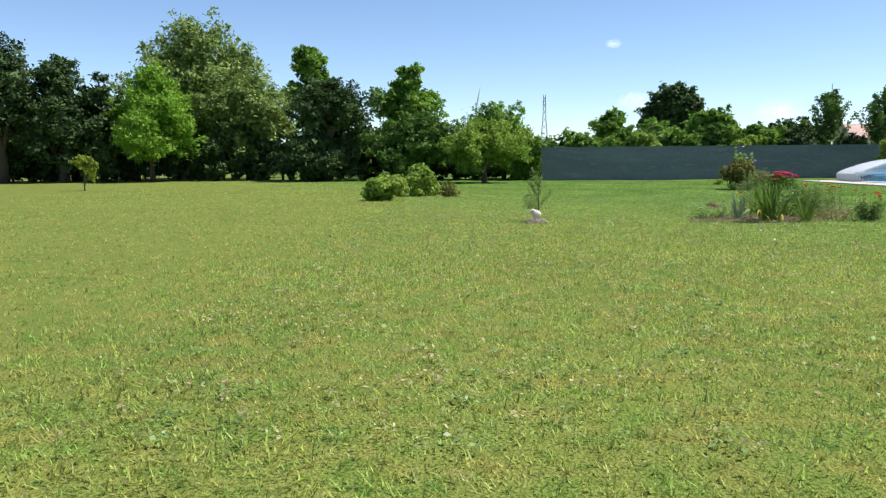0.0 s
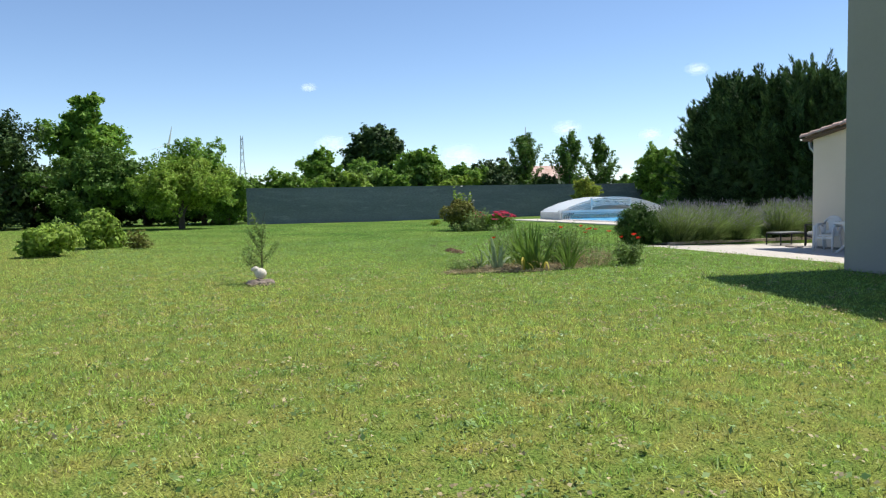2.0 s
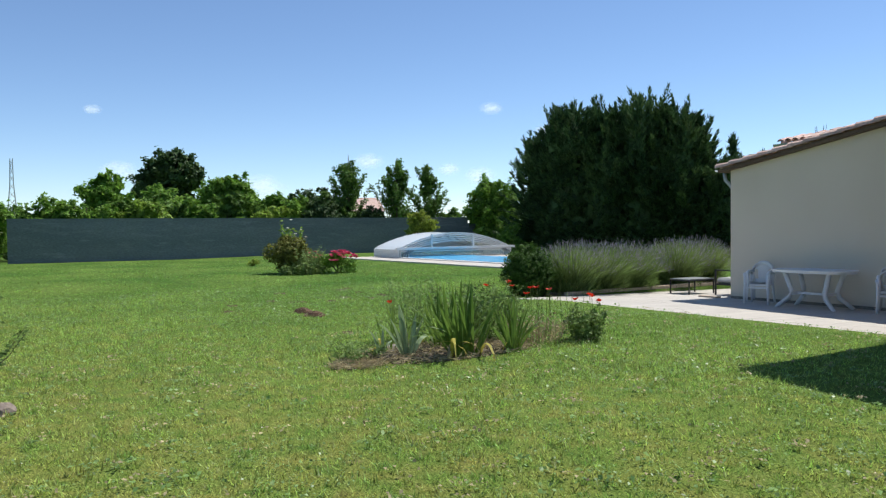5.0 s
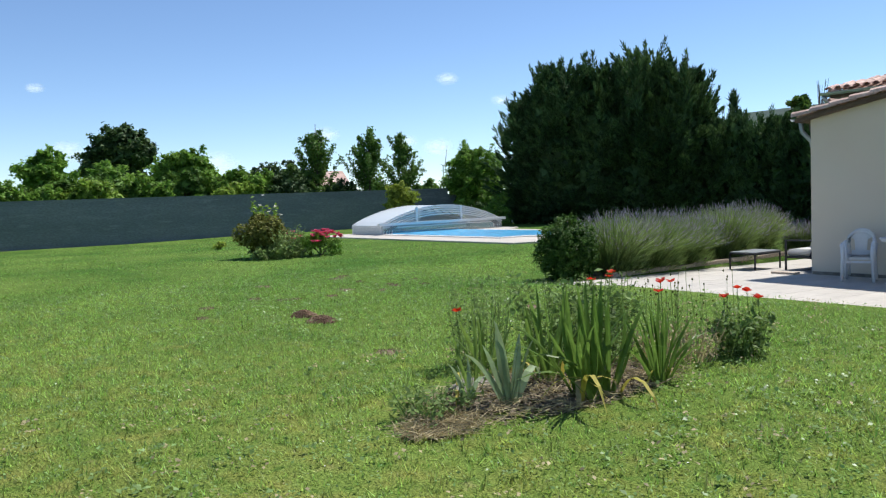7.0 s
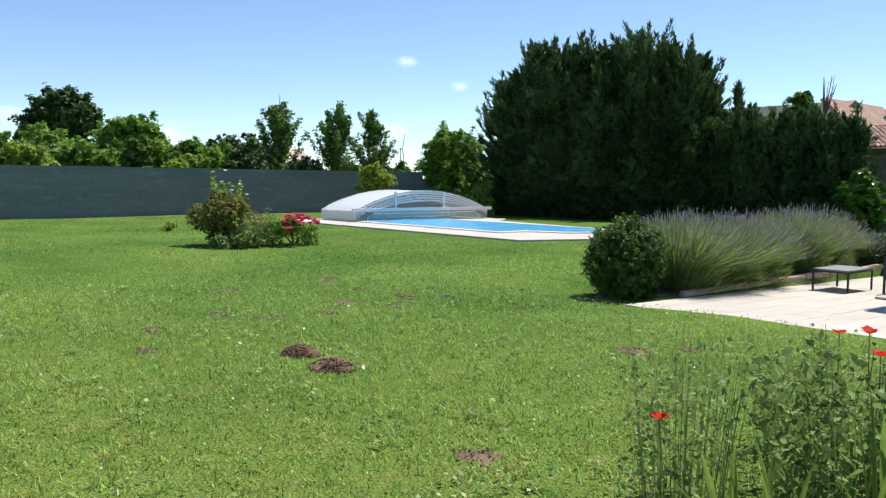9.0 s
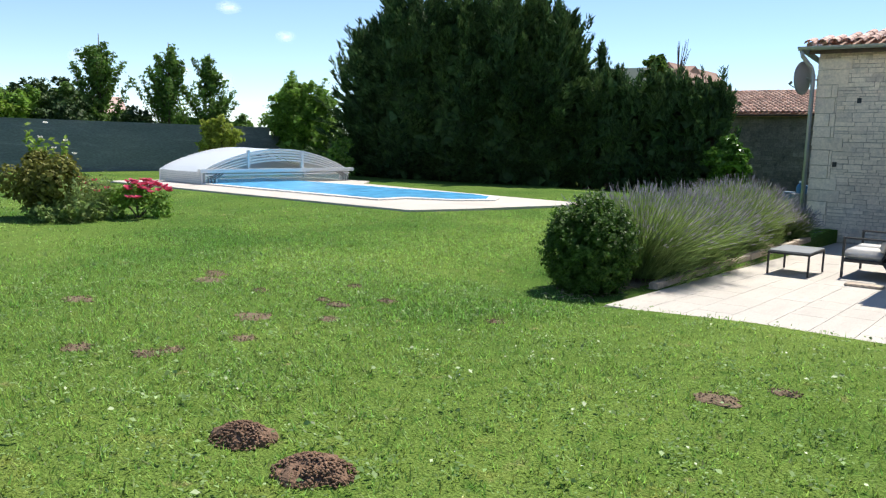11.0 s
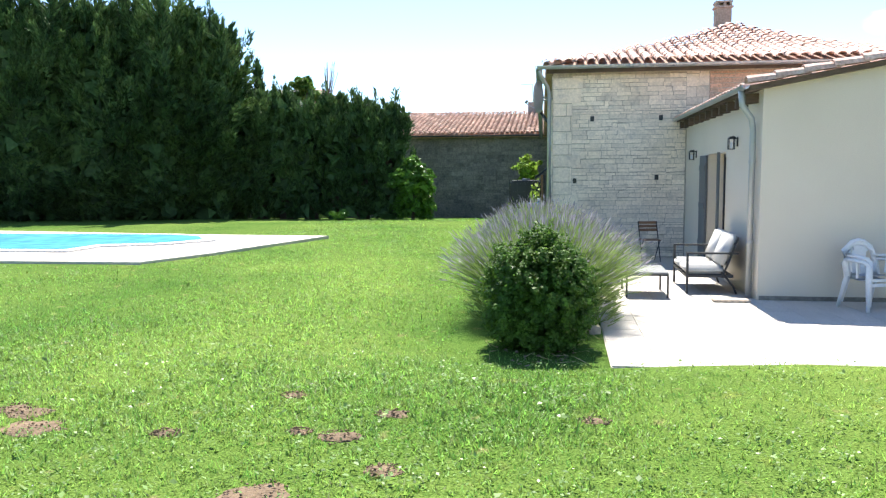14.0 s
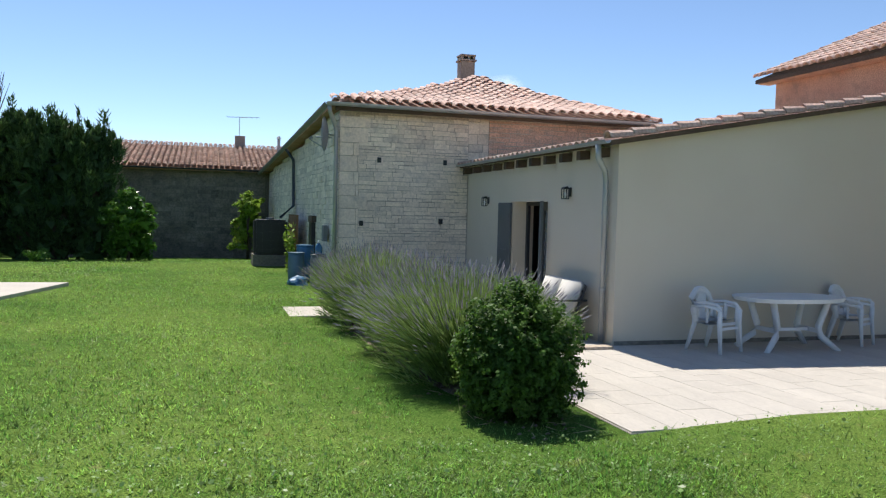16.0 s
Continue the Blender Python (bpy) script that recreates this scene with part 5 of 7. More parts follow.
def soil_patch(name, x, y, rx, ry, h, label, category, material, seed, crumbs=60, rough=0.25, crumb_size=0.03, straw=0):
    """An uneven mound of earth with loose clods."""
    rng = np.random.default_rng(seed)
    t = thing(name, label, category, pose(x, y, bump_z(x, y)))
    rings, segs = 6, 22
    v, f = [(0, 0, h)], []
    off = rng.random() * 50
    for r in range(1, rings + 1):
        for s in range(segs):
            a, q = 2 * math.pi * s / segs, r / rings
            wob = 1 + rough * noise.noise((math.cos(a) * 1.6 + off, math.sin(a) * 1.6, q))
            z = h * (1 - q**2) - 0.008 + 0.25 * h * noise.noise((math.cos(a) * q * 4 + off, math.sin(a) * q * 4, 3)) - (0.03 if r == rings else -0.006)
            v.append((math.cos(a) * rx * q * wob, math.sin(a) * ry * q * wob, z))
    for s in range(segs):
        f.append((0, 1 + s, 1 + (s + 1) % segs))
    for r in range(rings - 1):
        for s in range(segs):
            a, b = 1 + r * segs + s, 1 + r * segs + (s + 1) % segs
            f.append((a, a + segs, b + segs, b))
    mesh_object("mound", v, f, material, t)
    m = crumbs
    a, q = rng.random(m) * 2 * np.pi, np.sqrt(rng.random(m)) * 1.05
    p = np.stack([np.cos(a) * q * rx, np.sin(a) * q * ry, h * np.clip(1 - q**2, 0, 1) + 0.008], 1)
    s = crumb_size * rng.uniform(0.4, 1.3, (m, 1))
    octa = np.array([(1, 0, 0), (0, 1, 0), (-1, 0, 0), (0, -1, 0), (0, 0, 0.7), (0, 0, -0.6)])
    vv_ = (p[:, None] + octa[None] * s[:, None] * rng.uniform(0.6, 1.2, (m, 6, 1))).reshape(-1, 3)
    tri = np.array([(0, 1, 4), (1, 2, 4), (2, 3, 4), (3, 0, 4), (1, 0, 5), (2, 1, 5), (3, 2, 5), (0, 3, 5)])
    ff = (np.arange(m)[:, None, None] * 6 + tri[None]).reshape(-1, 3)
    tagged(mesh_object("loose_earth", vv_, ff, material, t), kind="stuff")
    if straw:
        a, q = rng.random(straw) * 2 * np.pi, np.sqrt(rng.random(straw)) * 1.15
        p = np.stack([np.cos(a) * q * rx, np.sin(a) * q * ry, 0.02 + h * np.clip(1 - q**2, 0, 1) + rng.random(straw) * 0.03], 1)
        d = unit(rng.normal(0, 1, (straw, 3)) * np.array([1, 1, 0.25])) * rng.uniform(0.05, 0.16, (straw, 1))
        w = unit(np.cross(d, rng.normal(0, 1, (straw, 3)))) * 0.004
        tagged(mesh_object("dry_litter", np.stack([p - d, p + w, p + d, p - w], 1).reshape(-1, 3), np.arange(4 * straw).reshape(-1, 4), L_DRY, t), kind="stuff")
    return t


soil_patch("flower_bed_soil", -14.98, 6.9, 0.55, 1.2, 0.05, "bare dark soil of the flower bed with straw litter", "soil", SOIL, 3, 1100, 0.6, 0.028, 1500)
soil_patch("flower_bed_soil", -14.7, 5.62, 0.2, 0.28, 0.006, "dry worn patch beside the flower bed", "soil", SOIL, 4, 160, 0.9, 0.018, 500)
iris(-15.0, 6.08, IRIS_PALE, 1, 4, 0.8, 0.03, 10, 11, "small pale iris fan in the bed", 1)
iris(-14.81, 6.32, IRIS_PALE, 1, 8, 1.12, 0.05, 24, 12, "pale grey green iris fan in the bed", 1)
iris(-15.2, 6.3, IRIS_GREEN, 1, 6, 0.95, 0.05, 32, 17, "leaning iris fan with drooping brown tips", 1)
iris(-14.54, 6.88, IRIS_GREEN, 5, 9, 1.14, 0.17, 38, 13, "tall green iris clump with arching leaves", 5)
iris(-15.1, 7.0, IRIS_GREEN, 3, 7, 0.98, 0.2, 36, 14, "green iris clump with browned tips", 2)
iris(-14.53, 7.64, IRIS_GREEN, 3, 8, 0.8, 0.12, 26, 15, "shorter dense green iris clump", 2)
iris(-15.6, 6.75, IRIS_GREEN, 1, 7, 0.8, 0.1, 30, 16, "leaning iris clump at the back of the bed", 2)
fs = thing("flat_stone", "flat dark stone lying in the flower bed", "stone", pose(-15.3, 6.42, 0.02, 2, 3, 20) @ Matrix.Scale(0.8, 4))
part("stone_body", prism([(-0.2, -0.24), (0.12, -0.27), (0.22, -0.05), (0.17, 0.24), (-0.1, 0.28), (-0.24, 0.08)], 0, 0.05), DARKMORTAR, fs)


def wild_plants(name, x, y, rx, ry, h, n, material, seed, label, leaf_size=0.03, stems=40, category="plant"):
    """Upright weedy stems with small leaves."""
    rng = np.random.default_rng(seed)
    t = thing(name, label, category, pose(x, y, 0.02))
    a, q = rng.random(stems) * 2 * np.pi, np.sqrt(rng.random(stems))
    base = np.stack([np.cos(a) * q * rx * 0.7, np.sin(a) * q * ry * 0.7, 0 * a], 1)
    tip = base + np.stack([np.cos(a) * q * rx * 0.35, np.sin(a) * q * ry * 0.35, h * rng.uniform(0.55, 1.05, stems)], 1)
    w = unit(np.cross(tip - base, rng.normal(0, 1, (stems, 3)))) * 0.005
    tagged(mesh_object("stem_tuft", np.stack([base - w, base + w, tip + w * 0.4, tip - w * 0.4], 1).reshape(-1, 3), np.arange(4 * stems).reshape(-1, 4), material, t), kind="stuff")
    k = rng.integers(0, stems, n)
    s = rng.random((n, 1)) ** 0.8
    p = base[k] + (tip - base)[k] * s + rng.normal(0, 0.035, (n, 3))
    p[:, 2] = np.maximum(p[:, 2], 0.01)
    v, f = leaves(p, np.tile([0, 0, 1.0], (n, 1)), leaf_size, rng, 2.2)
    tagged(mesh_object("foliage", v, f, material, t), kind="stuff")
    return t


wild_plants("leafy_perennial", -15.5, 7.7, 0.55, 0.6, 0.75, 1800, L_WEED, 21, "leafy green perennial in the bed", 0.03, 60)
wild_plants("leafy_perennial", -15.9, 8.3, 0.5, 0.5, 0.7, 1300, L_WEED, 22, "loose flowering perennial in the bed", 0.025, 60)
wild_plants("leafy_perennial", -16.1, 7.1, 0.3, 0.35, 0.85, 1000, L_LAV, 23, "grey green feathery perennial", 0.02, 60)
wild_plants("poppy_plant", -14.7, 8.95, 0.25, 0.28, 0.42, 1000, L_WEED, 24, "bushy green poppy plant at the bed's end", 0.03, 50, "poppy")
wild_plants("dry_plant", -14.9, 8.3, 0.4, 0.4, 0.32, 600, L_DRY, 25, "straw coloured dry plant in the bed", 0.02, 70)
wild_plants("weed_patch", -14.95, 5.75, 0.28, 0.32, 0.2, 420, L_WEED, 26, "low green weeds at the bed's edge", 0.025, 40)


def bloom(name, x, y, z, r, material, seed, label, group, stem=True, petals=6):
    rng = np.random.default_rng(seed)
    t = thing(name, label, "flower", pose(x, y, 0.0), group)
    bm = bmesh.new()
    for k in range(petals):
        a = 2 * math.pi * k / petals + rng.random() * 0.3
        lift = rng.uniform(0.3, 0.9)
        c = [(0, 0, z), (r * 0.85 * math.cos(a - 0.75), r * 0.85 * math.sin(a - 0.75), z + r * lift * 0.7), (r * math.cos(a), r * math.sin(a), z + r * lift), (r * 0.85 * math.cos(a + 0.75), r * 0.85 * math.sin(a + 0.75), z + r * lift * 0.7)]
        bm.faces.new([bm.verts.new(p) for p in c])
    part("petals_head", bm, material, t)
    if stem:
        part("stem", tube([(0.02, 0.01, 0.0), (0.0, 0.02, z * 0.6), (0, 0, z)], 0.003, 5), L_WEED, t)


for i, (x, y, z) in enumerate([(-15.0, 8.2, 0.72), (-15.1, 8.35, 0.78), (-15.3, 8.6, 0.76), (-15.9, 8.6, 0.8), (-14.8, 8.85, 0.62), (-14.7, 9.05, 0.66), (-14.62, 9.1, 0.6), (-14.9, 9.2, 0.66), (-16.0, 6.75, 0.62), (-15.6, 8.0, 0.8), (-16.2, 8.9, 0.72), (-15.5, 9.0, 0.7)]):
    bloom("poppy", x, y, z - 0.1, 0.05, P_RED, 700 + i, "open scarlet poppy on a thin stem", "scarlet poppies in the bed")

prng = np.random.default_rng(61)
m = 90
pa, pq = prng.random(m) * 6.28, np.sqrt(prng.random(m))
pb = np.stack([-15.25 + 0.75 * pq * np.cos(pa), 8.45 + 0.75 * pq * np.sin(pa), np.full(m, 0.02)], 1)
pt_ = pb + np.stack([prng.normal(0, 0.06, m), prng.normal(0, 0.06, m), prng.uniform(0.35, 0.75, m)], 1)
pw = unit(np.cross(pt_ - pb, prng.normal(0, 1, (m, 3)))) * 0.0022
pods = thing("poppy_seed_heads", "thin stems with small poppy seed heads", "poppy", kind="stuff")
mesh_object("stem_tuft", np.stack([pb - pw, pb + pw, pt_ + pw, pt_ - pw], 1).reshape(-1, 3), np.arange(4 * m).reshape(-1, 4), L_WEED, pods)
octa_ = np.array([(1, 0, 0), (0, 1, 0), (-1, 0, 0), (0, -1, 0), (0, 0, 1.3), (0, 0, -1.3)]) * 0.011
tri_ = np.array([(0, 1, 4), (1, 2, 4), (2, 3, 4), (3, 0, 4), (1, 0, 5), (2, 1, 5), (3, 2, 5), (0, 3, 5)])
mesh_object("seed_head", (pt_[:, None] + octa_[None]).reshape(-1, 3), (np.arange(m)[:, None, None] * 6 + tri_[None]).reshape(-1, 3), L_BROWN, pods)

# rose bed further off
wild_plants("catmint_plant", -31.4, 12.2, 0.6, 0.7, 0.85, 2600, L_LAV, 31, "grey green catmint in the rose bed", 0.035, 150)
wild_plants("bed_edge_plants", -31.2, 11.9, 0.6, 0.9, 0.35, 1600, L_WEED, 32, "low green plants at the rose bed's edge", 0.05, 60)
shrub("rose_bush", -30.95, 13.1, 0.75, 0.55, 0.6, L_MID, "pink flowering rose bush", 1800, 0.05, 33)
wild_plants("white_rose", -32.3, 12.0, 0.35, 0.35, 1.75, 700, L_SHRUB, 34, "tall white rose behind the bronze bush", 0.06, 14, "rose")
rr = np.random.default_rng(35)
for i in range(46):
    a, q = rr.random() * 6.28, rr.random() ** 0.5
    bloom("pink_rose", -30.9 + 0.6 * q * math.cos(a), 13.15 + 0.66 * q * math.sin(a), 0.22 + 0.48 * math.sqrt(max(0, 1 - q * q)) + 0.05 * rr.random(), 0.085, P_PINK, 800 + i, "deep pink rose bloom", "pink roses", False, 8)
for i in range(9):
    bloom("pink_rose", -31.9 + 0.9 * rr.random(), 12.0 + 0.9 * rr.random(), 0.5 + 0.25 * rr.random(), 0.07, P_PINK, 850 + i, "deep pink rose bloom", "pink roses", False, 8)
for i, (dx, dy, z) in enumerate([(0, 0, 1.78), (0.15, 0.3, 1.45), (-0.1, 0.2, 1.3), (0.2, 0.45, 1.2), (0.3, 0.3, 1.12), (0.25, 0.2, 1.05), (0.2, 0.1, 1.0), (0.1, -0.15, 1.5)]):
    bloom("white_rose_bloom", -32.3 + dx, 12.0 + dy, z, 0.055, P_WHITE, 870 + i, "white rose bloom on a tall stem", "white roses", False, 8)

# ---- statue with sapling ----
def statue():
    bm = bmesh.new()
    bmesh.ops.create_uvsphere(bm, u_segments=20, v_segments=12, radius=0.13, matrix=Matrix.Translation((0, 0.02, 0.21)) @ Matrix.Diagonal((1.0, 1.08, 1.0, 1)))
    bmesh.ops.create_uvsphere(bm, u_segments=14, v_segments=10, radius=0.075, matrix=Matrix.Translation((0.02, -0.10, 0.32)) @ Matrix.Diagonal((0.9, 1.15, 0.9, 1)))
    bmesh.ops.create_uvsphere(bm, u_segments=10, v_segments=8, radius=0.04, matrix=Matrix.Translation((0.03, -0.17, 0.31)))
    bmesh.ops.create_uvsphere(bm, u_segments=12, v_segments=8, radius=0.10, matrix=Matrix.Translation((0.0, -0.04, 0.25)))
    ob = part("statue", bm, STATUE, None, smooth=True)
    ob.matrix_basis = pose(-14.45, 2.14, 0.045) @ Matrix.Scale(0.66, 4)
    tagged(ob, "pale stone animal figure resting on rocks", "statue")
    for i, (dx, dy, s) in enumerate([(0.1, -0.12, 0.15), (0.05, 0.13, 0.16), (-0.13, 0.0, 0.14), (0.12, 0.05, 0.12), (-0.05, -0.18, 0.11)]):
        bm = bmesh.new()
        bmesh.ops.create_icosphere(bm, subdivisions=2, radius=s)
        for v in bm.verts:
            v.co *= 1 + 0.35 * noise.noise(v.co * 9 + Vector((i * 3, 0, 0)))
            v.co.z *= 0.55
        r = part("rock", bm, ROCK, None)
        r.matrix_basis = pose(-14.45 + dx * 0.8, 2.14 + dy * 0.8, 0.03) @ Matrix.Scale(0.8, 4)
        tagged(r, "rough brown rock under the statue", "rock", "rocks under the statue")


statue()
sap = thing("thin_sapling", "thin sparse sapling behind the statue", "sapling", pose(-14.75, 2.2, 0))
srng = np.random.default_rng(9)
part("trunk", tube([(0, 0, -0.05), (0.01, 0.01, 0.5), (-0.02, 0.03, 0.95), (0.0, 0.08, 1.15)], [0.012, 0.009, 0.005, 0.002], 6), BARK, sap)
for k in range(17):
    a, z0 = srng.random() * 6.28, 0.08 + 0.046 * k
    ln = 0.36 - 0.014 * k
    pts = [(0, 0, z0), (math.cos(a) * ln * 0.5, math.sin(a) * ln * 0.5, z0 + 0.12), (math.cos(a) * ln, math.sin(a) * ln, z0 + 0.32)]
    part("twig", tube(pts, [0.005, 0.004, 0.002], 5), BARK, sap)
    s = srng.random((70, 1))
    p = np.array(pts[0]) * (1 - s) + np.array(pts[2]) * s + srng.normal(0, 0.022, (70, 3))
    v, f = leaves(p, np.tile([0, 0, 1.0], (70, 1)), 0.02, srng, 2.0)
    tagged(mesh_object("leaf_spray", v, f, L_WEED, sap), kind="stuff")

soil_patch("lavender_bed_soil", -21.25, 17.6, 0.72, 5.0, 0.03, "shaded bare soil of the lavender bed", "soil", SOIL, 6, 500, 0.15, 0.024, 300)

# ---- molehills and bare patches ----
MOLES = [(-20.17, 7.30, 0.19, 0.11), (-19.55, 7.25, 0.22, 0.10), (-24.36, 10.06, 0.26, 0.03), (-22.53, 9.23, 0.27, 0.03), (-22.36, 10.13, 0.18, 0.05), (-21.97, 9.65, 0.14, 0.03),
         (-21.95, 8.68, 0.15, 0.03), (-22.07, 7.88, 0.17, 0.03), (-18.43, 9.78, 0.2, 0.05), (-23.45, 10.06, 0.12, 0.05), (-18.13, 10.25, 0.13, 0.04), (-24.3, 8.5, 0.22, 0.03),
         (-24.6, 10.35, 0.2, 0.03), (-22.04, 8.07, 0.14, 0.03), (-22.6, 7.61, 0.17, 0.03), (-22.1, 6.67, 0.16, 0.03), (-21.1, 6.25, 0.15, 0.03), (-24.77, 10.41, 0.16, 0.03),
         (-17.22, 6.79, 0.2, 0.02), (-22.94, 10.98, 0.12, 0.03), (-22.14, 10.64, 0.14, 0.03), (-20.8, 10.66, 0.12, 0.03), (-22.64, 10.2, 0.10, 0.04)]
for i, (x, y, r, h) in enumerate(MOLES):
    r = r if h > 0.06 else r * 0.85
    o = soil_patch("molehill", x, y, r, r * 0.85, h * 0.75 if h > 0.06 else h * 0.5, "crumbly reddish molehill in the lawn" if h > 0.06 else "flat bare earth patch in the lawn", "molehill", CRUMB if h > 0.06 else DRYEARTH, 900 + i, 480 if h > 0.06 else 60, 0.6, 0.013 if h > 0.06 else 0.01)
    tagged(o, group="molehills in the lawn")


# ---- terrace furniture ----
def plastic_chair(m):
    t = thing("plastic_armchair", "white plastic garden armchair against the wall", "chair", m, "white plastic chairs")
    bm = bmesh.new()
    rows = []
    for i in range(7):
        y = -0.24 + 0.44 * i / 6
        z = 0.43 - 0.03 * math.sin(math.pi * i / 6) - 0.02 * i / 6
        w = 0.25 - 0.03 * i / 6
        rows.append([bm.verts.new((x * w, y, z - 0.015 * (1 - x * x))) for x in (-1, -0.6, -0.2, 0.2, 0.6, 1)])
    for a, b in zip(rows, rows[1:]):
        for k in range(5):
            bm.faces.new((a[k], a[k + 1], b[k + 1], b[k]))
    bmesh.ops.solidify(bm, geom=bm.faces[:], thickness=0.012)
    bmesh.ops.recalc_face_normals(bm, faces=bm.faces[:])
    part("seat", bm, PLASTIC, t, smooth=True)
    hoop = [(-0.25, 0.16, 0.42), (-0.26, 0.22, 0.6), (-0.22, 0.27, 0.76), (-0.11, 0.295, 0.83), (0, 0.30, 0.845), (0.11, 0.295, 0.83), (0.22, 0.27, 0.76), (0.26, 0.22, 0.6), (0.25, 0.16, 0.42)]
    back = part("backrest", tube(hoop, 0.05, 8, squash=0.6), PLASTIC, t, smooth=True)
    part("top_panel", prism([(-0.2, 0.76), (-0.1, 0.70), (0.1, 0.70), (0.2, 0.76), (0.1, 0.83), (-0.1, 0.83)], 0.275, 0.292, "y"), PLASTIC, back)
    part("splat", prism([(-0.09, 0.40), (0.09, 0.40), (0.12, 0.76), (-0.12, 0.76)], 0.245, 0.262, "y"), PLASTIC, back)
    part("lower_panel", prism([(-0.21, 0.40), (0.21, 0.40), (0.2, 0.47), (-0.2, 0.47)], 0.21, 0.225, "y"), PLASTIC, back)
    for s in (-1, 1):
        part("arm", tube([(s * 0.25, 0.22, 0.64), (s * 0.285, 0.0, 0.655), (s * 0.28, -0.2, 0.64), (s * 0.265, -0.255, 0.60)], [0.034, 0.042, 0.042, 0.034], 8, squash=0.55), PLASTIC, t, smooth=True)
        part("arm_post", tube([(s * 0.265, -0.03, 0.65), (s * 0.24, -0.02, 0.42)], 0.018, 7), PLASTIC, t)
        part("leg", tube([(s * 0.265, -0.25, 0.61), (s * 0.255, -0.245, 0.42), (s * 0.275, -0.285, 0.0)], [0.034, 0.038, 0.026], 8), PLASTIC, t, smooth=True)
        part("leg", tube([(s * 0.25, 0.2, 0.55), (s * 0.24, 0.19, 0.4), (s * 0.265, 0.31, 0.0)], [0.03, 0.036, 0.026], 8), PLASTIC, t, smooth=True)
    part("front_rail", box(-0.24, -0.255, 0.33, 0.24, -0.235, 0.37, 0.006), PLASTIC, t)
    return t


c1 = plastic_chair(pose(-17.2, 16.12, terrace_z(16.1), 0, 0, 20) @ Matrix.Diagonal((0.87, 0.93, 0.96, 1)))
copy_thing(c1, pose(-17.19, 16.14, terrace_z(16.1) + 0.07, 0, 0, 20) @ Matrix.Diagonal((0.87, 0.93, 0.96, 1)))
copy_thing(c1, pose(-14.66, 16.35, terrace_z(16.3), 0, 0, 24) @ Matrix.Diagonal((0.87, 0.93, 0.96, 1)))
copy_thing(c1, pose(-14.65, 16.37, terrace_z(16.3) + 0.07, 0, 0, 24) @ Matrix.Diagonal((0.87, 0.93, 0.96, 1)))

tb = thing("plastic_table", "white oval plastic garden table on splayed legs", "table", pose(-16.0, 16.12, terrace_z(16.12)) @ Matrix.Scale(1.04, 4))
oval = [(0.78 * math.copysign(abs(math.cos(a)) ** 0.75, math.cos(a)), 0.46 * math.copysign(abs(math.sin(a)) ** 0.75, math.sin(a))) for a in [2 * math.pi * i / 40 for i in range(40)]]
part("tabletop", prism(oval, 0.695, 0.72), PLASTIC, tb)
part("apron", prism([(a * 0.97, b * 0.97) for a, b in oval], 0.665, 0.694), PLASTIC, tb)
for sx in (-1, 1):
    for sy in (-1, 1):
        part("leg", tube([(sx * 0.44, sy * 0.24, 0.67), (sx * 0.33, sy * 0.2, 0.32), (sx * 0.36, sy * 0.22, 0.2), (sx * 0.58, sy * 0.32, 0.0)], [0.045, 0.045, 0.045, 0.034], 8), PLASTIC, tb, smooth=True)
    part("cross_piece", box(sx * 0.33 - 0.02, -0.2, 0.24, sx * 0.33 + 0.02, 0.2, 0.30, 0.006), PLASTIC, tb)
part("stretcher", box(-0.33, -0.045, 0.25, 0.33, 0.045, 0.29, 0.008), PLASTIC, tb)

ct = thing("coffee_table", "low black metal coffee table on the terrace", "table", pose(-19.86, 17.25, terrace_z(17.25)))
part("tabletop", box(-0.29, -0.45, 0.345, 0.29, 0.45, 0.37, 0.004), GREYPLASTIC, ct, "dark grey slab top")
for sx in (-1, 1):
    part("side_rail", box(sx * 0.28 - 0.012, -0.44, 0.32, sx * 0.28 + 0.012, 0.44, 0.344), BLACKMETAL, ct)
    part("end_rail", box(-0.267, sx * 0.44 - 0.012, 0.32, 0.267, sx * 0.44 + 0.012, 0.344), BLACKMETAL, ct)
    for sy in (-1, 1):
        part("leg", box(sx * 0.28 - 0.013, sy * 0.44 - 0.013, 0, sx * 0.28 + 0.013, sy * 0.44 + 0.013, 0.32), BLACKMETAL, ct)

ls = thing("garden_loveseat", "black metal two seat sofa with grey cushions", "sofa", pose(-18.9, 18.02, terrace_z(18.02)) @ Matrix.Scale(1.06, 4))
W, D = 0.64, 0.34
for sy in (-1, 1):
    side = part("side_frame", add_box(add_box(bmesh.new(), -D, sy * W - 0.015, 0.0, -D + 0.03, sy * W + 0.015, 0.56), -D, sy * W - 0.02, 0.56, D, sy * W + 0.02, 0.585), BLACKMETAL, ls)
    part("rear_leg", tube([(0.14, sy * W, 0.30), (0.28, sy * W, 0.12), (0.33, sy * W, 0.0)], 0.015, 6), BLACKMETAL, side)
    part("back_post", tube([(0.14, sy * W, 0.25), (0.33, sy * W, 0.78)], 0.015, 6), BLACKMETAL, side)
part("seat_frame", box(-D, -W, 0.24, D - 0.06, W, 0.275), BLACKMETAL, ls)
for zc in (0.42, 0.55, 0.68):
    part("back_slat", box(0.19 + (zc - 0.42) * 0.36, -W, zc, 0.205 + (zc - 0.42) * 0.36, W, zc + 0.035), BLACKMETAL, ls)
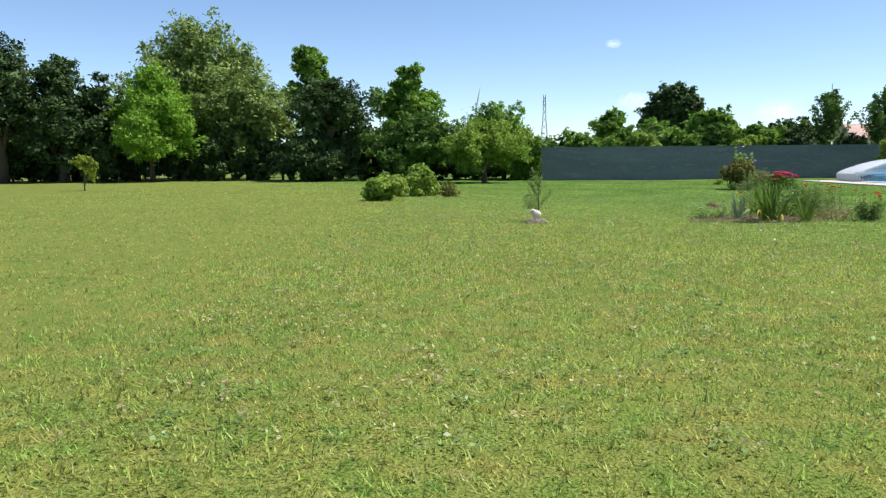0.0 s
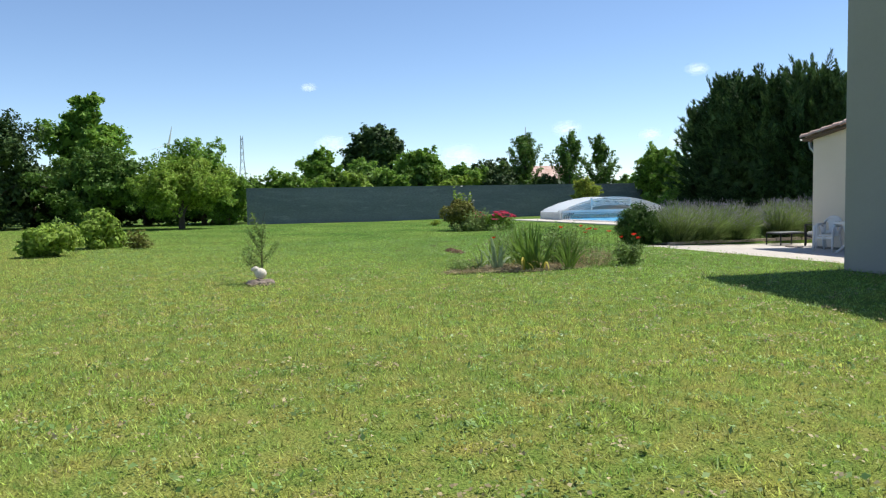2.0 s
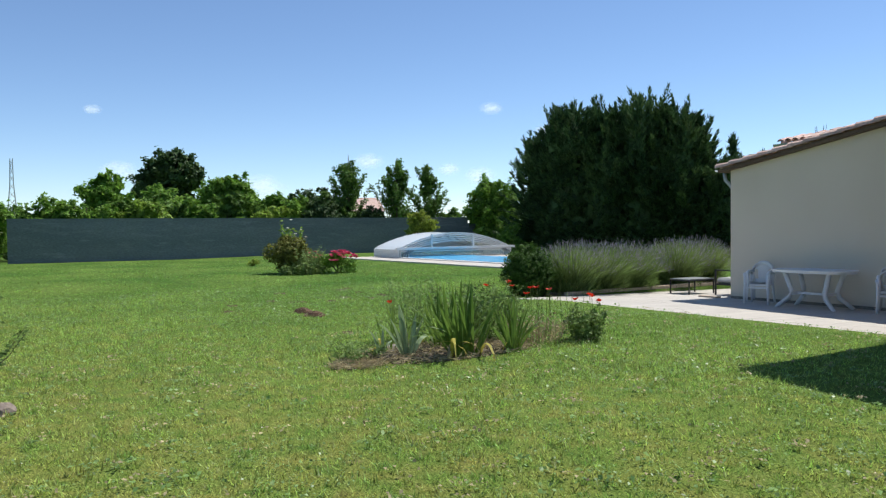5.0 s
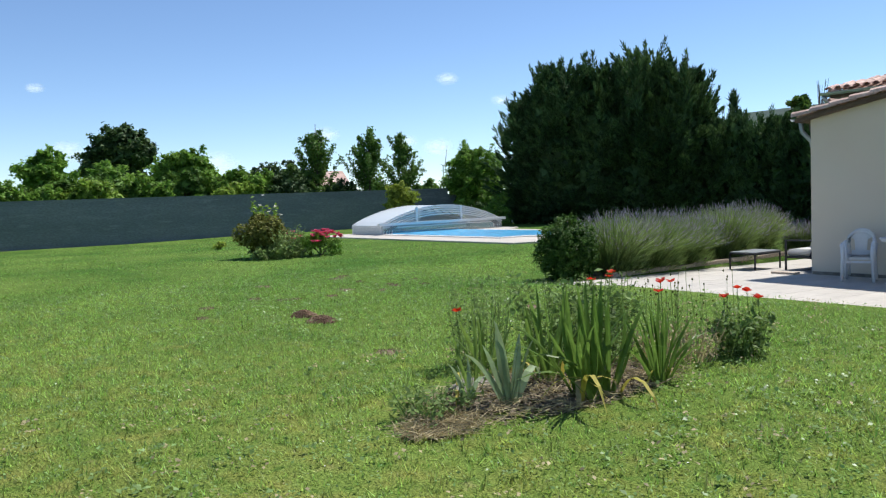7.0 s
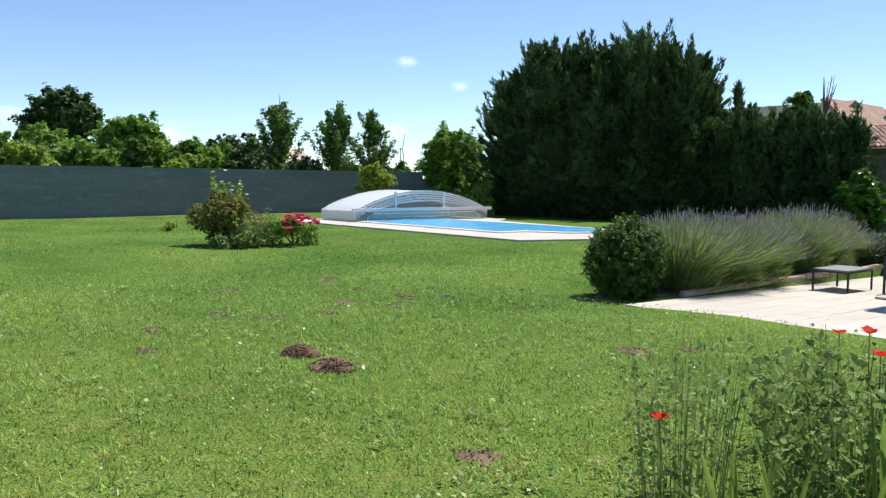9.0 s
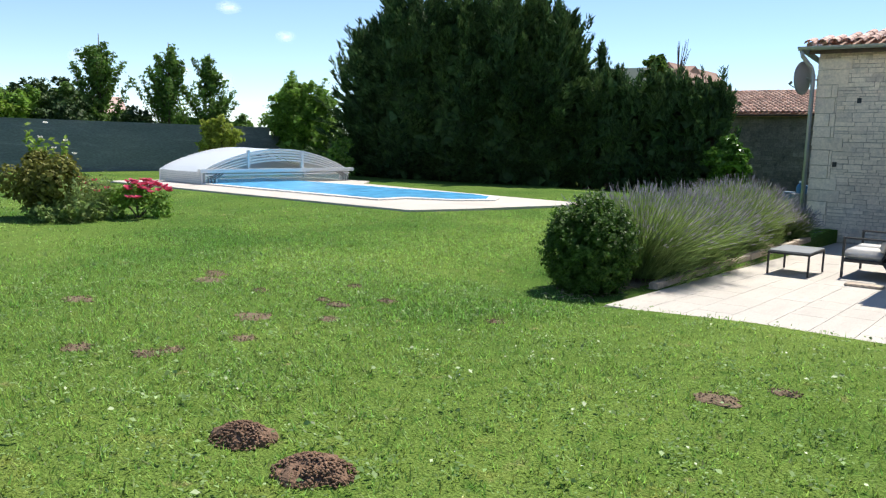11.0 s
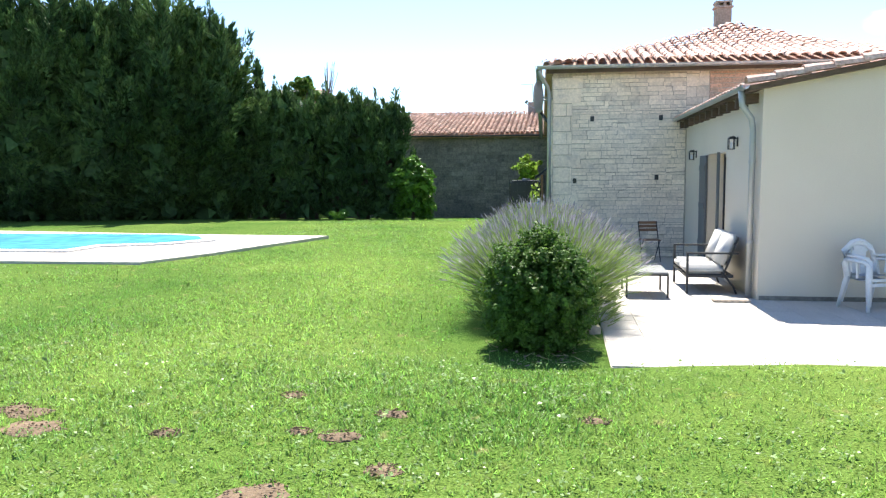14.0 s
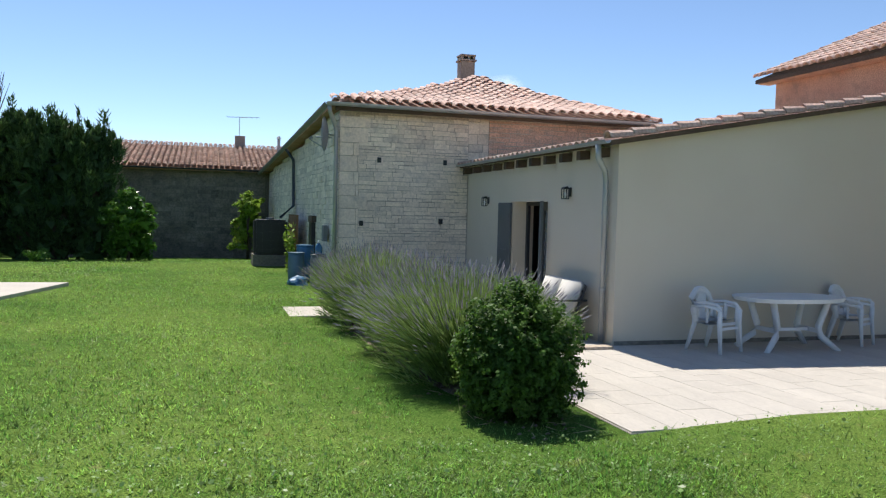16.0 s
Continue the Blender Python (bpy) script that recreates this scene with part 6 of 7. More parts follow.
for sy in (-1, 1):
    cu = part("seat_cushion", box(-D + 0.0, min(0, sy * 0.6) + 0.006, 0.28, 0.16, max(0, sy * 0.6) - 0.006, 0.40, 0.03), CUSHION, ls, "grey seat cushion", True)
    bc = part("back_cushion", box(-0.055, -0.295, 0.0, 0.055, 0.295, 0.46, 0.03), CUSHION, ls, "grey back cushion", True)
    bc.matrix_basis = pose(0.135, sy * 0.3, 0.40, 0, 22, 0)
    part("cushion_piping", box(0.056, -0.285, 0.02, 0.062, 0.285, 0.44), CUSHSIDE, bc)

bi = thing("folding_chair", "folding bistro chair with wooden slats", "chair", pose(-19.25, 22.5, terrace_z(22.5), 0, 0, 8))
for sx in (-1, 1):
    part("frame_bar", tube([(sx * 0.19, -0.2, 0), (sx * 0.19, 0.2, 0.82)], 0.011, 6), BLACKMETAL, bi)
    part("frame_bar", tube([(sx * 0.17, 0.22, 0), (sx * 0.17, -0.2, 0.45)], 0.011, 6), BLACKMETAL, bi)
for k in range(6):
    part("seat_slat", box(-0.2, -0.2 + k * 0.062, 0.445, 0.2, -0.15 + k * 0.062, 0.462, 0.003), SLATWOOD, bi)
for k in range(3):
    part("back_slat", box(-0.2, 0.135 + 0.03 * k, 0.62 + 0.075 * k, 0.2, 0.15 + 0.03 * k, 0.675 + 0.075 * k, 0.003), SLATWOOD, bi)
dr = thing("drain_slab", "small loose stone slab below the downpipe", "slab", pose(-18.75, 16.55, terrace_z(16.5) + 0.005))
part("slab_body", box(-0.28, -0.1, 0, 0.2, 0.1, 0.035, 0.008), KERB, dr)

# ---- things along the stone house ----
tk = thing("water_tank", "black rain water tank in a metal cage", "tank", pose(-22.2, 30.3, -0.03))
part("tank_body", box(-0.46, -0.5, 0.38, 0.46, 0.5, 1.36, 0.05), BLACKTANK, tk)
part("plinth", box(-0.5, -0.52, -0.05, 0.5, 0.52, 0.36, 0.01), DARKMORTAR, tk)
for z in (0.5, 0.75, 1.0, 1.25):
    part("cage_bar", box(-0.485, -0.52, z, 0.485, -0.505, z + 0.02), BLACKMETAL, tk)
for x in (-0.47, -0.23, 0.0, 0.23, 0.47):
    part("cage_bar", box(x - 0.01, -0.535, 0.38, x + 0.01, -0.521, 1.38), BLACKMETAL, tk)
part("lid", tube([(0, 0, 1.36), (0, 0, 1.42)], 0.12, 12), GREYPLASTIC, tk)
for i, (x, y, z, r, h, mt, wd) in enumerate([(-22.0, 24.85, -0.05, 0.18, 0.7, BLUEGREY, "blue grey plastic rain barrel"), (-21.75, 25.3, -0.05, 0.2, 0.85, BLUEPLASTIC, "dark blue plastic barrel"), (-21.6, 24.1, -0.1, 0.17, 0.75, GREYPLASTIC, "grey bin at the house corner")]):
    b = thing("barrel", wd + " beside the house", "barrel", pose(x, y, z))
    part("barrel_body", tube([(0, 0, 0), (0, 0, 0.08), (0, 0, h * 0.5), (0, 0, h - 0.06), (0, 0, h)], [r * 0.9, r, r * 1.04, r, r * 0.95], 18), mt, b, smooth=True)
    part("rim", tube([(0, 0, h), (0, 0, h + 0.03)], [r * 1.02, r * 1.02], 18), mt, b)
bt = thing("spray_bottle", "blue plastic bottle standing on the grey bin", "bottle", pose(-21.6, 24.1, 0.69))
part("bottle_body", tube([(0, 0, 0), (0, 0, 0.02), (0, 0, 0.16), (0, 0, 0.2), (0, 0, 0.24)], [0.07, 0.08, 0.08, 0.05, 0.03], 14), BLUEPLASTIC, bt, smooth=True)
part("bottle_cap", tube([(0, 0, 0.24), (0, 0, 0.29)], 0.032, 10), WHITEPAINT, bt, "pale cap")
bg = thing("plastic_sheet_heap", "blue plastic bags heaped beside the barrels", "bag", pose(-21.98, 24.3, 0))
bm = bmesh.new()
bmesh.ops.create_icosphere(bm, subdivisions=3, radius=0.24)
for v in bm.verts:
    v.co *= 1 + 0.4 * noise.noise(v.co * 6)
    v.co.z = max(v.co.z * 0.8, -0.1)
part("bag_body", bm, BLUEPLASTIC, bg)
bd = thing("board_panel", "rust brown wooden boards against the house", "boards", pose(-21.66, 29.0, 0, 0, 0, 1))
for k in range(9):
    part("board", box(-0.03, -0.9 + k * 0.2, 0, 0.03, -0.71 + k * 0.2, 1.5 - 0.03 * (k % 2), 0.004), RUSTWOOD, bd)
wild_plants("climbing_plant", -21.8, 28.3, 0.12, 0.4, 1.3, 170, L_SHRUB, 41, "thin climbing plant before the boards", 0.08, 9)
slot = thing("window_1", "narrow dark unglazed opening in the old wall", "window", kind="structure")
# solid black block on the wall stands for the dark inside the opening
part("opening_dark", box(-21.46, 26.55, -0.1, -21.34, 27.1, 1.33), BLACKTANK, slot)
part("window_lintel", box(-21.47, 26.45, 1.34, -21.34, 27.2, 1.5, 0.01), RAFTER, slot)
mb = thing("meter_box", "small grey meter box on the wall", "box", pose(-21.36, 24.6, 0.95, 0, 0, 1.5))
part("box_body", box(-0.09, -0.14, 0, 0, 0.14, 0.36, 0.01), GREYPLASTIC, mb)
sp = thing("step_slab", "pale concrete slab in the grass", "slab", pose(-22.35, 20.3, -0.125))
part("slab_body", box(-0.3, -0.65, 0, 0.42, 0.6, 0.06, 0.01), PAVING, sp)
dish = thing("satellite_dish", "grey satellite dish under the eave", "dish", pose(-21.6, 23.5, 3.25, 0, 0, 72) @ Matrix.Scale(0.9, 4))
bm = bmesh.new()
rows = []
for r in range(7):
    q = 0.40 * r / 6
    rows.append([bm.verts.new((q * math.cos(a) * 0.9, q * q * 0.55 - 0.08, q * math.sin(a))) for a in [2 * math.pi * s / 24 for s in range(24)]])
for a, b in zip(rows, rows[1:]):
    for k in range(24):
        bm.faces.new((a[k], a[(k + 1) % 24], b[(k + 1) % 24], b[k]))
bmesh.ops.remove_doubles(bm, verts=bm.verts[:], dist=1e-5)
bmesh.ops.solidify(bm, geom=bm.faces[:], thickness=0.012)
part("reflector", bm, DISHGREY, dish, smooth=True)
part("feed_arm", tube([(0, -0.05, -0.36), (0, 0.36, -0.12)], 0.012, 6), GALV, dish)
part("receiver", tube([(0, 0.34, -0.13), (0, 0.28, -0.07)], 0.03, 8), GREYPLASTIC, dish)
part("bracket", tube([(0, -0.08, 0), (0.12, -0.3, -0.05), (0.4, -0.32, -0.05)], 0.02, 6), GALV, dish)

# ---- far off: pylon, turbines, clouds ----
py_ = thing("lattice_mast", "distant steel lattice mast", "mast", pose(-394, 31, 0))
for sx in (-1, 1):
    for sy in (-1, 1):
        part("mast_leg", tube([(sx * 2.6, sy * 2.6, 0), (sx * 0.7, sy * 0.7, 22), (sx * 0.5, sy * 0.5, 33)], 0.13, 4), GALV, py_)
for k in range(9):
    z0, z1 = 2 + k * 3.4, 5.4 + k * 3.4
    w0, w1 = 2.6 - 0.075 * z0, 2.6 - 0.075 * z1
    part("brace", tube([(0, -w0, z0), (0, max(w1, 0.5), z1)], 0.09, 4), GALV, py_)
    part("brace", tube([(0, w0, z0), (0, -max(w1, 0.5), z1)], 0.09, 4), GALV, py_)


def turbine(x, y, h, r, turn, ang):
    t = thing("wind_turbine", "distant white wind turbine at rest", "wind turbine", pose(x, y, 0, 0, 0, turn), "distant turbines")
    part("tower", tube([(0, 0, 0), (0, 0, h)], [h * 0.025, h * 0.013], 10), WHITEPAINT, t)
    part("nacelle", box(-h * 0.03, -h * 0.02, h - h * 0.015, h * 0.05, h * 0.02, h + h * 0.025, 0.1), WHITEPAINT, t)
    for k in range(3):
        a = ang + k * 2.094
        part("blade", tube([(h * 0.055, 0, h), (h * 0.055, math.sin(a) * r * 0.3, h + math.cos(a) * r * 0.3), (h * 0.055, math.sin(a) * r, h + math.cos(a) * r)], [h * 0.012, h * 0.016, h * 0.003], 6, squash=0.4), WHITEPAINT, t)


turbine(-500, -3.5, 36, 11, 15, 0.2)
turbine(-330, 235, 18, 12, 40, 0.55)


# eye x, eye y, bearing, height in degrees, width
CLOUDS = [(-8.8, 2.2, 152.4, 4.9, 9), (-8.8, 2.2, 146.6, 4.3, 7), (-8.8, 2.2, 144.3, 3.8, 10), (-8.8, 2.2, 143.5, 8.6, 7), (-8.8, 2.2, 170.9, 8.1, 5), (-0.8, 0.9, 169.3, 4.0, 11), (-21.8, 5.9, 69.6, 9.1, 13), (-18.2, 4.9, 139.5, 7.0, 6), (1.9, 1.1, 160.1, 3.0, 14)]


def cloud(x, y, z, wide, high, turn):
    bm = bmesh.new()
    bmesh.ops.create_circle(bm, cap_ends=True, segments=24, radius=1.0)
    ob = part("cloud", bm, CLOUD, None)
    ob.matrix_basis = pose(x, y, z, 90, 0, turn) @ Matrix.Diagonal((wide, high, 1, 1))
    ob.visible_shadow = False
    tagged(ob, "small white fair weather cloud", "cloud", "small clouds in the sky", "structure")


for ex, ey, a_, e_, w_ in CLOUDS:
    cloud(ex + 900 * math.cos(radians(a_)), ey + 900 * math.sin(radians(a_)), 900 * math.tan(radians(e_)), w_ * 2.4, w_ * 1.3, a_ + 90)


# ---- grass ----
def open_lawn(x, y):
    """True where grass grows: not on the terrace, the pool, the bed, the bare patches or under the houses."""
    ok = ~((x > TX0 - 0.12) & (y > TY0 - 0.02))
    ok &= ~((x > -40.7) & (x < -28.0 + (y - 17.9) * 0.28) & (y > 17.7) & (y < np.where(x > -36.0, 23.8, 26.1)))
    ok &= ~((x > HX) & (y > HY0 - 0.02))
    ok &= ~((x > -22.15) & (x < -20.3) & (y > 13.0) & (y < 20.2))
    ok &= ~((x > SX - 0.9) & (y > SY))
    ok &= ((x + 15.05) / 0.85) ** 2 + ((y - 6.75) / 1.5) ** 2 > RNG.uniform(0.55, 1.1, len(x))
    for mx, my, r, h in MOLES:
        ok &= (x - mx) ** 2 + ((y - my) / 0.85) ** 2 > r * r * (RNG.uniform(0.5, 1.1, len(x)) if h > 0.06 else RNG.uniform(0.0, 0.7, len(x)))
    return ok


def lumpy(x, y):
    return np.sin(x * 1.7 + np.sin(y * 2.3) * 1.3) * np.sin(y * 1.9 + np.cos(x * 1.1) * 1.7)


def grass(name, x0, x1, y0, y1, density, length, width, label, feather=0.0):
    per = 3
    m = int((x1 - x0) * (y1 - y0) * density / per)
    k = np.repeat(np.arange(m), per)
    tall = np.exp(RNG.normal(-0.05, 0.24, m))[k]
    bend, tilt = RNG.uniform(0, 2 * np.pi, m)[k], RNG.uniform(0.55, 1.35, m)[k]
    x = RNG.uniform(x0, x1, m)[k] + RNG.normal(0, 0.018, len(k))
    y = RNG.uniform(y0, y1, m)[k] + RNG.normal(0, 0.018, len(k))
    edge = np.minimum.reduce([x - x0, x1 - x, y - y0, y1 - y])
    k = open_lawn(x, y) & (edge > feather * RNG.random(len(x)))
    x, y, tall, bend, tilt = x[k], y[k], tall[k], bend[k], tilt[k]
    n = len(x)
    z = lawn_dip(x, y) - 0.4 * np.clip((y - 31.5) / 8, 0, 1) + 0.09 * np.clip((-22.5 - x) / 6, 0, 1) * np.clip((y - 12) / 6, 0, 1) * np.clip((31 - y) / 4, 0, 1) - 0.008
    l = length * tall * RNG.uniform(0.6, 1.25, n) * (0.95 + 0.18 * lumpy(x, y)) * np.where(((x + 5.8) ** 2 + (y - 3.35) ** 2) < 0.1, 2.0, 1.0)
    a = bend + RNG.normal(0, 0.9, n)
    lean = np.clip(tilt + RNG.normal(0, 0.25, n), 0.15, 1.45)
    tip = np.stack([x + np.cos(a) * np.sin(lean) * l, y + np.sin(a) * np.sin(lean) * l, z + np.cos(lean) * l], 1)
    b = a + np.pi / 2 + RNG.normal(0, 0.45, n)
    w = np.stack([np.cos(b), np.sin(b), 0 * b], 1) * (width * RNG.uniform(0.6, 1.4, n))[:, None]
    base = np.stack([x, y, z], 1)
    v = np.stack([base - w, base + w, tip], 1).reshape(-1, 3)
    ob = mesh_object(name, v, np.arange(3 * n).reshape(-1, 3), BLADES)
    return tagged(ob, label, "grass", kind="stuff")


grass("lawn_grass", -28.0, 1.0, -3.0, 12.71, 1800, 0.062, 0.0055, "short mown grass blades on the lawn", 2.5)
grass("lawn_grass", -29.0, -20.3, 9.8, 25.0, 1700, 0.052, 0.006, "short mown grass beside the pool", 0.5)
grass("lawn_grass", -29.0, -20.3, 23.5, 39.3, 600, 0.05, 0.008, "short mown grass towards the barn", 1.5)
grass("lawn_grass", -48, -22, -18, 20, 200, 0.05, 0.012, "mown grass further off on the lawn", 5.0)
grass("lawn_grass", -30, 0, -14, 1, 300, 0.05, 0.008, "mown grass at the lawn's side", 4.0)


def low_leaves(name, n, size, material, label, seed, x0=-26, x1=-1.5, y0=-1.5, y1=12.5, z=0.035):
    rng = np.random.default_rng(seed)
    m = n // 9
    cx, cy = np.repeat(rng.uniform(x0, x1, m), 9), np.repeat(rng.uniform(y0, y1, m), 9)
    s = np.repeat(rng.uniform(0.025, 0.12, m), 9)
    x, y = cx + rng.normal(0, 1, len(cx)) * s, cy + rng.normal(0, 1, len(cx)) * s
    k = open_lawn(x, y)
    p = np.stack([x[k], y[k], z + lawn_dip(x[k], y[k]) + 0.02 * rng.random(k.sum())], 1)
    v, f = leaves(p, np.tile([0, 0, 1.0], (len(p), 1)), size, rng, 1.5, 0.4)
    tagged(mesh_object(name, v, f, material), label, "weeds", kind="stuff")


low_leaves("clover_patch", 52000, 0.015, CLOVER, "clover and small weeds in the lawn", 51)
low_leaves("plantain_weed", 9000, 0.026, CLOVER, "broad leaved weeds in the lawn", 52)
low_leaves("dry_leaf_litter", 9000, 0.02, L_DRY, "dry leaf litter in the lawn", 53, x0=-17)
drng = np.random.default_rng(54)
dx_, dy_ = drng.uniform(-26, -2, 800), drng.uniform(-1.5, 12.4, 800)
dk = open_lawn(dx_, dy_)
dp = np.stack([dx_[dk], dy_[dk], 0.045 + lawn_dip(dx_[dk], dy_[dk])], 1)
v, f = leaves(dp, np.tile([0, 0, 1.0], (len(dp), 1)), 0.011, drng, 1.0, 0.2)
tagged(mesh_object("daisy_flowers", v, f, P_WHITE), "tiny white daisies scattered in the lawn", "flowers", kind="stuff")


# ---- stones of the old house, roof tiles, terrace planks ----
def stone_variants(name, material, count, seed):
    """Dressed rubble stones one unit across, front face towards -y, corners knocked off."""
    rng = np.random.default_rng(seed)
    out = []
    for k in range(count):
        j = lambda s: rng.uniform(-s, s)  # noqa: E731
        back = [(-0.5, 0, -0.5), (0.5, 0, -0.5), (0.5, 0, 0.5), (-0.5, 0, 0.5)]
        mid = [(x * 0.99, -0.7, z * (0.98 + j(0.02))) for x, _, z in back]
        front = [(x * (0.985 + j(0.01)), -1.0 + j(0.15), z * (0.97 + j(0.02))) for x, _, z in back]
        v = back + mid + front
        f = []
        for r in (0, 4):
            for i in range(4):
                f.append((r + i, r + (i + 1) % 4, r + 4 + (i + 1) % 4, r + 4 + i))
        f += [(8, 9, 10), (8, 10, 11)]
        out.append((np.array(v), f))
    return out


def stone_courses(x0, x1, z0, z1, seed, low=0.05, high=0.115, short=0.10, long=0.42, skip=()):
    rng = np.random.default_rng(seed)
    z = z0
    rows = []
    while z < z1 - 0.05:
        h = min(rng.uniform(low, high), z1 - z)
        x = x0
        while x < x1 - 0.05:
            w = min(rng.uniform(short, long), x1 - x)
            if x1 - x - w < 0.08:
                w = x1 - x
            if not any(x - 0.05 < sx < x + w + 0.05 and z - 0.05 < sz < z + h + 0.05 for sx, sz in skip):
                rows.append((x + w / 2, z + h / 2 + rng.normal(0, 0.004), w - rng.uniform(0.003, 0.016), h - rng.uniform(0.002, 0.02), rng.uniform(0.006, 0.024), rng.normal(0, 1.2)))
            x += w
        z += h
    return rows


VARS = stone_variants("stone", STONE, 9, 61)
VAR_MESH = []
for vv2, ff2 in VARS:
    me = bpy.data.meshes.new("stone")
    me.from_pydata([tuple(p) for p in vv2], [], ff2)
    me.materials.append(STONE)
    VAR_MESH.append(me)
HOLES = [(-20.42, 2.75), (-18.95, 2.75), (-20.79, 1.39), (-19.02, 1.46)]
# black blocks proud of the stones stand for the dark inside small holes
for hx, hz in HOLES:
    part("putlog_hole_dark", box(hx - 0.04, SY - 0.038, hz - 0.055, hx + 0.04, SY - 0.001, hz + 0.055), BLACKTANK, stone, "black block for the dark inside a small masonry hole")
rng6 = np.random.default_rng(62)
field = stone_courses(SX + 0.42, -18.42, -0.28, 3.74, 63)
upper = stone_courses(-18.42, -17.95, 2.72, 3.74, 64, 0.16, 0.3, 0.2, 0.34)
pinkish = [q for q in stone_courses(-17.94, -14.0, 2.72, 3.74, 67, 0.06, 0.12, 0.15, 0.5)]
quoins, z = [], -0.28
while z < 3.6:
    h = rng6.uniform(0.22, 0.36)
    w = rng6.uniform(0.28, 0.42) + (0.25 if rng6.random() < 0.3 else 0)
    quoins.append((SX + w / 2, z + h / 2, w - 0.01, min(h, 3.74 - z) - 0.01, 0.03, 0.0))
    if w < 0.41:
        quoins.append((SX + (w + 0.42) / 2, z + h / 2, 0.42 - w - 0.006, min(h, 3.74 - z) - 0.012, 0.024, 0.0))
    z += h
pieces = quoins + field
single = [p for p in pieces if p[1] > 0.55][:290]
rest = [p for p in pieces if p not in single] + upper
for k, (x, z, w, h, d, r) in enumerate(single):
    o = new("stone", VAR_MESH[k % len(VAR_MESH)])
    o.parent = stone
    o.matrix_basis = pose(x, SY + 0.001, z, 0, r, 0) @ Matrix.Diagonal((w, d, h, 1))


def joined_stones(name, rows, place, material, parent):
    allv, allf = [], []
    for k, (x, z, w, h, d, r) in enumerate(rows):
        v, f = VARS[k % len(VARS)]
        n = len(allv)
        allv += [place(x + p[0] * w, p[1] * d, z + p[2] * h) for p in v]
        allf += [[i + n for i in q] for q in f]
    return tagged(mesh_object(name, allv, allf, material, parent), kind="stuff")


# pink courses, coloured with some of the glow from the roof below
joined_stones("stonework", pinkish, lambda a, b, c: (a, SY + 0.001 + b * 0.6, c), PINKSTONE, stone)
joined_stones("stonework", rest, lambda a, b, c: (a, SY + 0.001 + b, c), STONEFILL, stone)
ux, uy = (-21.6 - SX) / 15.8, 1.0
joined_stones("stonework", [q for q in stone_courses(0.0, 15.7, -0.35, 3.7, 65, 0.09, 0.16, 0.2, 0.5) if q[1] < 3.72 - 0.042 * q[0]], lambda a, b, c: (SX + ux * a + b, SY + uy * a, c), STONEFILL, stone)
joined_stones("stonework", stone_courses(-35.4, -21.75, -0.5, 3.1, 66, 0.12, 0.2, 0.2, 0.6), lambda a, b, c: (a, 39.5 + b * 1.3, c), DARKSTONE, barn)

up_ = AP - Vector((AP.x, FL.y, FL.z))
length_ = up_.length
wide = FR.x - FL.x


def in_hip(c, r):
    q = r / length_
    return c > (AP.x - FL.x) * q - 0.1 and c < wide - (FR.x - AP.x) * q + 0.1 and q < 0.98


front_tiles = tile_matrices(FL + Vector((0, -0.06, 0.05)), (1, 0, 0), up_, int(wide / 0.24), 16, 0.24, 0.36, in_hip)
tile_me = bpy.data.meshes.new("roof_tile")
tile_me.from_pydata([tuple(p) for p in TILE_V], [], TILE_F)
tile_me.materials.append(TILE)
def sagged(m, p0, rise, deep=0.10):
    """Old roofs hang a little between eave and ridge."""
    q = min(1.0, max(0.0, (m.translation.z - p0) / rise))
    return Matrix.Translation((0, 0, -deep * math.sin(math.pi * q))) @ m


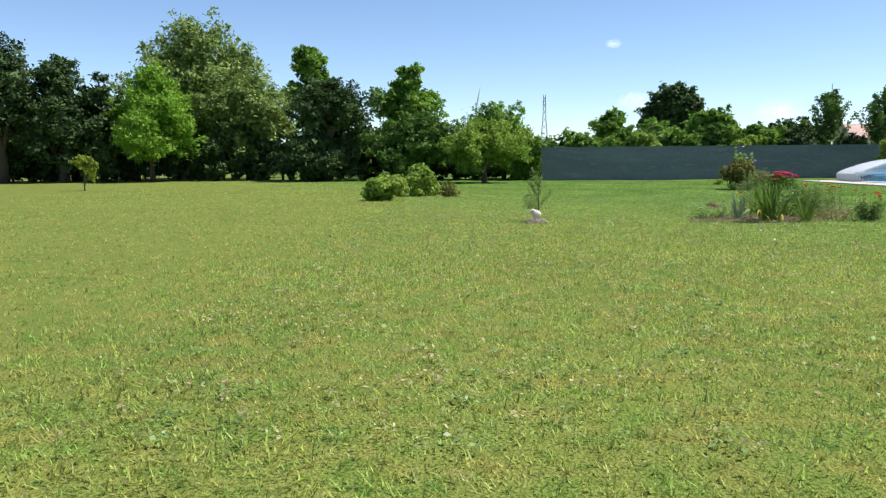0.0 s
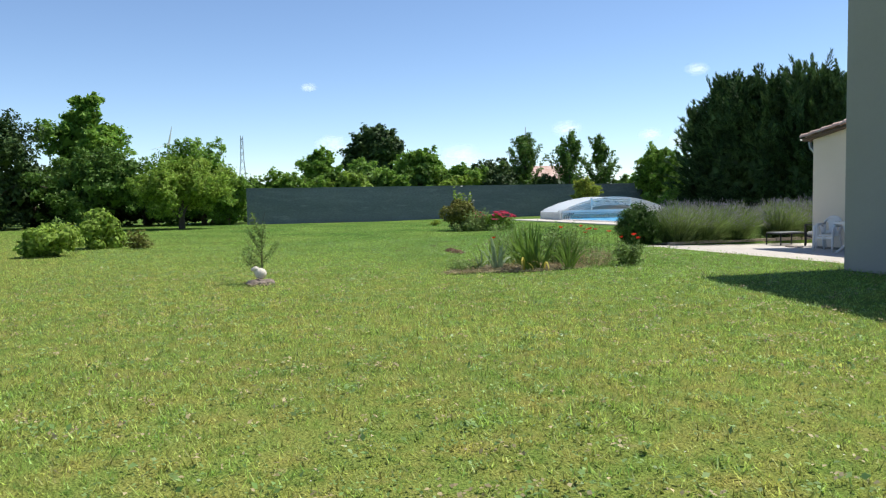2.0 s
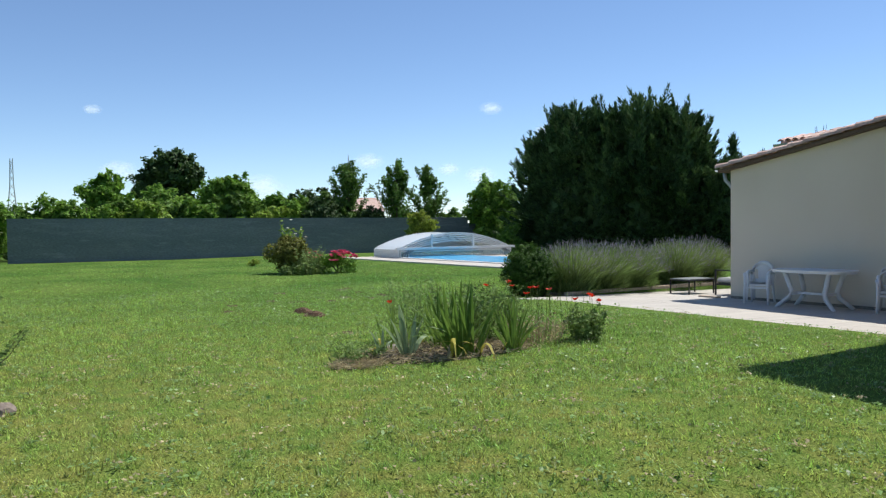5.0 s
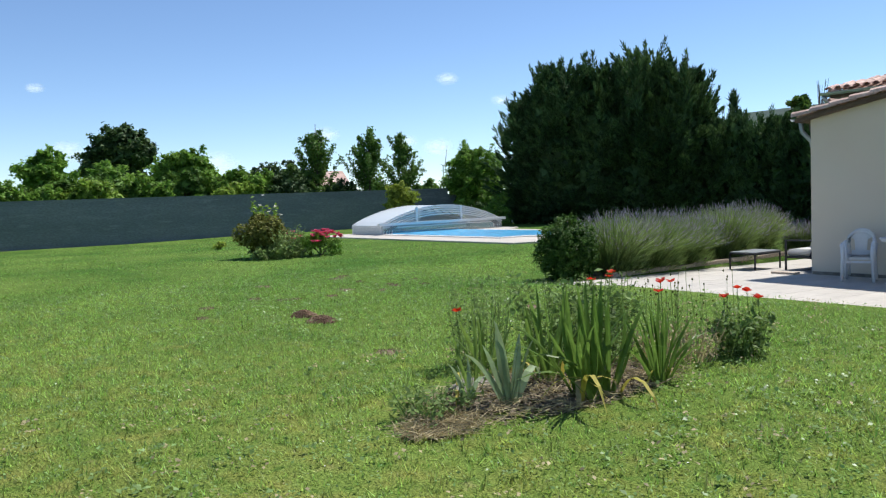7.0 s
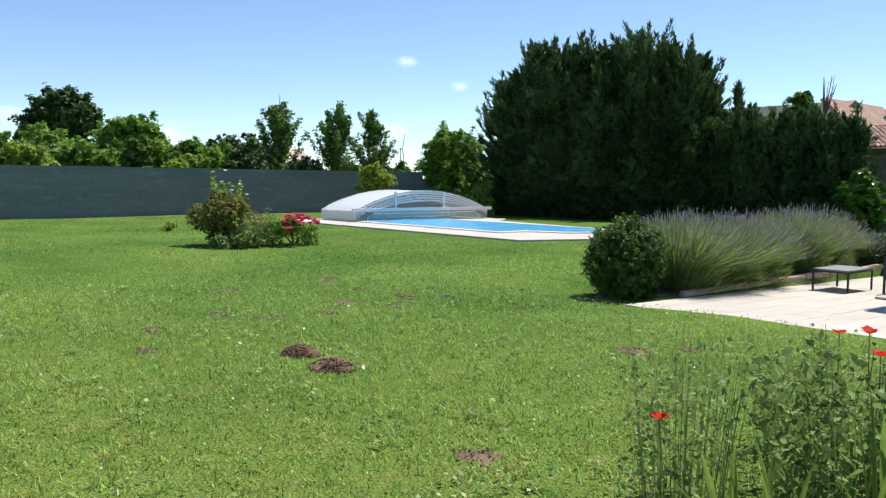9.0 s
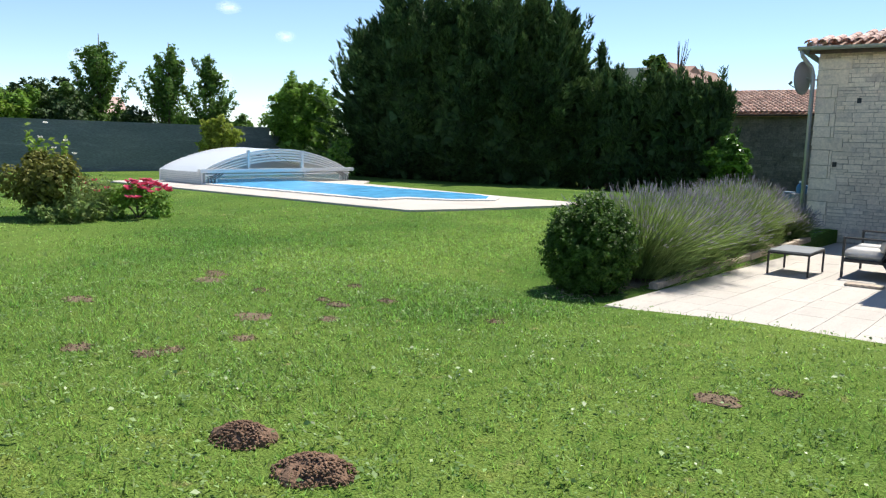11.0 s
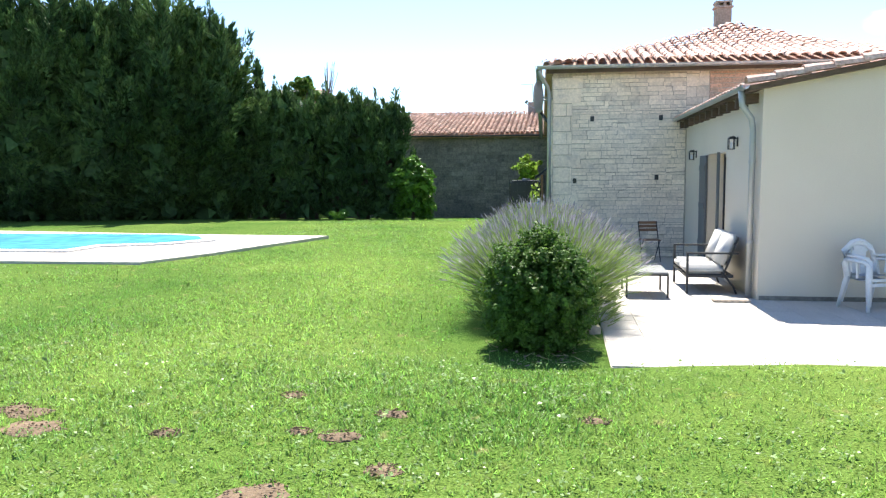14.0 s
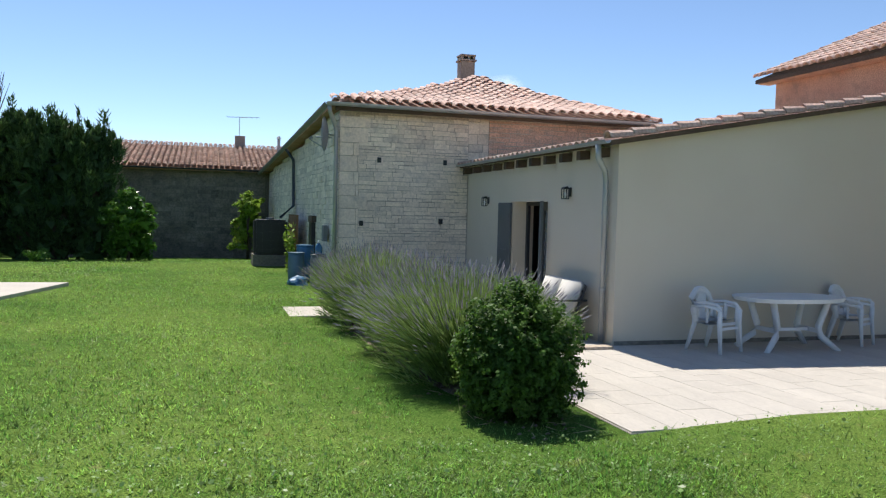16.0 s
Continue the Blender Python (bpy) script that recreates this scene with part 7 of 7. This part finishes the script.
front_tiles = [sagged(m, FL.z, AP.z - FL.z) for m in front_tiles]
for m in front_tiles[:298]:
    o = new("roof_tile", tile_me)
    o.parent = stone
    o.matrix_basis = m
if len(front_tiles) > 298:
    joined_tiles("roof_tiles", front_tiles[298:], TILEFILL, stone)
for a, b in ((FL, AP), (FR, AP), (AP, RB)):
    d = (b - a)
    for k in range(int(d.length / 0.38)):
        o = new("ridge_tile", verge)
        o.parent = stone
        u = d.normalized()
        s = u.cross(Vector((0, 0, 1))).normalized()
        o.matrix_basis = Matrix.Translation(a + u * (k * 0.38) - Vector((0, 0, 0.10 * math.sin(math.pi * k * 0.38 / d.length) * (b is AP)))) @ Matrix((s, u, s.cross(u))).transposed().to_4x4()
lu = (AP - Vector((FL.x - 0.4, AP.y, FL.z)))
west = tile_matrices(Vector((-21.9, 39.3, 3.13)), Vector((0.48, -16.1, 0.80)), lu, 74, 15, 0.215, 0.37, lambda c, r: (39.3 - c) > 23.4 + r * 0.98)
joined_tiles("roof_tiles", [sagged(m, 3.5, 1.9, 0.12) for m in west], TILEFILL, stone)

PW, PL = 0.4, 0.6
plank = bpy.data.meshes.new("plank_tile")
pb = box(0.0015, 0.0015, -0.012, PW - 0.0015, PL - 0.0015, 0.0)
for v_ in pb.verts:
    if v_.co.z > -0.005:
        v_.co.x += 0.001 if v_.co.x < PW / 2 else -0.001
        v_.co.y += 0.001 if v_.co.y < PL / 2 else -0.001
pb.to_mesh(plank)
pb.free()
plank.materials.append(PLANK)
tilt_ = -math.degrees(math.atan(0.021))
for r in range(20):
    for c in range(21):
        x, y = TX0 + 0.01 + c * PW, 12.44 + r * PL - (PL / 2 if c % 2 else 0) * (r > 0)
        ln = PL
        if y + ln > 23.42:
            ln = 23.42 - y
        if ln < 0.1 or x > -12.35:
            continue
        if x > AX - 0.02 and y + 0.1 > AY:
            continue
        if r == 0 and c % 2:
            ln = PL / 2
        o = new("plank_tile", plank)
        o.parent = terr
        o.matrix_basis = pose(x, y, terrace_z(y) + 0.002 + 0.0015 * RNG.random(), tilt_, 0, 0) @ Matrix.Diagonal((1, ln / PL, 1, 1))
